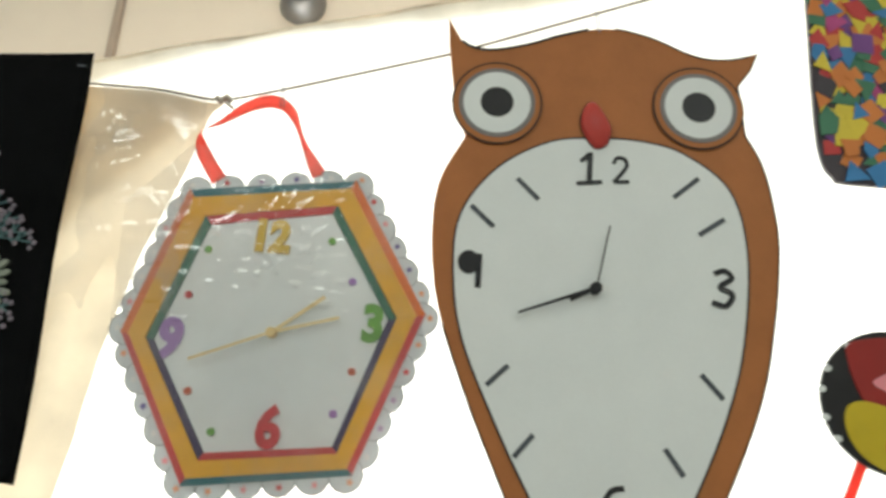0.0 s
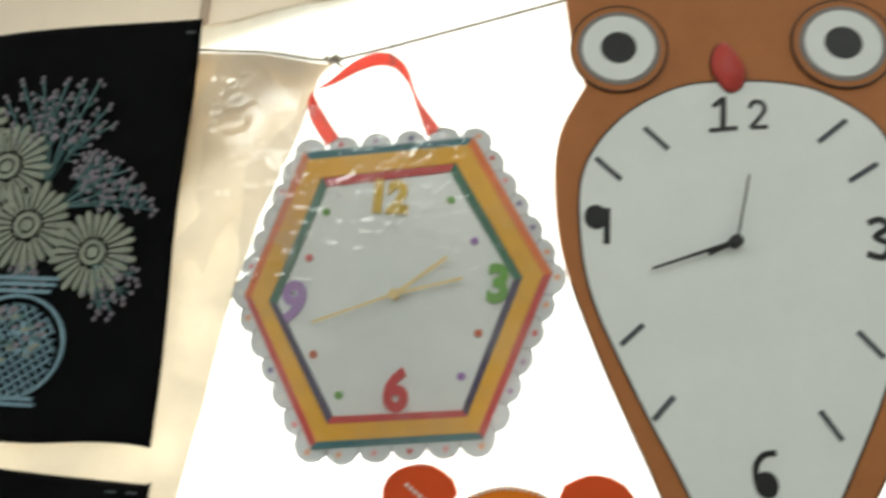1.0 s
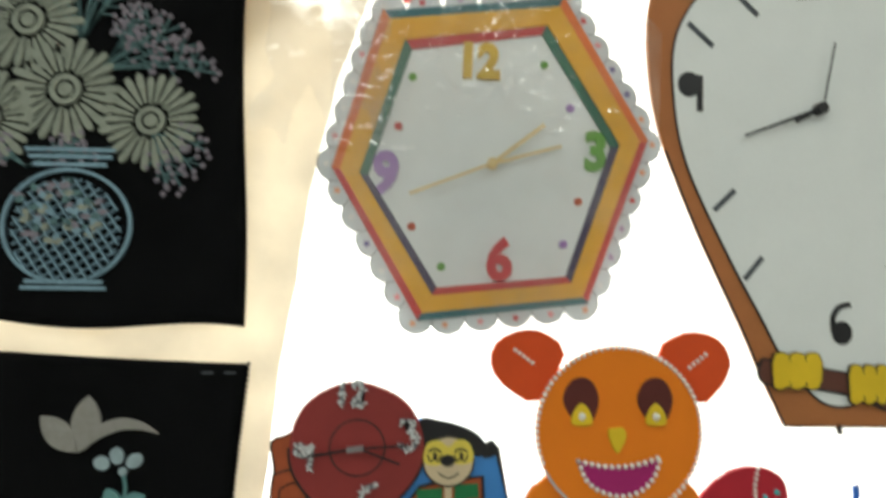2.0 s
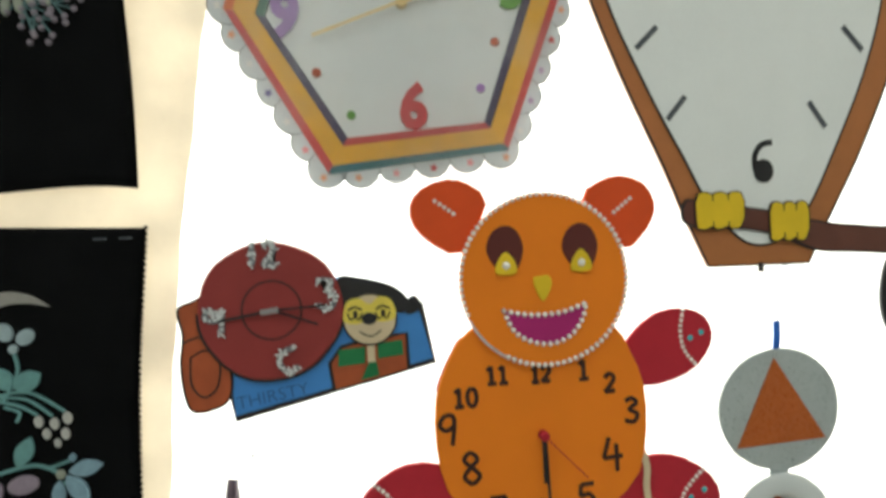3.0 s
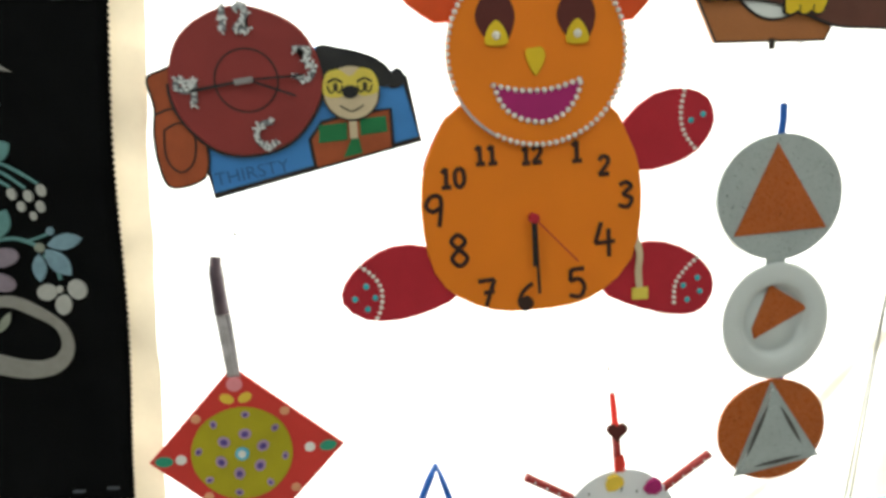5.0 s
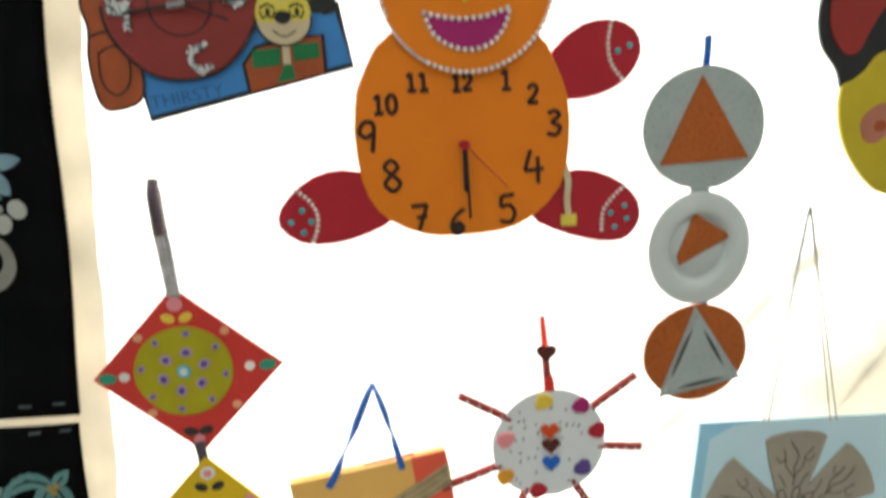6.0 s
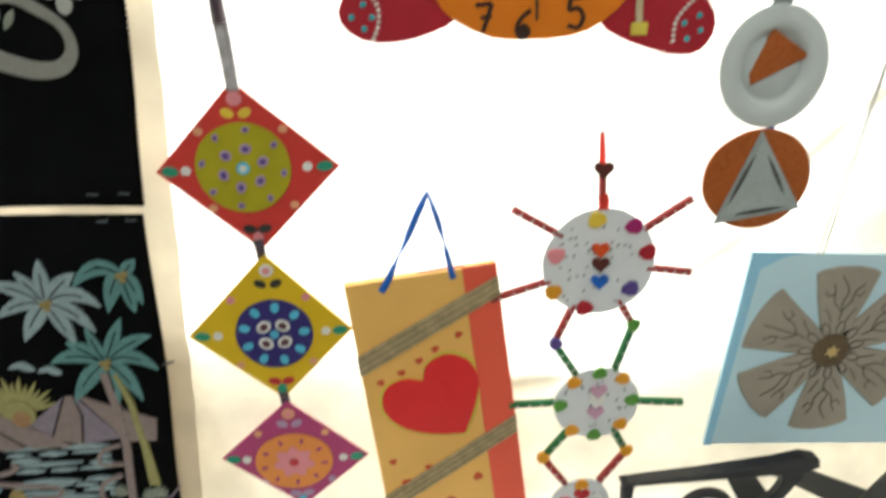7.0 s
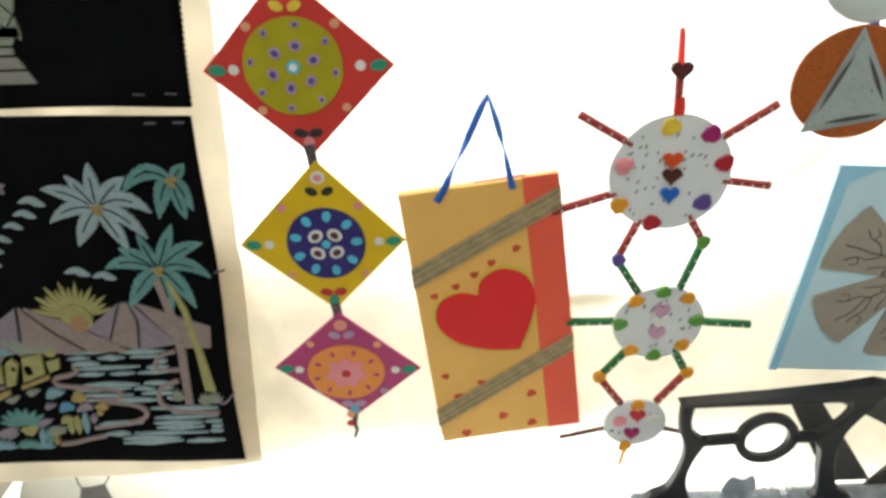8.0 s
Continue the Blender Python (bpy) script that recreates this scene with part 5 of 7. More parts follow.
def hexagon_clock():
    o = thing("hexagon_clock", -0.143, 0.0, 1.700, "hexagonal stick-framed clock with scalloped edge wrapped in clear film", "clock")
    part("backing", board(list(HEX_OUT), -0.002, 0.004), WHITE_CARD, o, "white card backing")
    part("dial", board([between(i, q, 0.3) for i, q in zip(HEX_IN, HEX_OUT)], -0.0035, -0.0015), WHITE_CARD, o, "white dial")
    outer = (STICK_TEAL, STICK_ORANGE, STICK_RED, STICK_TEAL, STICK_RED, STICK_ORANGE)
    inner = (STICK_RED, STICK_GREEN, STICK_PURPLE, STICK_RED, STICK_PURPLE, STICK_GREEN)
    # border of coloured sticks
    for k in range(6):
        a, b, c, d = HEX_OUT[k], HEX_OUT[(k + 1) % 6], HEX_IN[(k + 1) % 6], HEX_IN[k]
        for lo, hi, mat, front in ((0.0, 0.36, outer[k], -0.0062 - 0.0004 * (k % 2)), (0.30, 0.97, STICK_YELLOW, -0.0078 - 0.0006 * (k % 2)), (0.93, 1.27, inner[k], -0.0060 - 0.0003 * (k % 2))):
            ext = 0.006
            p = [between(a, d, lo), between(b, c, lo), between(b, c, hi), between(a, d, hi)]
            p = [between(p[0], p[1], -ext), between(p[1], p[0], -ext), between(p[2], p[3], -ext), between(p[3], p[2], -ext)]
            part("frame_stick", board(p, front, -0.002, 0.001), mat, o)
    # scalloped edge of small frosted discs with star stickers
    rnd = random.Random(2)
    for k in range(6):
        a, b = HEX_OUT[k], HEX_OUT[(k + 1) % 6]
        count = 5 if k in (0, 3) else 6
        for i in range(count):
            x, z = between(a, b, (i + 0.15) / count)
            dx, dz = x + 0.1425, z - 1.887
            q = math.hypot(dx, dz)
            x, z = x - 0.002 * dx / q, z - 0.002 * dz / q
            s = part("scallop", board(oval(x, z, 0.0208, n=24), -0.0008 + 0.0004 * (i % 2), 0.0016 + 0.0004 * (i % 2)), SCALLOP, o, "frosted clear scallop disc")
            part("scallop_rim", ring(x, z, 0.0212, 0.0201, -0.0012 + 0.0004 * (i % 2), 0.0016, 24), SCALLOP_EDGE, s)
            m = rnd.choice((S_RED, S_PINK, S_MAUVE, S_WHITE, S_PEACH, S_VIOLET, S_WHITE))
            part("star", board(star(x + 0.010 * dx / q, z + 0.010 * dz / q, 0.0052, rnd.uniform(0, 70)), -0.0018, -0.0006), m, s)
    # numerals and dots
    for t, x, z, m, size in (("12", -0.155, 2.009, FOAM_YELLOW, 0.056), ("3", -0.019, 1.9025, FOAM_GREEN, 0.062), ("6", -0.133, 1.7725, FOAM_RED, 0.066), ("9", -0.267, 1.8715, FOAM_PURPLE, 0.066)):
        part("numeral", letters(t, x, z, -0.0065, size, 0.003, -2, weight=0.0028 if t != "12" else 0.0032, narrow=0.9), m, o)
    for x, z, m in ((-0.080, 2.006, FOAM_GREEN), (-0.049, 1.954, FOAM_PURPLE), (-0.040, 1.842, FOAM_RUST), (-0.058, 1.791, FOAM_PURPLE), (-0.201, 1.763, FOAM_GREEN), (-0.236, 1.809, FOAM_RUST), (-0.253, 1.927, S_RED), (-0.237, 1.987, FOAM_GREEN)):
        part("hour_dot", board(oval(x, z, 0.0048, n=14), -0.0062, -0.003, 0.0006), m, o)
    part("hand", board(bar(-0.1425, 1.884, -0.239, 1.8465, 0.0032), -0.0128, -0.0120), GOLD, o, "gold minute hand")
    part("hand", board(bar(-0.1425, 1.884, -0.061, 1.9065, 0.0036), -0.0110, -0.0102), GOLD, o, "gold hand")
    part("hand", board(bar(-0.1425, 1.884, -0.081, 1.932, 0.0045), -0.0096, -0.0088), GOLD, o, "gold hour hand")
    part("hub", board(oval(-0.1425, 1.884, 0.0065, n=18), -0.0145, -0.003, 0.001), GOLD, o)
    # hanging ribbon
    path = spline([(-0.238, -0.002, 2.083, 10), (-0.264, -0.006, 2.122, 25), (-0.271, -0.006, 2.150, 60), (-0.244, -0.008, 2.165, 40), (-0.212, -0.006, 2.190, 15), (-0.182, -0.004, 2.201, 5),
                   (-0.157, -0.004, 2.190, 35), (-0.139, -0.008, 2.158, 75), (-0.124, -0.007, 2.128, 60), (-0.106, -0.002, 2.096, 15)], 5, False)
    part("ribbon", ribbon(path, 0.021), SHEER_RED, o, "red satin hanging loop", smooth=True)
    # wrapping film with fine creases, most of them along its upper edges
    rnd = random.Random(21)
    lines = [crease(rnd, (-0.345, -0.245), (1.885, 2.045), (-8, 12), (0.018, 0.060), (0.10, 0.20)) for _ in range(80)]
    lines += [crease(rnd, (-0.255, -0.070), (1.955, 2.050), (40, 64), (0.016, 0.046), (0.32, 0.46)) for _ in range(18)]
    lines += [crease(rnd, (-0.215, -0.060), (1.945, 2.050), (-62, -40), (0.014, 0.040), (0.18, 0.30)) for _ in range(14)]
    lines += [crease(rnd, (-0.215, -0.050), (1.925, 2.030), (-12, 10), (0.010, 0.032), (0.10, 0.20)) for _ in range(52)]
    lines += [crease(rnd, (-0.090, -0.005), (1.895, 1.945), (-14, 12), (0.012, 0.036), (0.13, 0.23)) for _ in range(14)]
    lines += [crease(rnd, (-0.265, -0.050), (2.030, 2.078), (-6, 10), (0.008, 0.026), (0.08, 0.16)) for _ in range(18)]
    n = 260
    xs, zs = np.meshgrid(np.linspace(-0.355, 0.070, n + 1), np.linspace(1.690, 2.105, n + 1))
    lean = -0.020 - 0.044 * (zs - 1.69) / 0.415
    ys = lean - creased(xs, zs, lines, 0.0055) + 0.0006 * np.sin(xs * 31 + 2 * np.sin(zs * 23))
    cx, cz = -0.1425, 1.892
    bm = bmesh.new()
    made = {}
    for j in range(n):
        for i in range(n):
            mx, mz = xs[j, i] - cx, zs[j, i] - cz
            if abs(mx) < 0.186 and (abs(mx) * 0.52 + abs(mz) * 0.5 < 0.165 or abs(mx) < 0.165 and abs(mz) < 0.185 and abs(mx) + 0.55 * abs(mz) < 0.195):
                for q in ((j, i), (j, i + 1), (j + 1, i + 1), (j + 1, i)):
                    if q not in made:
                        made[q] = bm.verts.new((xs[q], ys[q], zs[q]))
                bm.faces.new([made[q] for q in ((j, i), (j, i + 1), (j + 1, i + 1), (j + 1, i))])
    part("wrapping", bm, FILM, o, "creased clear plastic film", smooth=True).visible_shadow = False


def loose_film():
    """Clear film pinned over the cream cloth beside the hexagon clock."""
    rnd = random.Random(33)
    lines = [crease(rnd, (-0.425, -0.345), (2.080, 2.170), (-5, 40), (0.010, 0.030), (0.15, 0.28)) for _ in range(22)]
    lines += [crease(rnd, (-0.425, -0.345), (1.985, 2.055), (0, 40), (0.008, 0.024), (0.18, 0.30)) for _ in range(12)]
    lines += [crease(rnd, (-0.410, -0.280), (1.920, 2.180), (-70, -50), (0.020, 0.050), (0.15, 0.30)) for _ in range(9)]
    n = 100
    bm = bmesh.new()
    us, vs = np.meshgrid(np.linspace(0, 1, n + 1), np.linspace(0, 1, n + 1))
    xs, zs = -0.424 + (0.166 + 0.008 * vs) * us, 1.902 + 0.297 * vs
    ys = -0.010 - 0.020 * vs - creased(xs, zs, lines, 0.0045) + 0.0008 * np.sin(xs * 40 + zs * 25)
    grid = [[bm.verts.new((xs[j, i], ys[j, i], zs[j, i])) for i in range(n + 1)] for j in range(n + 1)]
    for j in range(n):
        for i in range(n):
            near = min(i, n - 1 - i, j) / n
            if near > 0.10 + 0.22 * noise.noise((i * 0.063, j * 0.051, 6.0)):
                bm.faces.new((grid[j][i], grid[j][i + 1], grid[j + 1][i + 1], grid[j + 1][i]))
    bmesh.ops.delete(bm, geom=[v for v in bm.verts if not v.link_faces], context="VERTS")
    single("plastic_film", bm, FILM, "crumpled clear plastic film hanging over the cream cloth", "film", smooth=True).visible_shadow = False


# ---------------------------------------------------------------- bear clock
def bear_clock():
    o = thing("bear_clock", 0.0, 0.0, 1.294, "orange foam bear clock with crimson paws and pearl trim", "clock")
    body = spline([(-0.010, 1.299), (0.040, 1.302), (0.076, 1.316), (0.110, 1.350), (0.121, 1.400), (0.119, 1.450), (0.104, 1.490), (0.080, 1.525), (0.0, 1.545), (-0.080, 1.525), (-0.106, 1.492), (-0.122, 1.450),
                   (-0.123, 1.395), (-0.112, 1.348), (-0.088, 1.320), (-0.048, 1.302)], 2)
    limbs = (("arm", [(0.090, 1.470), (0.104, 1.504), (0.138, 1.531), (0.175, 1.535), (0.199, 1.524), (0.207, 1.505), (0.204, 1.488), (0.188, 1.467), (0.157, 1.452), (0.115, 1.448)]),
             ("leg", [(-0.085, 1.350), (-0.118, 1.377), (-0.156, 1.380), (-0.187, 1.366), (-0.210, 1.342), (-0.213, 1.320), (-0.190, 1.301), (-0.153, 1.298), (-0.115, 1.307), (-0.085, 1.323)]),
             ("leg", [(0.075, 1.318), (0.100, 1.350), (0.116, 1.366), (0.152, 1.366), (0.186, 1.350), (0.208, 1.325), (0.209, 1.302), (0.196, 1.284), (0.175, 1.279), (0.141, 1.285), (0.103, 1.298)]))
    for name, pts in limbs:
        part(name, board(spline(pts, 2), -0.0015, 0.0035, 0.0012), LIMB_RED, o, "crimson foam paw")
    part("arm", board(spline([(-0.120, 1.455), (-0.100, 1.505), (-0.085, 1.515), (-0.07, 1.48)], 5), -0.0012, 0.003), LIMB_RED, o, "crimson foam shoulder")
    part("body", board(body, -0.0055, 0.0, 0.0016), BEAR_ORANGE, o, "orange foam belly dial")
    for name, pts in (("ear", [(-0.056, 1.663), (-0.075, 1.686), (-0.100, 1.692), (-0.128, 1.683), (-0.142, 1.664), (-0.138, 1.640), (-0.115, 1.618), (-0.085, 1.610)]),
                      ("ear", [(0.055, 1.663), (0.075, 1.685), (0.100, 1.691), (0.128, 1.682), (0.141, 1.660), (0.138, 1.640), (0.122, 1.618), (0.098, 1.608)])):
        part(name, board(spline(pts, 2), -0.0035, 0.002, 0.0014), EAR_ORANGE, o, "deep orange foam ear")
    part("head", board(oval(0.005, 1.577, 0.0965, 0.0965, 64), -0.0105, -0.004, 0.0018), BEAR_ORANGE, o, "round orange foam head")
    y = -0.0105
    for x in (-0.040, 0.046):
        e = part("eye", board(spline([(x - 0.006, 1.588), (x + 0.012, 1.588), (x + 0.021, 1.612), (x + 0.014, 1.632), (x, 1.638), (x - 0.014, 1.630), (x - 0.020, 1.610)], 6), y - 0.0018, y + 0.001, 0.0006), MAROON, o, "maroon foam eye")
        part("iris", board(spline([(x - 0.0095, 1.585), (x + 0.0115, 1.585), (x + 0.011, 1.598), (x + 0.001, 1.609), (x - 0.009, 1.598)], 6), y - 0.0032, y, 0.0006), TALON, e, "yellow foam iris")
        part("pearl", domes([(x + 0.001, 1.594)], 0.0045, y - 0.003, 0.003, 12), PEARL, e, smooth=True)
    part("nose", board(spline([(0.002, 1.553), (0.012, 1.570), (0.009, 1.581), (0.0, 1.581), (-0.008, 1.579), (-0.007, 1.568)], 6), y - 0.003, y, 0.001), TALON, o, "yellow foam nose")
    lower = spline([(-0.043, 1.544), (-0.033, 1.522), (-0.014, 1.509), (0.010, 1.505), (0.032, 1.513), (0.046, 1.530), (0.051, 1.548)], 9, False)
    upper = spline([(-0.043, 1.544), (-0.012, 1.538), (0.020, 1.539), (0.051, 1.548)], 9, False)
    part("mouth", board(lower + upper[-2:0:-1], y - 0.0016, y + 0.001, 0.0005), MAGENTA, o, "magenta foam mouth")

    def beads(path, gap):
        out, carry = [path[0]], 0.0
        for a, b in zip(path, path[1:]):
            long = math.hypot(b[0] - a[0], b[1] - a[1])
            at = gap - carry
            while at < long:
                out.append(between(a, b, at / long))
                at += gap
            carry = long - (at - gap)
        return out

    def pearls(points, r, at, high, label=""):
        for p in points:
            part("pearl", domes([p], r, at, high), PEARL, o, label, smooth=True)

    mouth_beads = beads(upper, 0.0078) + beads(lower, 0.0078)
    pearls(mouth_beads, 0.0031, y - 0.001, 0.003)
    head = [(0.005 + 0.0955 * math.cos(radians(a)), 1.577 + 0.0955 * math.sin(radians(a))) for a in range(-118, 206, 2)]
    pearls(beads(head, 0.0072), 0.0030, y - 0.0005, 0.003)
    arc = [(0.005 + 0.0962 * math.cos(radians(a)), 1.577 + 0.0962 * math.sin(radians(a))) for a in range(206, 243, 3)]
    part("bare_thread", board(band(arc, 0.003), y - 0.0008, y + 0.001), STRAP, o, "bare thread of the pearl string")
    for path in ([(-0.114, 1.668), (-0.092, 1.652)], [(0.091, 1.649), (0.113, 1.666)]):
        pearls(beads(path, 0.0062), 0.0026, -0.0033, 0.0028)
    paw = (([(0.171, 1.533), (0.167, 1.510), (0.171, 1.487), (0.186, 1.467)], ((0.179, 1.500), (0.193, 1.506))),
           ([(-0.193, 1.361), (-0.180, 1.350), (-0.171, 1.334), (-0.172, 1.315), (-0.178, 1.301)], ((-0.187, 1.338), (-0.200, 1.325), (-0.178, 1.325), (-0.187, 1.313))),
           ([(0.190, 1.346), (0.176, 1.334), (0.163, 1.316), (0.162, 1.289)], ((0.173, 1.314), (0.190, 1.322), (0.178, 1.297), (0.193, 1.306))))
    for path, gems in paw:
        pearls(beads(spline(path, 6, False), 0.0062), 0.0026, -0.0012, 0.0026)
        for g in gems:
            part("gem", domes([g], 0.0038, -0.0012, 0.002), GEM_TEAL, o, "turquoise stick-on gem", smooth=True)
    # dial
    rnd = random.Random(3)
    fy = -0.0066
    for t, x, z, high in (("11", -0.0525, 1.473, 0.0190), ("12", -0.003, 1.4705, 0.0175), ("1", 0.047, 1.4725, 0.0215), ("2", 0.0775, 1.4555, 0.0205), ("3", 0.102, 1.4225, 0.0275), ("4", 0.077, 1.374, 0.0390),
                          ("5", 0.0455, 1.3275, 0.0330), ("6", -0.0125, 1.3155, 0.0290), ("7", -0.0560, 1.3230, 0.0300), ("8", -0.0855, 1.3720, 0.0340), ("9", -0.1110, 1.4160, 0.0340), ("10", -0.089, 1.4505, 0.0205)):
        part("numeral", drawn(t, x, z, high, 0.0046, fy, fy + 0.0012, rnd.uniform(-0.08, 0.08)), MARKER, o)
    part("numeral_blot", board(oval(-0.0130, 1.3085, 0.0066, 0.0064, 16), fy - 0.0004, fy + 0.001), MARKER, o, "filled bowl of the six")
    part("hand", board(bar(-0.003, 1.403, -0.0025, 1.350, 0.0055), -0.0125, -0.0117), BLACK_PAINT, o, "black hour hand")
    part("hand", board(bar(-0.002, 1.400, 0.0010, 1.320, 0.0032), -0.0140, -0.0132), BLACK_PAINT, o, "black minute hand")
    part("hand", board(bar(-0.003, 1.403, 0.045, 1.353, 0.0012), -0.0155, -0.0150), LIMB_RED, o, "thin red second hand")
    part("hub", board(oval(-0.003, 1.403, 0.0055, n=16), -0.0165, -0.005, 0.001), LIMB_RED, o)
    part("cord", ribbon(spline([(0.115, -0.003, 1.375, 0), (0.119, -0.005, 1.355, 0), (0.118, -0.004, 1.335, 0), (0.120, -0.003, 1.316, 0)], 5, False), 0.0075, 0.0016), FACE_CREAM, o, "loose cream cord with a yellow tab")
    part("tab", block(0.111, 0.130, -0.0045, -0.0015, 1.302, 1.316, 0.0008), FACE_YELLOW, o)


# ---------------------------------------------------------------- pot clock
def pot_clock():
    o = thing("pot_clock", -0.25, 0.0, 1.440, "brick-red pot clock on blue card beside a small animal figure", "clock")
    blue = [(-0.343, 1.500), (-0.335, 1.444), (-0.121, 1.493), (-0.135, 1.558), (-0.150, 1.560), (-0.175, 1.580), (-0.222, 1.590), (-0.28, 1.56)]
    part("card", board(blue, -0.001, 0.003, 0.0008), CARD_BLUE, o, "blue card")
    part("card_line", board(band(blue[:4], 0.0062), -0.0018, -0.0004), DARK_LINE, o)
    neck = spline([(-0.389, 1.562), (-0.376, 1.570), (-0.350, 1.573), (-0.338, 1.50), (-0.340, 1.468), (-0.355, 1.457), (-0.378, 1.456), (-0.386, 1.478), (-0.388, 1.508), (-0.385, 1.535)], 5)
    part("pot_neck", board(neck, -0.003, 0.002, 0.001), POT_RUST, o, "rust-brown painted pot neck")
    part("neck_line", board(band(neck + neck[:1], 0.0024), -0.0036, -0.002), DARK_LINE, o)
    part("neck_line", board(band(spline([(-0.384, 1.528), (-0.37, 1.533), (-0.352, 1.530)], 5, False), 0.002), -0.0036, -0.002), DARK_LINE, o)
    part("neck_line", board(band(spline([(-0.378, 1.512), (-0.362, 1.519), (-0.349, 1.506), (-0.352, 1.480), (-0.366, 1.470), (-0.378, 1.484), (-0.378, 1.512)], 5, False), 0.0018), -0.0036, -0.002), DARK_LINE, o)
    round_ = oval(-0.294, 1.5575, 0.0755, 0.0735, 56, wobble=0.012)
    part("pot_body", board(round_, -0.0065, -0.001, 0.002), POT_RED, o, "brick-red round pot dial")
    low = [p for p in round_[28:56]]
    part("pot_line", board(band(low, 0.0045), -0.0050, -0.001), DARK_LINE, o)
    part("inner_ring", ring(-0.293, 1.558, 0.0318, 0.0300, -0.0071, -0.006, 40), DARK_LINE, o)
    rnd = random.Random(12)
    for x, z, strokes in ((-0.301, 1.618, (((-0.010, 0.011), (-0.010, -0.012)), ((0.001, 0.008), (0.009, 0.012), (0.012, 0.002), (0.002, -0.011), (0.014, -0.012)))),
                          (-0.236, 1.573, (((-0.010, 0.014), (0.006, 0.013), (0.003, 0.002), (0.010, -0.005), (0.003, -0.016), (-0.009, -0.012)),)),
                          (-0.277, 1.505, (((0.006, 0.012), (-0.006, 0.008), (-0.010, -0.004), (0.000, -0.014), (0.010, -0.008)),)),
                          (-0.351, 1.552, (((0.005, 0.001), (-0.006, 0.009), (-0.010, 0.001), (0.002, -0.002), (0.007, 0.008), (0.006, -0.015)),))):
        for stroke in strokes:
            path = spline([(x + u, z + w) for u, w in stroke], 6, False) if len(stroke) > 2 else [(x + u, z + w) for u, w in (stroke[0], between(stroke[0], stroke[1], 0.5), stroke[1])]
            n = part("numeral", board(band(path, 0.0060), -0.0085, -0.0055), TINSEL, o, "silver tinsel numeral")
            shards = []
            for k in range(9 * len(stroke)):
                px, pz = rnd.choice(path)
                px, pz, a = px + rnd.uniform(-0.0022, 0.0022), pz + rnd.uniform(-0.0022, 0.0022), rnd.uniform(0, 6.28)
                shards.append(leaf(px, pz, px + 0.0042 * math.cos(a), pz + 0.0042 * math.sin(a), 0.0011, 4))
            part("tinsel", boards(shards, -0.0102, -0.0080), TINSEL_WHITE, n, "bright tinsel strands")
    part("hand", board(bar(-0.291, 1.558, -0.348, 1.549, 0.0030), -0.0105, -0.0098), BLACK_PAINT, o, "dark hour hand")
    part("hand", board(bar(-0.291, 1.558, -0.236, 1.561, 0.0022), -0.0118, -0.0111), BLACK_PAINT, o, "dark minute hand")
    part("hand", board(bar(-0.291, 1.558, -0.245, 1.541, 0.0022), -0.0128, -0.0122), BLACK_PAINT, o)
    part("hub", board(bar(-0.304, 1.5562, -0.286, 1.5585, 0.0055), -0.0145, -0.0065, 0.0006), METAL_DULL, o, "dull silver clip")
    # small animal figure
    hair = spline([(-0.222, 1.550), (-0.223, 1.588), (-0.200, 1.588), (-0.170, 1.580), (-0.152, 1.568), (-0.145, 1.552), (-0.16, 1.548), (-0.19, 1.565)], 5)
    part("hair", board(hair, -0.0030, -0.0005, 0.0006), BLACK_PAINT, o, "black painted hair")
    part("tail", board(spline([(-0.150, 1.560), (-0.141, 1.566), (-0.134, 1.558), (-0.136, 1.549), (-0.15, 1.546)], 5), -0.0025, -0.0005), BLACK_PAINT, o)
    f = part("face", board(oval(-0.190, 1.5425, 0.0285, 0.0275, 36), -0.0045, -0.002, 0.0008), FACE_CREAM, o, "cream animal face with yellow brow")
    part("brow", board(spline([(-0.218, 1.542), (-0.215, 1.561), (-0.202, 1.566), (-0.190, 1.559), (-0.179, 1.567), (-0.166, 1.562), (-0.162, 1.544), (-0.177, 1.539), (-0.190, 1.543), (-0.204, 1.538)], 5), -0.0051, -0.004), FACE_YELLOW, f)
    for x in (-0.206, -0.176):
        part("eye", board(band(spline([(x - 0.0078, 1.5500), (x - 0.0050, 1.5430), (x, 1.5455), (x + 0.0045, 1.5430), (x + 0.0078, 1.5500)], 4, False), 0.0017), -0.0057, -0.005), DARK_LINE, f)
        part("pupil", board(oval(x + 0.0005, 1.5488, 0.0024, 0.0042, 12), -0.0059, -0.005), DARK_LINE, f)
        part("eyebrow", board(band(spline([(x - 0.0075, 1.553), (x, 1.5565), (x + 0.0075, 1.553)], 4, False), 0.0022), -0.0057, -0.005), DARK_LINE, f)
    edge = oval(-0.190, 1.5425, 0.0285, 0.0275, 36)
    part("face_line", board(band(edge + edge[:1], 0.0018), -0.0049, -0.003), DARK_LINE, f)
    part("nose", board(oval(-0.191, 1.5435, 0.0082, 0.0065, 20), -0.0068, -0.004, 0.001), BLACK_PAINT, f)
    part("smile", board(band(spline([(-0.202, 1.530), (-0.190, 1.524), (-0.178, 1.530)], 6, False), 0.0014), -0.0052, -0.004), DARK_LINE, f)
    coat = [(-0.231, 1.468), (-0.235, 1.497), (-0.222, 1.514), (-0.205, 1.518), (-0.170, 1.523), (-0.151, 1.525), (-0.150, 1.486)]
    part("coat", board(coat, -0.0026, -0.0005, 0.0005), POT_RUST, o, "orange coat")
    part("coat_line", board(band(coat, 0.0036), -0.0030, -0.001), DARK_LINE, o)
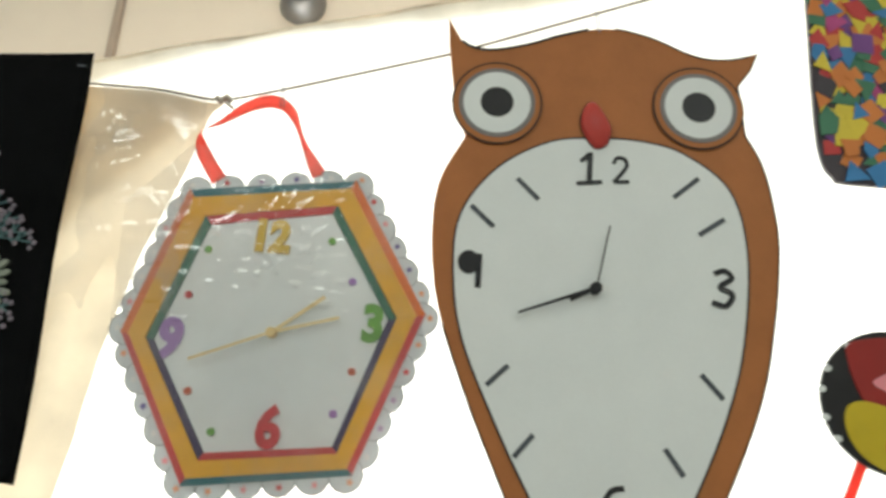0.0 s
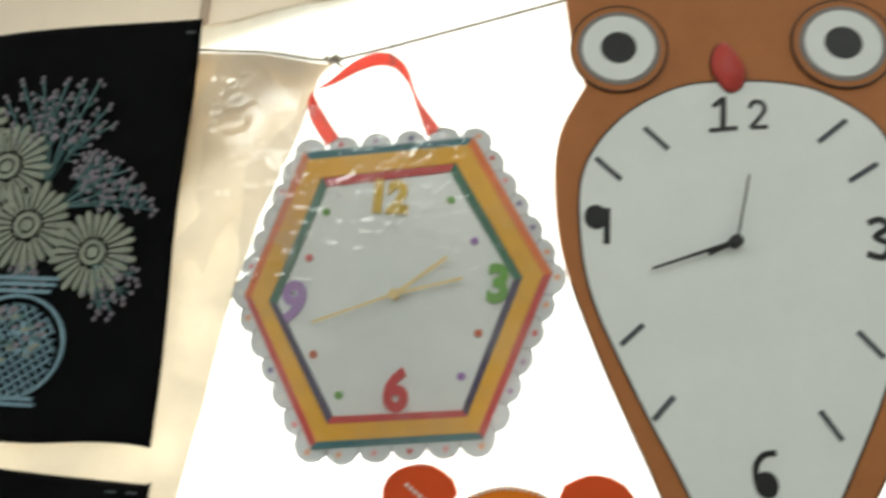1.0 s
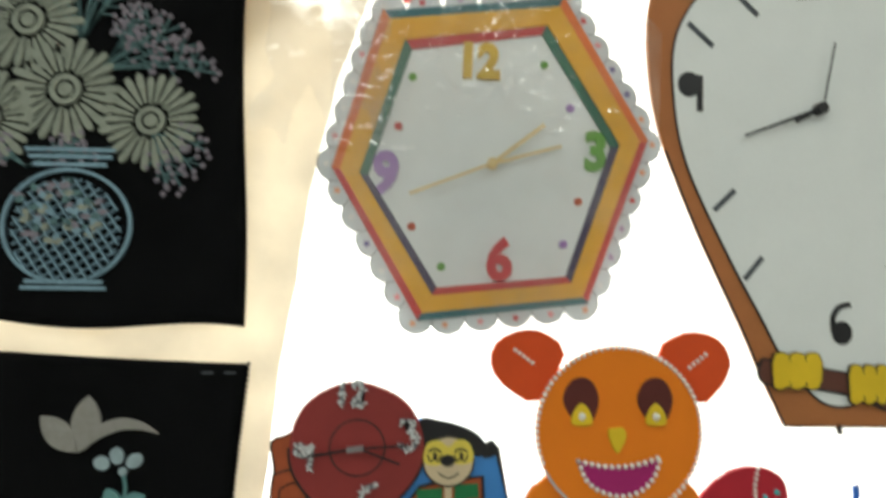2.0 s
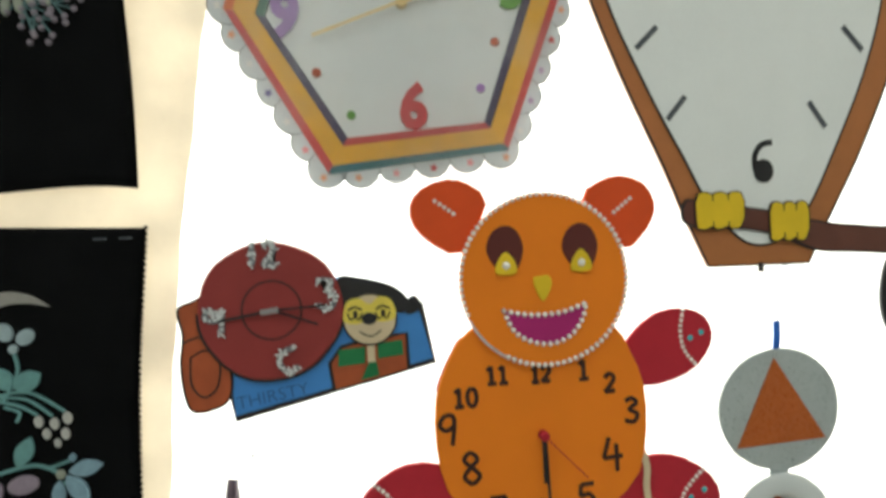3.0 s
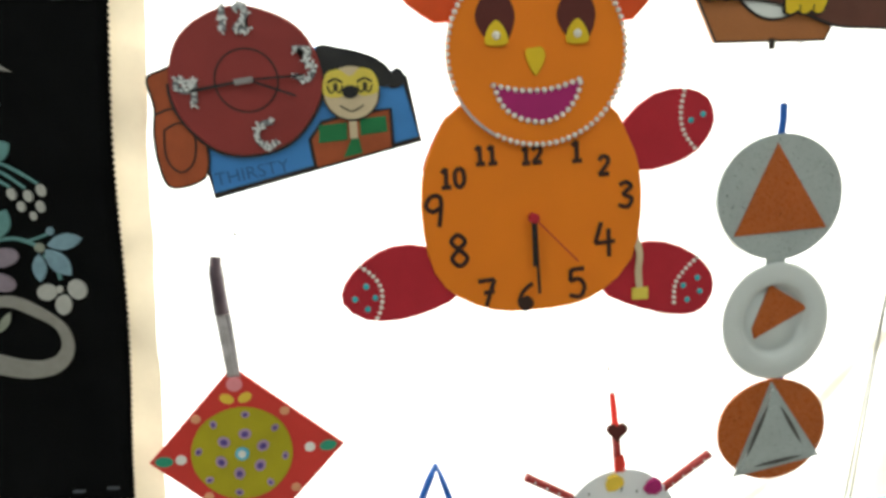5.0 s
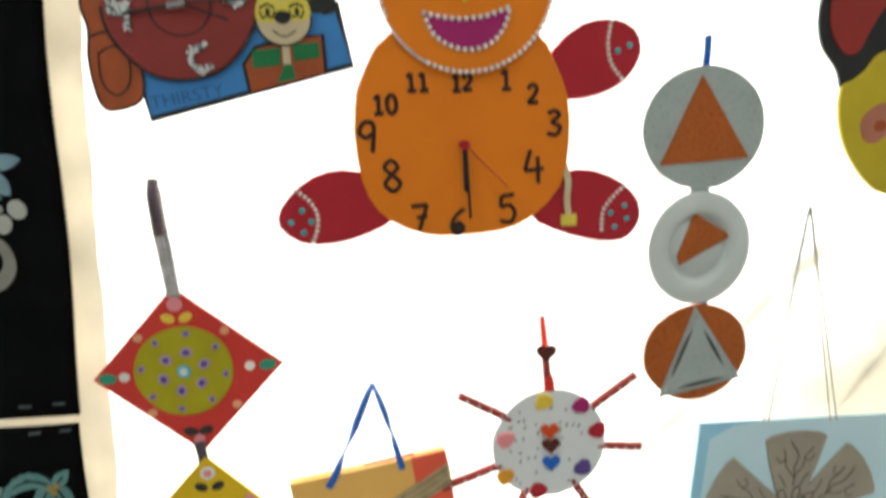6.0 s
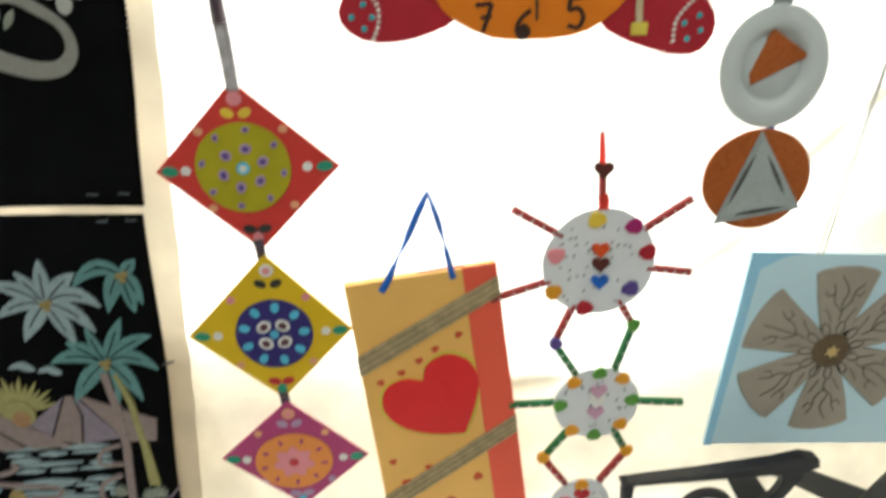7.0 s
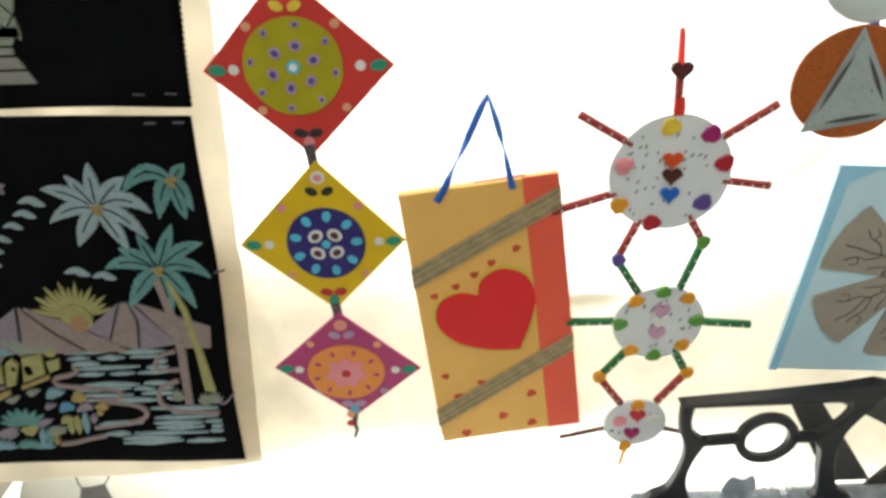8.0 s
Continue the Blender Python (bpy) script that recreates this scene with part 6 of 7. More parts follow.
    for pts in ([(-0.226, 1.493), (-0.225, 1.511), (-0.196, 1.513), (-0.197, 1.495)], [(-0.183, 1.499), (-0.183, 1.516), (-0.156, 1.518), (-0.155, 1.502)], [(-0.202, 1.477), (-0.193, 1.496), (-0.185, 1.497), (-0.182, 1.481)]):
        part("scarf", board(pts, -0.0036, -0.002, 0.0004), CARD_GREEN, o, "green scarf")
    part("neck", board(bar(-0.190, 1.517, -0.190, 1.496, 0.008), -0.0040, -0.002), FACE_CREAM, o)
    part("lettering", letters("THIRSTY", -0.296, 1.4665, -0.0017, 0.019, 0.0006, 9, weight=-0.0003, narrow=1.05), POT_INK, o, "faint hand-drawn lettering")
    part("hook", tube([(-0.296, -0.004, 1.628), (-0.296, -0.003, 1.645), (-0.2965, 0.003, 1.653)], 0.0008, 6), WIRE, o)


# ---------------------------------------------------------------- three hanging discs
def disc_chain():
    o = thing("disc_hanging", 0.286, 0.0, 1.063, "hanging chain of three round discs with orange and grey triangles", "wall hanging")
    d = part("glitter_disc", board(oval(0.288, 1.409, 0.0770, 0.0725, 60, wobble=0.004), -0.003, 0.0, 0.0008), GREY_GLITTER, o, "grey glitter disc")
    part("triangle", board([(0.282, 1.4705), (0.232, 1.367), (0.3455, 1.3715)], -0.0045, -0.003, 0.0005), ORANGE_GLITTER, d, "orange glitter triangle")
    part("strap", ribbon([(0.2865, -0.001, 1.476, 0), (0.2865, -0.004, 1.495, 0), (0.2875, -0.003, 1.514, 0)], 0.0085, 0.002), PEG_BLUE, o, "blue ribbon tab")
    part("hook", tube([(0.288, -0.003, 1.512), (0.291, -0.003, 1.535), (0.2935, -0.002, 1.551), (0.291, 0.0, 1.5545), (0.289, 0.004, 1.549)], 0.0009, 6), WIRE, o)
    part("link", board(bar(0.274, 1.3345, 0.298, 1.3345, 0.012), -0.0012, 0.001), GREY_GLITTER, o)
    # paper plate with a sunken middle
    bm = bmesh.new()
    n = 56
    loops = []
    for r, y in ((0.0, 0.0030), (0.47, 0.0030), (0.50, 0.0058), (0.57, 0.0058), (0.62, -0.0010), (0.67, -0.0045), (0.80, -0.0040), (0.97, -0.0030), (1.0, -0.0015), (0.985, 0.0), (0.68, -0.001), (0.60, 0.0078), (0.0, 0.0078)):
        loops.append([bm.verts.new((0.286 + 0.0668 * r * math.cos(2 * math.pi * i / n), y - 0.003, 1.2635 + 0.0705 * r * math.sin(2 * math.pi * i / n))) for i in range(n)])
    for a, b in zip(loops, loops[1:]):
        for i in range(n):
            bm.faces.new((a[i], a[(i + 1) % n], b[(i + 1) % n], b[i]))
    bmesh.ops.remove_doubles(bm, verts=bm.verts, dist=1e-5)
    bmesh.ops.recalc_face_normals(bm, faces=bm.faces)
    p = part("plate", bm, PLATE_WHITE, o, "white foam plate with a sunken middle", smooth=True)
    part("triangle", board([(0.280, 1.3075), (0.3295, 1.276), (0.262, 1.2430), (0.2590, 1.2550)], -0.0022, 0.0002, 0.0005), ORANGE_GLITTER, p, "orange glitter triangle")
    part("link", board(bar(0.292, 1.196, 0.300, 1.189, 0.008), -0.0012, 0.001), PEG_BLUE, o)
    d = part("orange_disc", board(oval(0.2885, 1.1275, 0.0695, 0.0640, 56, wobble=0.008), -0.003, 0.0, 0.0008), ORANGE_GLITTER, o, "orange glitter disc")
    part("triangle", board([(0.2845, 1.189), (0.2385, 1.0715), (0.350, 1.089)], -0.0050, -0.003, 0.0004), GREY_GLITTER, d, "grey glitter triangle")
    fold = part("triangle", board([(0.285, 1.182), (0.246, 1.081), (0.338, 1.093)], -0.0085, -0.0055, 0.0004), GREY_GLITTER, d, "upper grey triangle with lifted edges")
    for a, b in (((0.279, 1.162), (0.253, 1.098)), ((0.294, 1.160), (0.324, 1.108)), ((0.262, 1.0848), (0.326, 1.0935))):
        part("fold_line", board(leaf(*a, *b, 0.0024, 8), -0.0089, -0.0083), CHARCOAL, fold)


# ---------------------------------------------------------------- diamond pendant chain
def dot(parent, x, z, rx, rz, mat, y, turn=0.0, centre=None, high=0.0012):
    s = part("sticker", board(oval(x, z, rx, rz, 18, turn), y - high, y + 0.0005, 0.0004), mat, parent)
    if centre is not None:
        part("sticker_eye", board(oval(x, z, 0.58 * rx, 0.58 * rz, 12, turn), y - high - 0.0006, y - high + 0.0003), centre, s)


def diamond_chain():
    o = thing("diamond_hanging", -0.322, 0.0, 0.651, "hanging chain of red, yellow and magenta diamonds with stickers", "wall hanging")
    # ribbon loop at the top
    for dx in (-0.0050, 0.0, 0.0050):
        part("strap", ribbon(spline([(-0.334 + 0.8 * dx, -0.003, 1.250, 0), (-0.337 + dx, -0.005, 1.30, 8 + 900 * dx), (-0.340 + dx, -0.005, 1.335, -6), (-0.341 + 0.7 * dx, -0.003, 1.372, 0)], 6, False), 0.0058, 0.0010), STRAP, o, "silver ribbon strand", smooth=True)
    part("strap_knot", tube([(-0.3385, -0.008, 1.322), (-0.3400, -0.0095, 1.345), (-0.3415, -0.009, 1.366), (-0.3400, -0.006, 1.382)], 0.0078, 9, taper=0.72), STRAP_DARK, o, "dark purple ribbon knot", smooth=True)
    specs = (((-0.3350, 1.2615), (-0.2225, 1.1625), (-0.3225, 1.0610), (-0.4310, 1.1605), DIA_RED, (-0.3325, 1.1630, 0.0540, 0.0530), OLIVE, -0.003),
             ((-0.3205, 1.0570), (-0.2205, 0.9501), (-0.3150, 0.8540), (-0.4235, 0.9496), DIA_YELLOW, (-0.3179, 0.9488, 0.048, 0.0480), NAVY, -0.006),
             ((-0.3122, 0.8491), (-0.2095, 0.7562), (-0.3020, 0.6782), (-0.4051, 0.7642), DIA_PINK, (-0.3101, 0.7540, 0.052, 0.0445), PEACH, -0.008))
    for k, (t, r, b, l, mat, (cx, cz, rx, rz), felt, y) in enumerate(specs):
        d = part("diamond", board([t, l, b, r], y, y + 0.003, 0.0008), mat, o, ("red", "yellow", "magenta")[k] + " card diamond")
        part("felt_circle", board(oval(cx, cz, rx, rz, 44, wobble=0.006), y - 0.002, y + 0.001, 0.0006), felt, d, ("olive", "navy", "orange")[k] + " felt circle")
        yy = y - 0.002
        if k == 0:
            dot(d, cx, cz, 0.0075, 0.0075, S_AQUA, yy, 0, S_WHITE)
            for i in range(6):
                a = 2 * math.pi * i / 6 + 0.2
                dot(d, cx + 0.024 * math.sin(a), cz + 0.023 * math.cos(a), 0.0068, 0.0058, S_MAUVE, yy, 30 * i, S_VIOLET)
            for i in range(8):
                a = 2 * math.pi * i / 8 + 0.15
                dot(d, cx + 0.046 * math.sin(a), cz + 0.045 * math.cos(a), 0.0045, 0.0035, S_MAUVE, yy, 40 * i, S_VIOLET)
        elif k == 1:
            dot(d, cx, cz, 0.0055, 0.0055, S_AQUA, yy)
            for i in range(4):
                a = 2 * math.pi * i / 4 + 0.75
                dot(d, cx + 0.0165 * math.sin(a), cz + 0.0165 * math.cos(a), 0.0095, 0.0078, S_WHITE, yy, 35 if i % 2 else -35, CORE_DARK)
            for i in range(9):
                a = 2 * math.pi * i / 9 + 0.1
                dot(d, cx + 0.0375 * math.sin(a), cz + 0.0375 * math.cos(a), 0.0070, 0.0052, S_AQUA, yy, 90 - math.degrees(a))
        else:
            for i in range(7):
                a = 2 * math.pi * i / 7
                part("sticker", board(leaf(cx, cz, cx + 0.029 * math.sin(a), cz + 0.026 * math.cos(a), 0.0085, 6), yy - 0.0016 + 0.00015 * i, yy + 0.0005), S_PINK, d, "pink petal sticker")
            dot(d, cx, cz, 0.006, 0.006, S_RED, yy - 0.0014)
            for i in range(9):
                a = 2 * math.pi * i / 9 + 0.3
                dot(d, cx + 0.041 * math.sin(a), cz + 0.034 * math.cos(a), 0.0044, 0.0024, DIA_PINK, yy, 90 - math.degrees(a))
        # corner stickers
        for f, m, rx_, rz_ in ((0.16, S_GREEN, 0.0095, 0.0060), (0.34, S_WHITE, 0.0058, 0.0055)):
            for side, tw in ((l, -5), (r, 8)):
                q = between(side, (cx, cz), f)
                dot(d, q[0], q[1], rx_, rz_, m, y, tw)
        q = between(t, (cx, cz), 0.20)
        dot(d, q[0], q[1], 0.0085, 0.0080, (S_PINK, S_WHITE, S_PEACH)[k], y, 0, S_PINK)
        q = between(t, (cx, cz), 0.36)
        for s in (-1, 1):
            dot(d, q[0] + s * 0.0095, q[1], 0.0078, 0.0052, (S_YELLOW, S_BLACK, S_MAUVE)[k], y, 25 * s)
        q = between(b, (cx, cz), 0.22)
        for s in (-1, 1):
            dot(d, q[0] + s * 0.0085, q[1] + 0.005, 0.0082, 0.0052, (S_BLACK, S_RED, S_MAUVE)[k], y, 12 * s)
        dot(d, q[0], q[1] - 0.006, 0.0062, 0.0068, (S_PINK, S_GREEN, S_AQUA)[k], y)
        for a, c in ((t, l), (t, r), (b, l), (b, r)):
            q = between(between(a, c, 0.5), (cx, cz), 0.10)
            dot(d, q[0], q[1], 0.0052, 0.0048, (S_PEACH, S_PEACH, S_MAUVE)[k] if a == b else (S_PEACH, S_PINK, S_PEACH)[k], y)
    for x, z, m in ((-0.3236, 1.0593, STRAP_DARK), (-0.3143, 0.8521, STRAP_DARK)):
        part("link", ribbon([(x - 0.002, -0.006, z + 0.016, 0), (x, -0.005, z, 0), (x + 0.001, -0.005, z - 0.013, 0)], 0.012, 0.0015), m, o, "dark ribbon link")
    part("tassel", tube([(-0.3040, -0.008, 0.6792), (-0.3060, -0.009, 0.6647), (-0.3029, -0.009, 0.6534), (-0.3079, -0.008, 0.6378)], 0.0042, 7, taper=0.5), STRAP_DARK, o, "short dark ribbon end", smooth=True)
    dot(o, -0.309, 0.684, 0.006, 0.006, S_PEACH, -0.012)
    dot(o, -0.311, 0.668, 0.005, 0.005, S_RED, -0.012)


# ---------------------------------------------------------------- gift bag
def gift_bag():
    o = thing("gift_bag", -0.11, 0.0, 0.642, "apricot paper gift bag with red heart and jute bands", "gift bag")
    tl, tr, br, bl = (-0.2275, 1.0115), (-0.0385, 1.0340), (0.0125, 0.6560), (-0.1815, 0.6265)

    def at(u, v):
        return between(between(tl, tr, u), between(bl, br, u), v)

    part("body", board([at(0, 0), at(0, 1), at(1, 1), at(1, 0)], -0.012, 0.002, 0.001), BAG_ORANGE, o, "apricot card front")
    part("side_band", board([at(0.775, -0.004), at(0.775, 1), at(1.003, 1.001), at(1.003, -0.004)], -0.0132, -0.0115, 0.0004), BAG_RED, o, "coral red side band")
    part("top_edge", board([at(0.26, 0.002), at(0.26, 0.004), at(0.80, 0.004), at(0.80, -0.003)], -0.006, 0.001), BAG_RED, o, "red inner edge")
    for u0, v0, u1, v1 in ((0.0, 0.295, 1.0, 0.075), (0.0, 0.88, 1.0, 0.625)):
        p = [at(u0 - 0.005, v0 - 0.036), at(u0 - 0.005, v0 + 0.036), at(u1 + 0.005, v1 + 0.036), at(u1 + 0.005, v1 - 0.036)]
        r = part("jute_band", board(p, -0.0152, -0.012, 0.0006), JUTE, o, "brown jute ribbon band")
        for k in range(9):
            a, b = at(u0, v0 - 0.033 + 0.0082 * k), at(u1, v1 - 0.033 + 0.0082 * k + 0.003 * math.sin(k * 2.2))
            part("strand", board(bar(*a, *b, 0.0012 + 0.0007 * (k % 3)), -0.0160 - 0.0004 * (k % 2), -0.0145, 0.0004), (JUTE, JUTE_DARK, JUTE)[k % 3], r)
    lobe = spline([(-0.1325, 0.872), (-0.1275, 0.895), (-0.1025, 0.910), (-0.0725, 0.899), (-0.0595, 0.870), (-0.0635, 0.832), (-0.0765, 0.788)], 7, False)
    left = spline([(-0.0765, 0.788), (-0.1185, 0.789), (-0.1615, 0.803), (-0.1855, 0.832), (-0.1815, 0.862), (-0.1575, 0.876), (-0.1325, 0.872)], 7, False)
    shape = lobe + left[1:-1]
    part("heart_border", board([(-0.1225 + 1.08 * (x + 0.1225), 0.848 + 1.08 * (z - 0.848)) for x, z in shape], -0.0128, -0.011), FACE_YELLOW, o, "yellow heart border")
    part("heart", board(shape, -0.0165, -0.012, 0.0010), HEART_RED, o, "large red paper heart")
    for u, v in ((0.12, 0.37), (0.27, 0.345), (0.40, 0.31), (0.52, 0.275), (0.69, 0.235), (0.10, 0.70), (0.17, 0.80), (0.34, 0.75), (0.46, 0.915), (0.68, 0.83), (0.66, 0.965), (0.18, 0.97)):
        x, z = at(u, v)
        part("small_dot", board(oval(x, z, 0.0052 if v < 0.78 else 0.0068, 0.0042 if v < 0.78 else 0.0058, 16, 50 * u, wobble=0.14), -0.0130, -0.0115), DOT_RED, o)
    path = spline([(-0.182, -0.014, 1.003, 0), (-0.172, -0.013, 1.020, 5), (-0.160, -0.010, 1.046, 84), (-0.150, -0.009, 1.066, 60), (-0.140, -0.008, 1.088, 8), (-0.131, -0.006, 1.108, 25), (-0.1215, -0.004, 1.127, 75)], 6, False)
    part("handle", ribbon(path, 0.0088), PEG_BLUE, o, "blue satin ribbon handle", smooth=True)
    path = spline([(-0.1215, -0.004, 1.127, 75), (-0.115, -0.006, 1.108, 40), (-0.109, -0.007, 1.088, 12), (-0.103, -0.009, 1.066, 70), (-0.098, -0.011, 1.044, 20), (-0.092, -0.014, 1.017, 0)], 6, False)
    part("handle", ribbon(path, 0.0078), PEG_BLUE, o, "blue satin ribbon handle", smooth=True)


# ---------------------------------------------------------------- spotted disc hanging
def straw(parent, a, b, mat, y=-0.010):
    long = math.hypot(b[0] - a[0], b[1] - a[1])
    a, b = between(a, b, -0.007 / long), between(a, b, 1 + 0.006 / long)
    s = part("straw", tube([(a[0], y, a[1]), between((a[0], y, a[1]), (b[0], y, b[1]), 0.5), (b[0], y, b[1])], 0.0054, 10), mat, parent, smooth=True)
    part("straw_dots", domes([between(a, b, t) for t in (0.18, 0.40, 0.62, 0.85)], 0.0015, y - 0.0050, 0.0008, 6), S_WHITE, s)


def spotted_discs():
    o = thing("spotted_disc_hanging", 0.085, 0.0, 0.586, "hanging chain of white spotted discs with straw spokes and felt hearts", "wall hanging")
    R, G = STRAW_RED, STRAW_GREEN
    for a, b, m in (((0.0376, 1.0699), (-0.0134, 1.1000), R), ((0.1530, 1.0749), (0.2000, 1.1058), R), ((0.1621, 1.0179), (0.2079, 1.0111), R), ((0.0244, 1.0046), (-0.0382, 0.9857), R),
                    ((0.0614, 0.9661), (0.0428, 0.9209), R), ((0.0420, 0.9148), (0.0696, 0.8729), G), ((0.1253, 0.9707), (0.1431, 0.9421), R), ((0.1452, 0.9360), (0.1276, 0.8764), G),
                    ((0.0488, 0.8244), (-0.0103, 0.8250), G), ((0.1588, 0.8200), (0.2213, 0.8133), G), ((0.0685, 0.7784), (0.0370, 0.7374), G), ((0.0340, 0.7330), (0.0649, 0.6913), R),
                    ((0.1328, 0.7735), (0.1512, 0.7403), G), ((0.1534, 0.7360), (0.1220, 0.6917), R)):
        straw(o, a, b, m)
    for a, b in (((0.0498, 0.6407), (-0.0144, 0.6268)), ((0.1337, 0.6381), (0.1697, 0.6258))):
        part("straw", tube([(a[0], -0.010, a[1]), (b[0], -0.010, b[1])], 0.0034, 8), BRANCH, o)
    part("straw", tube([(0.0918, -0.009, 1.1029), (0.0903, -0.009, 1.1313), (0.0890, -0.009, 1.1495)], 0.0052, 8), STRAW_RED, o)
    part("tip", tube([(0.0890, -0.009, 1.1495), (0.0872, -0.008, 1.1760), (0.0860, -0.007, 1.1930)], 0.0046, 8, taper=0.75), SATIN_RED, o, "red ribbon tip")
    part("hook", tube([(0.0842, -0.007, 1.1900), (0.0846, -0.007, 1.2000), (0.0858, -0.007, 1.2035), (0.0870, -0.007, 1.2000), (0.0876, -0.007, 1.1900)], 0.0007, 6), WIRE, o)
    part("ribbon_end", board([(0.0855, 1.1000), (0.0862, 1.1180), (0.0965, 1.1215), (0.0992, 1.1090), (0.0985, 1.1000)], -0.0150, -0.0138), SATIN_RED, o, "short red ribbon end")
    part("felt_heart", board(heart(0.0890, 1.1500, 0.0128), -0.0165, -0.0125, 0.0008), MAROON, o, "dark brown felt heart")
    rnd = random.Random(7)
    discs = ((0.0924, 1.0301, 0.0725, 0.0715), (0.1043, 0.8212, 0.0595, 0.0555), (0.0920, 0.6521, 0.0440, 0.0415))
    for k, (x, z, rx, rz) in enumerate(discs):
        d = part("disc", board(oval(x, z, rx, rz, 44, wobble=0.01), -0.0145, -0.0115, 0.0007), SPOT_WHITE, o, "white speckled card disc")
        bm = bmesh.new()
        for i in range((38, 28, 9)[k]):
            a, q, lean, long = rnd.uniform(0, 6.28), math.sqrt(rnd.random()) * 0.88, rnd.uniform(0.7, 1.5), rnd.uniform(0.0014, 0.0030)
            sx, sz = x + rx * q * math.cos(a), z + rz * q * math.sin(a)
            slab(bm, bar(sx - long * math.cos(lean), sz - long * math.sin(lean), sx + long * math.cos(lean), sz + long * math.sin(lean), 0.0016), -0.0149, -0.0140)
        part("speckle", bm, SLATE, d)["kind"] = "stuff"
    y0, y1 = -0.0185, -0.0143
    for x, z, m in ((0.0849, 1.0876, S_YELLOW), (0.1327, 1.0778, MAGENTA), (0.1535, 1.0423, LIMB_RED), (0.1351, 0.9932, S_VIOLET), (0.0766, 0.9682, LIMB_RED), (0.0347, 0.9924, S_ORANGE), (0.0360, 1.0424, S_PINK)):
        part("felt_patch", board(oval(x, z, 0.0112, 0.0098, 20, 25, wobble=0.09), y0, y1, 0.0012), m, o, "felt flower patch")
    for x, z, m in ((0.0921, 1.0480, EAR_ORANGE), (0.0934, 1.0286, MAROON), (0.0938, 1.0051, PEG_BLUE), (0.1047, 0.8423, PINK_FELT), (0.1031, 0.8269, S_WHITE), (0.1027, 0.8083, PINK_FELT), (0.0931, 0.6678, S_RED), (0.0877, 0.6357, MAGENTA)):
        part("felt_heart", board(heart(x, z, 0.0115), y0, y1, 0.0008), m, o, "small felt heart")
    for x, z, m in ((0.1044, 0.8701, S_LEAF), (0.1372, 0.8600, S_ORANGE), (0.1526, 0.8252, S_LEAF), (0.1395, 0.7864, S_ORANGE), (0.1033, 0.7711, S_LEAF), (0.0714, 0.7806, S_ORANGE), (0.0529, 0.8224, S_LEAF), (0.0702, 0.8575, S_ORANGE),
                    (0.0915, 0.6861, S_ORANGE), (0.0688, 0.6579, S_PINK), (0.1169, 0.6582, S_WHITE), (0.0799, 0.6118, S_ORANGE)):
        part("felt_patch", board(oval(x, z, 0.0098, 0.0082, 18, 20, wobble=0.09), y0, y1, 0.0010), m, o, "felt flower patch")
    for x, z, m in ((0.0423, 0.9178, S_VIOLET), (0.1451, 0.9391, S_LEAF), (0.0335, 0.7362, S_ORANGE), (0.1532, 0.7393, S_ORANGE)):
        part("felt_knob", board(oval(x, z, 0.0092, n=16, wobble=0.08), -0.017, -0.012, 0.0016), m, o, "felt knob on a straw joint")
    part("tassel", tube([(0.0880, -0.012, 0.6139), (0.0812, -0.011, 0.5931), (0.0784, -0.010, 0.5702)], 0.0030, 7), S_ORANGE, o)


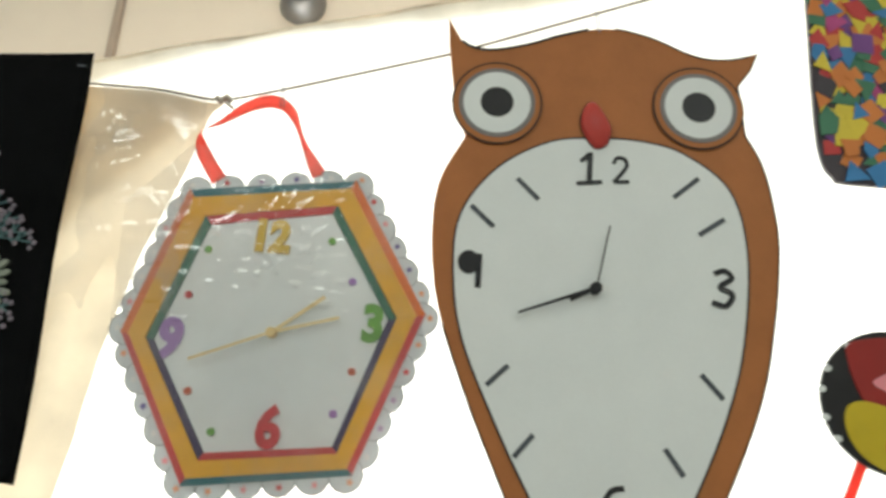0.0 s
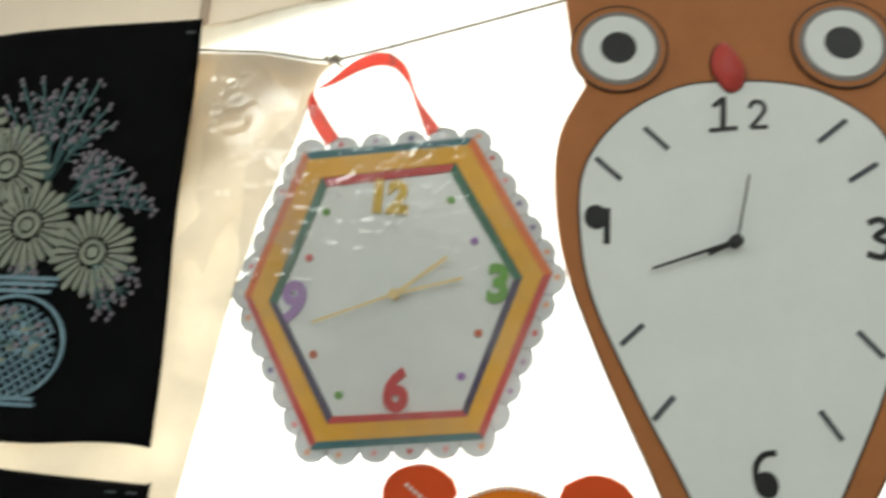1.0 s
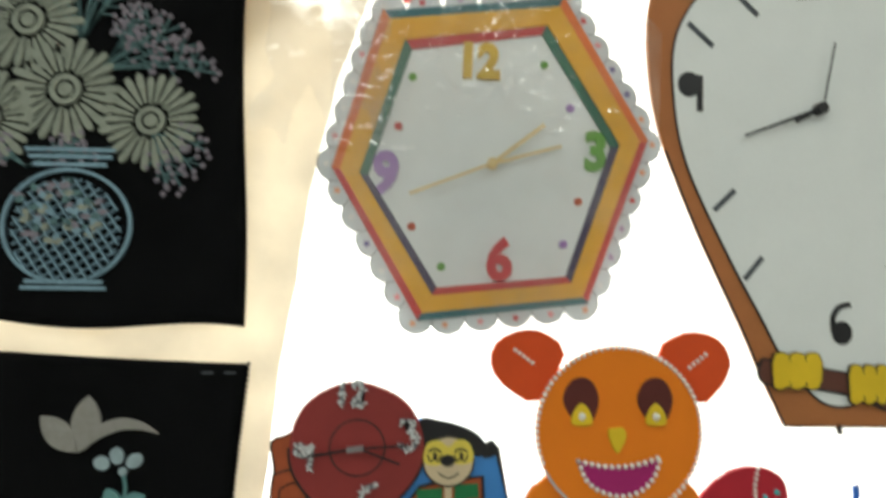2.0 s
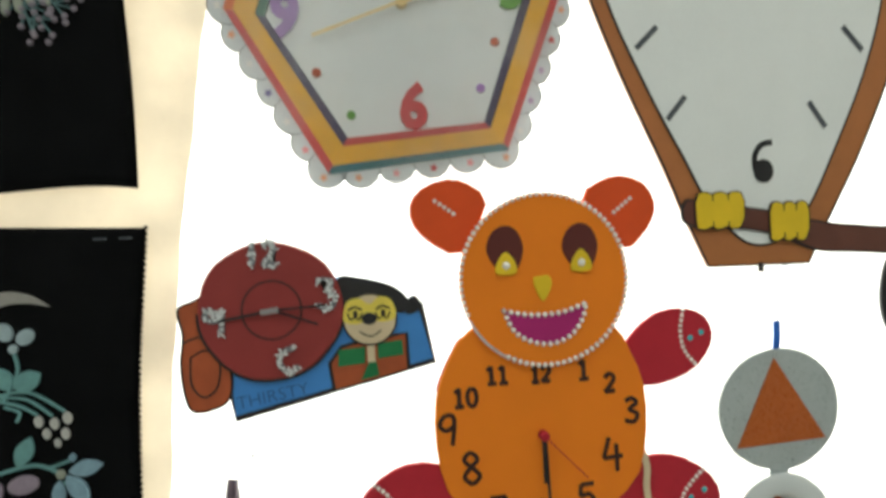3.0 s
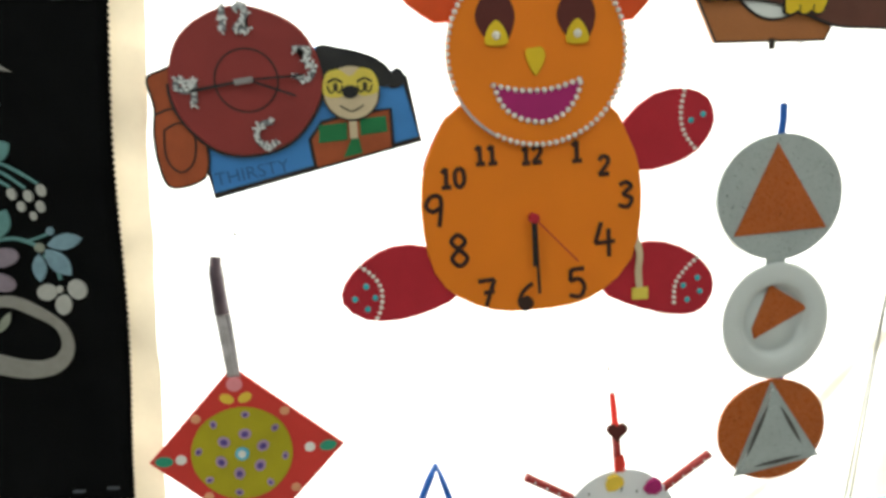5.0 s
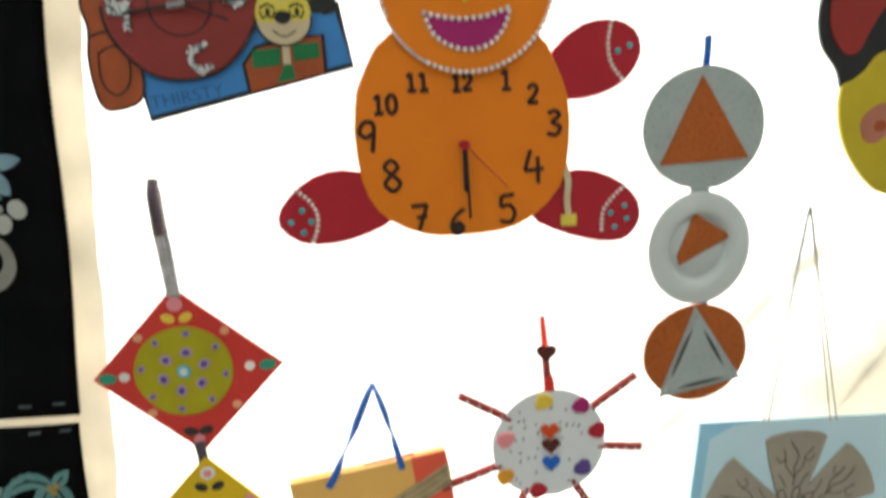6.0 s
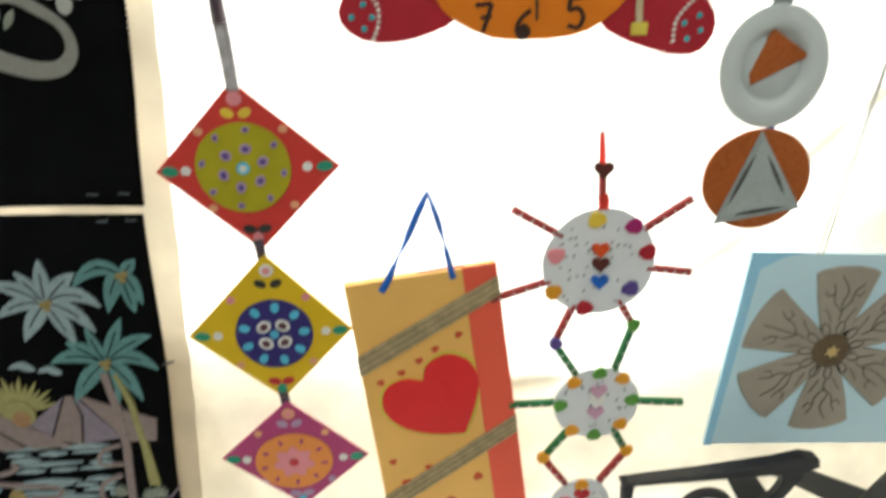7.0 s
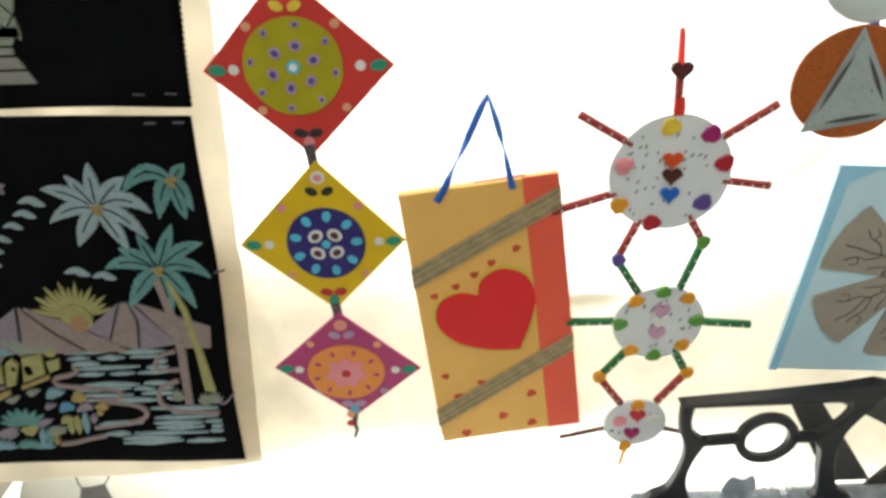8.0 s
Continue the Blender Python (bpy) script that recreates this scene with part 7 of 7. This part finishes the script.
# ---------------------------------------------------------------- flower board
def flower_board():
    o = thing("flower_board", 0.405, 0.0, 0.74, "pale blue card with a taupe six-petal flower on white strings", "wall hanging")
    quad = [(0.2931, 1.0338), (0.2674, 0.7399), (0.6141, 0.7162), (0.5904, 1.0167)]
    part("card", board(quad, -0.012, -0.006, 0.0008), ICE_BLUE, o, "pale blue card")
    part("edge_strip", board([(0.2936, 1.0343), (0.2669, 0.7388), (0.2777, 0.7379), (0.3068, 1.0104), (0.3410, 1.0270), (0.3714, 1.0298)], -0.0126, -0.0115), ICE_EDGE, o, "brighter blue folded edge")
    cx, cz = 0.426, 0.885
    # angles clockwise from straight up, with the width of the outer end
    for k, (a, long, half) in enumerate(((2, 0.122, 0.043), (-63, 0.125, 0.046), (-124, 0.128, 0.044), (177, 0.126, 0.042), (118, 0.126, 0.044), (60, 0.126, 0.045))):
        a = radians(a)
        ux, uz, px, pz = math.sin(a), math.cos(a), math.cos(a), -math.sin(a)
        pts = []
        for along, wide in ((0.020, -0.015), (0.040, -0.022), (0.080, -0.034), (0.117, -0.99), (0.122, -0.80), (0.127, -0.3), (0.127, 0.3), (0.123, 0.80), (0.118, 1.0), (0.080, 0.034), (0.040, 0.022), (0.020, 0.015)):
            w = 1.03 * (wide if abs(wide) < 0.1 else wide * half)
            s = along * long / 0.125
            pts.append((cx + ux * s + px * w, cz + uz * s + pz * w))
        p = part("petal", board(pts, -0.0155, -0.012, 0.0010), PETAL_GREY, o, "taupe painted petal")
        rough = random.Random(40 + k)

        def at(s, w):
            return (cx + ux * s + px * w, cz + uz * s + pz * w)

        bm = bmesh.new()
        stroke(bm, spline([at(0.046, 0.0), at(0.060, 0.002), at(0.072, rough.uniform(-0.006, 0.006)), at(0.090, rough.uniform(-0.006, 0.006)), at(0.112, rough.uniform(-0.010, 0.010))], 5, False), 0.0015, -0.0160, -0.0150)
        for side in (-1, 1):
            stroke(bm, spline([at(0.060, 0.0), at(0.074, 0.012 * side), at(0.088, 0.014 * side), at(0.100, rough.uniform(0.014, 0.026) * side)], 5, False), 0.0013, -0.0160, -0.0150)
            stroke(bm, spline([at(0.086, 0.014 * side), at(0.082, 0.022 * side), at(0.090, 0.027 * side)], 5, False), 0.0012, -0.0160, -0.0150)
            stroke(bm, spline([at(0.044, 0.010 * side), at(0.056, 0.016 * side), at(0.064, 0.022 * side)], 4, False), 0.0012, -0.0160, -0.0150)
        part("vein_line", bm, VEIN, p, "dark drawn vein lines")
    # drawn loops round the centre
    for k in range(11):
        a = 2 * math.pi * k / 11 + 0.2
        loop = oval(cx + 0.036 * math.sin(a), cz + 0.035 * math.cos(a), 0.0055, 0.0100, 16, -math.degrees(a))
        bm = bmesh.new()
        stroke(bm, loop + loop[:1], 0.0013, -0.0162, -0.0150)
        part("drawn_loop", bm, VEIN, o)
    part("core", board(oval(cx, cz, 0.0265, 0.0255, 36, wobble=0.02), -0.0185, -0.012, 0.0022), CORE_BROWN, o, "dark bronze centre")
    part("core_gem", board(star(cx, cz, 0.0105, 10, 6, 0.55), -0.0205, -0.018, 0.0008), GOLD, o, "gold bead centre")
    for x0, z0, x1, z1 in ((0.4300, 1.307, 0.381, 1.026), (0.4315, 1.307, 0.388, 1.026), (0.4315, 1.307, 0.478, 1.018), (0.4325, 1.307, 0.487, 1.018)):
        part("thread", tube([(x0, -0.004, z0), ((x0 + x1) / 2, -0.008, (z0 + z1) / 2), (x1, -0.013, z1)], 0.0012, 6), THREAD_WHITE, o, "white hanging thread")


# ---------------------------------------------------------------- things at the side of the view
def mosaic_panel():
    o = thing("mosaic_panel", 0.70, 0.0, 2.10, "rounded panel covered with bright torn paper scraps", "wall hanging")
    rim = spline([(0.5680, 2.4520), (0.5590, 2.2290), (0.5610, 2.1580), (0.5740, 2.1310), (0.5980, 2.1210), (0.7470, 2.1200), (0.8890, 2.1240), (0.9260, 2.1520), (0.9360, 2.2350), (0.9520, 2.5740), (0.9340, 2.6200), (0.7650, 2.6270), (0.5980, 2.6120), (0.5740, 2.5660)], 5)
    part("panel", board(rim, -0.003, 0.004, 0.001), CONFETTI[7], o, "dark panel base")
    rnd = random.Random(5)
    count = 0
    z = 2.136
    while z < 2.60:
        x = 0.571 + 0.008 * rnd.random()
        while x < 0.915:
            if not (z < 2.155 and (x < 0.588 or x > 0.895)):
                s = rnd.uniform(0.014, 0.025)
                a0 = rnd.uniform(0, 6.28)
                n = rnd.choice((3, 4, 4, 5))
                pts = [(x + s * rnd.uniform(0.6, 1.15) * math.cos(a0 + 6.283 * k / n), z + s * rnd.uniform(0.75, 1.1) * math.sin(a0 + 6.283 * k / n)) for k in range(n)]
                pts = [(max(p[0], 0.562), p[1]) for p in pts]
                y = -0.0034 - 0.0030 * rnd.random()
                if count < 290:
                    part("paper_scrap", board(pts, y - 0.0004, y + 0.0006), CONFETTI[rnd.choice((0, 0, 0, 1, 1, 2, 2, 3, 3, 4, 4, 5, 6, 7))], o)
                    count += 1
            x += rnd.uniform(0.016, 0.026)
        z += 0.0180


def side_clock():
    o = thing("round_clock", 0.575, 0.0, 1.75, "black-rimmed round clock with red and yellow shapes", "clock")
    part("rim", board(oval(0.6180, 1.8390, 0.0900, 0.0870, 56), -0.004, 0.002, 0.0014), BLACK_PAINT, o, "black round board")
    part("cap", board(spline([(0.5630, 1.8950), (0.5740, 1.9110), (0.6330, 1.9170), (0.6970, 1.8960), (0.7000, 1.8430), (0.6520, 1.8320), (0.6040, 1.8240), (0.5760, 1.8430)], 5), -0.0058, -0.0035, 0.0008), CAP_RED, o, "dark red upper shape")
    part("lower_shape", board(spline([(0.5580, 1.8320), (0.5830, 1.8390), (0.6300, 1.8240), (0.6720, 1.8010), (0.6820, 1.7750), (0.6280, 1.7550), (0.5910, 1.7610), (0.5650, 1.7800), (0.5530, 1.8070)], 5), -0.0064, -0.0035, 0.0008), MUSTARD_CARD, o, "mustard yellow lower shape")
    part("blush", board(oval(0.6130, 1.7850, 0.016, n=20), -0.0072, -0.006), STICK_ORANGE, o)
    part("bow", board(spline([(0.5910, 1.8620), (0.6100, 1.8740), (0.6320, 1.8850), (0.6290, 1.8530), (0.6080, 1.8510)], 5), -0.0066, -0.005), S_PINK, o)
    for a in (300, 330, 280, 255, 235):
        part("hour_mark", board(oval(0.607 + 0.079 * math.sin(radians(a)), 1.838 + 0.077 * math.cos(radians(a)), 0.0050, 0.0042, 10), -0.0055, -0.0035), WHITE_CARD, o)
    part("ribbon", ribbon([(0.5700, 0.0, 1.7670, 0), (0.5520, -0.003, 1.7330, 0), (0.5340, -0.002, 1.7020, 0)], 0.013), SATIN_RED, o, "red satin ribbon tail")
    part("hook", tube([(0.6010, -0.003, 1.9250), (0.5970, -0.002, 1.9430), (0.5910, 0.0, 1.9570)], 0.0009, 6), WIRE, o)


def ear_cutout():
    o = thing("face_cutout", 0.55, 0.0, 1.32, "card cutout of a yellow face with a red and black cap", "wall hanging")
    black = spline([(0.462, 1.470), (0.440, 1.500), (0.434, 1.535), (0.442, 1.575), (0.462, 1.598), (0.50, 1.612), (0.56, 1.605), (0.60, 1.56), (0.62, 1.48), (0.56, 1.43), (0.50, 1.43), (0.472, 1.445)], 5)
    part("cap_edge", board(black, -0.003, 0.002, 0.001), BLACK_PAINT, o, "black card cap edge")
    part("cap", board(spline([(0.470, 1.488), (0.452, 1.510), (0.446, 1.540), (0.455, 1.572), (0.480, 1.595), (0.52, 1.60), (0.55, 1.58), (0.52, 1.545), (0.50, 1.515), (0.488, 1.492)], 5), -0.0048, -0.002, 0.0008), CAP_RED, o, "dark red card cap")
    face = spline([(0.468, 1.450), (0.467, 1.415), (0.480, 1.375), (0.510, 1.335), (0.545, 1.315), (0.59, 1.32), (0.63, 1.38), (0.63, 1.45), (0.58, 1.49), (0.52, 1.490), (0.496, 1.468), (0.482, 1.458)], 5)
    part("face", board(face, -0.0058, -0.001, 0.001), MUSTARD_CARD, o, "mustard yellow card face")
    part("patch", board(spline([(0.496, 1.408), (0.510, 1.424), (0.530, 1.428), (0.538, 1.40), (0.52, 1.382), (0.502, 1.386)], 5), -0.0068, -0.005, 0.0006), CHEEK, o, "dull pink cheek patch")
    part("patch", board(oval(0.522, 1.402, 0.008, 0.007, 16), -0.0075, -0.006), POT_RUST, o)
    o.location.x -= 0.007


def small_pins():
    """Pins and wire hooks stuck into the sheet above the hung things."""
    made = []
    for x, z, long in ((0.003, 1.699, 0.010), (0.309, 1.585, 0.007), (0.083, 1.226, 0.010), (-0.128, 1.160, 0.005), (0.437, 1.336, 0.006), (-0.32, 1.407, 0.007)):
        p = single("pin", tube([(x, -0.002, z), (x + 0.001, -0.004, z - long / 2), (x + 0.0005, 0.012, z - long)], 0.0012, 6), WIRE, "small steel pin stuck in the sheet", "pin", group="pins in the sheet")
        made.append(p)
    for x, z in ((-0.170, 2.224), (0.262, 2.366)):
        o = thing("safety_pin", x, 0, z - 0.02, "steel safety pin hooked on the twine", "pin", "safety pins on the twine")
        part("wire", tube([(x - 0.002, -0.003, z + 0.004), (x, -0.004, z), (x + 0.0015, -0.006, z - 0.030), (x + 0.005, -0.006, z - 0.034), (x + 0.006, -0.005, z - 0.028), (x + 0.003, -0.004, z + 0.001)], 0.0008, 6), WIRE, o)


# ---------------------------------------------------------------- the table at the foot of the sheet
def table_things():
    o = thing("display_table", 0.0, -0.12, 0.0, "low display table covered with white cloth", "table")
    part("tabletop", block(-1.1, 1.3, -0.42, -0.020, 0.510, 0.530, 0.004), TABLE_CLOTH, o, "white cloth over the table top")
    part("skirt", block(-1.1, 1.3, -0.425, -0.420, 0.05, 0.525, 0.001), TABLE_CLOTH, o, "white cloth skirt")
    for x in (-1.05, 1.25):
        for y in (-0.38, -0.06):
            part("leg", block(x - 0.02, x + 0.02, y - 0.02, y + 0.02, 0.0, 0.510, 0.003), CHARCOAL, o)


def bench_model():
    """Black model bench with curled side legs and a ring between them."""
    o = thing("bench_model", 0.235, -0.07, 0.5305, "black painted model bench with curved legs and a ring", "model bench")
    part("base", block(0.085, 0.64, -0.140, -0.052, 0.5305, 0.557, 0.003), BASE_FOIL, o, "grey-blue foiled base board")
    part("seat", board([(0.1280, 0.7300), (0.3790, 0.7320), (0.4020, 0.7400), (0.3990, 0.7530), (0.3780, 0.7585), (0.3400, 0.7520), (0.2412, 0.7420), (0.1275, 0.7340)], -0.078, -0.058, 0.0015), IRON, o, "thin dark top board")
    left = spline([(0.1300, 0.7310), (0.1440, 0.7319), (0.1435, 0.7090), (0.1500, 0.6873), (0.1690, 0.6697), (0.1640, 0.6541), (0.1560, 0.6332), (0.1515, 0.6019), (0.1590, 0.5706), (0.1630, 0.5549), (0.0971, 0.5545), (0.1050, 0.5734), (0.1273, 0.5881), (0.1391, 0.6226), (0.1415, 0.6570), (0.1317, 0.6902)], 5)
    part("side_leg", board(left, -0.077, -0.064, 0.002), IRON, o, "curved black side leg")
    right = spline([(0.3786, 0.7437), (0.3520, 0.7331), (0.3530, 0.7176), (0.3430, 0.6967), (0.3210, 0.6790), (0.3170, 0.6622), (0.3280, 0.6446), (0.3330, 0.6081), (0.3400, 0.5715), (0.3356, 0.5558), (0.3900, 0.5562), (0.3660, 0.5791), (0.3515, 0.6291), (0.3545, 0.6760), (0.3705, 0.7073), (0.3830, 0.7282)], 5)
    part("side_leg", board(right, -0.077, -0.064, 0.002), IRON, o, "curved black side leg")
    part("ring", ring(0.2510, 0.6695, 0.0420, 0.0290, -0.075, -0.066, 40, 0.99), IRON, o, "black ring")
    for a, b in (((0.1670, 0.6686), (0.2110, 0.6710)), ((0.2879, 0.6704), (0.3167, 0.6695))):
        part("rod", tube([(a[0], -0.0705, a[1]), (b[0], -0.0705, b[1])], 0.0085, 8), IRON, o)
    single("foil_scrap", board(spline([(0.2142, 0.5583), (0.2218, 0.5866), (0.2404, 0.5825), (0.2547, 0.5888), (0.2594, 0.5596)], 4), -0.060, -0.056, 0.001), FOIL, "small scrap of silver foil on the base board", "foil")
    rnd = random.Random(8)
    bm = bmesh.new()
    for k in range(160):
        x, y = rnd.gauss(0.255, 0.06), rnd.uniform(-0.138, -0.055)
        s = rnd.uniform(0.003, 0.010)
        vs = [bm.verts.new((x + s * rnd.uniform(-1, 1), y + s * rnd.uniform(-1, 1), 0.5575 + rnd.uniform(0, 0.004))) for _ in range(3)]
        bm.faces.new(vs)
    single("foil_flakes", bm, FOIL, "crumpled silver foil flakes scattered on the base board", "foil", "stuff")


def crossed_boards():
    o = thing("crossed_boards", 0.45, -0.02, 0.5305, "charcoal painted flat boards crossing behind the model bench", "boards")
    for k, pts in enumerate(([(0.3002, 0.6935), (0.3432, 0.6937), (0.458, 0.5310), (0.392, 0.5310)], [(0.3689, 0.6887), (0.4148, 0.6973), (0.770, 0.5310), (0.64, 0.5310)], [(0.444, 0.5310), (0.5831, 0.7295), (0.6239, 0.7370), (0.489, 0.5310)])):
        part("board", board(pts, -0.020 - 0.005 * k, -0.0155 - 0.005 * k, 0.0006), CHARCOAL, o, "charcoal painted board")


def stuffed_ball():
    """Pale ball with a dark five-sided patch, on the ledge behind the hem of the black cloths."""
    cx, cy, cz, r = -0.762, 0.112, 0.427, 0.130
    o = thing("ball", cx, cy, cz - r, "pale panelled ball with a dark five-sided patch", "ball")
    bm = bmesh.new()
    bmesh.ops.create_uvsphere(bm, u_segments=56, v_segments=36, radius=r, matrix=Matrix.Translation((cx, cy, cz)))
    part("shell", bm, BALL, o, "pale leather shell", smooth=True)

    def skin(east, up, out=0.0006):
        """A point on the shell, by degrees to the side and upwards."""
        a, b = radians(east), radians(up)
        return Vector((cx, cy, cz)) + (r + out) * Vector((math.sin(a) * math.cos(b), -math.cos(a) * math.cos(b), math.sin(b)))

    corners = [(12, 47), (33, 45), (36, 28), (22, 18), (8, 29)]
    bm = bmesh.new()
    hub = bm.verts.new(skin(22, 34, 0.0012))
    rim = [bm.verts.new(skin(*between(p, q, s), 0.0009)) for p, q in zip(corners, corners[1:] + corners[:1]) for s in (0.0, 0.33, 0.67)]
    for p, q in zip(rim, rim[1:] + rim[:1]):
        bm.faces.new((hub, p, q))
    part("patch", bm, CHARCOAL, o, "dark five-sided patch")
    for a, b in (((12, 47), (-2, 64)), ((33, 45), (58, 60)), ((36, 28), (62, 16)), ((8, 29), (-18, 18)), ((22, 18), (22, -12)), ((12, 47), (33, 45))):
        part("seam", tube([skin(*between(a, b, s), 0.0) for s in (0.0, 0.25, 0.5, 0.75, 1.0)], 0.0012, 6), CHARCOAL, o)


TICKS = ((0.1558, 2.1047, 0.1840, 2.0765), (0.0966, 2.0639, 0.1267, 2.0359), (0.3606, 2.0884, 0.3941, 2.1168), (0.3909, 2.0386, 0.4244, 2.0614),
         (0.1239, 1.8346, 0.1495, 1.8593), (0.1587, 1.7528, 0.1812, 1.7792), (0.3841, 1.8604, 0.4090, 1.8322), (0.3367, 1.7713, 0.3573, 1.7413))


owl_clock()
hexagon_clock()
loose_film()
bear_clock()
pot_clock()
disc_chain()
diamond_chain()
gift_bag()
spotted_discs()
flower_board()
mosaic_panel()
side_clock()
ear_cutout()
small_pins()
table_things()
bench_model()
crossed_boards()
stuffed_ball()
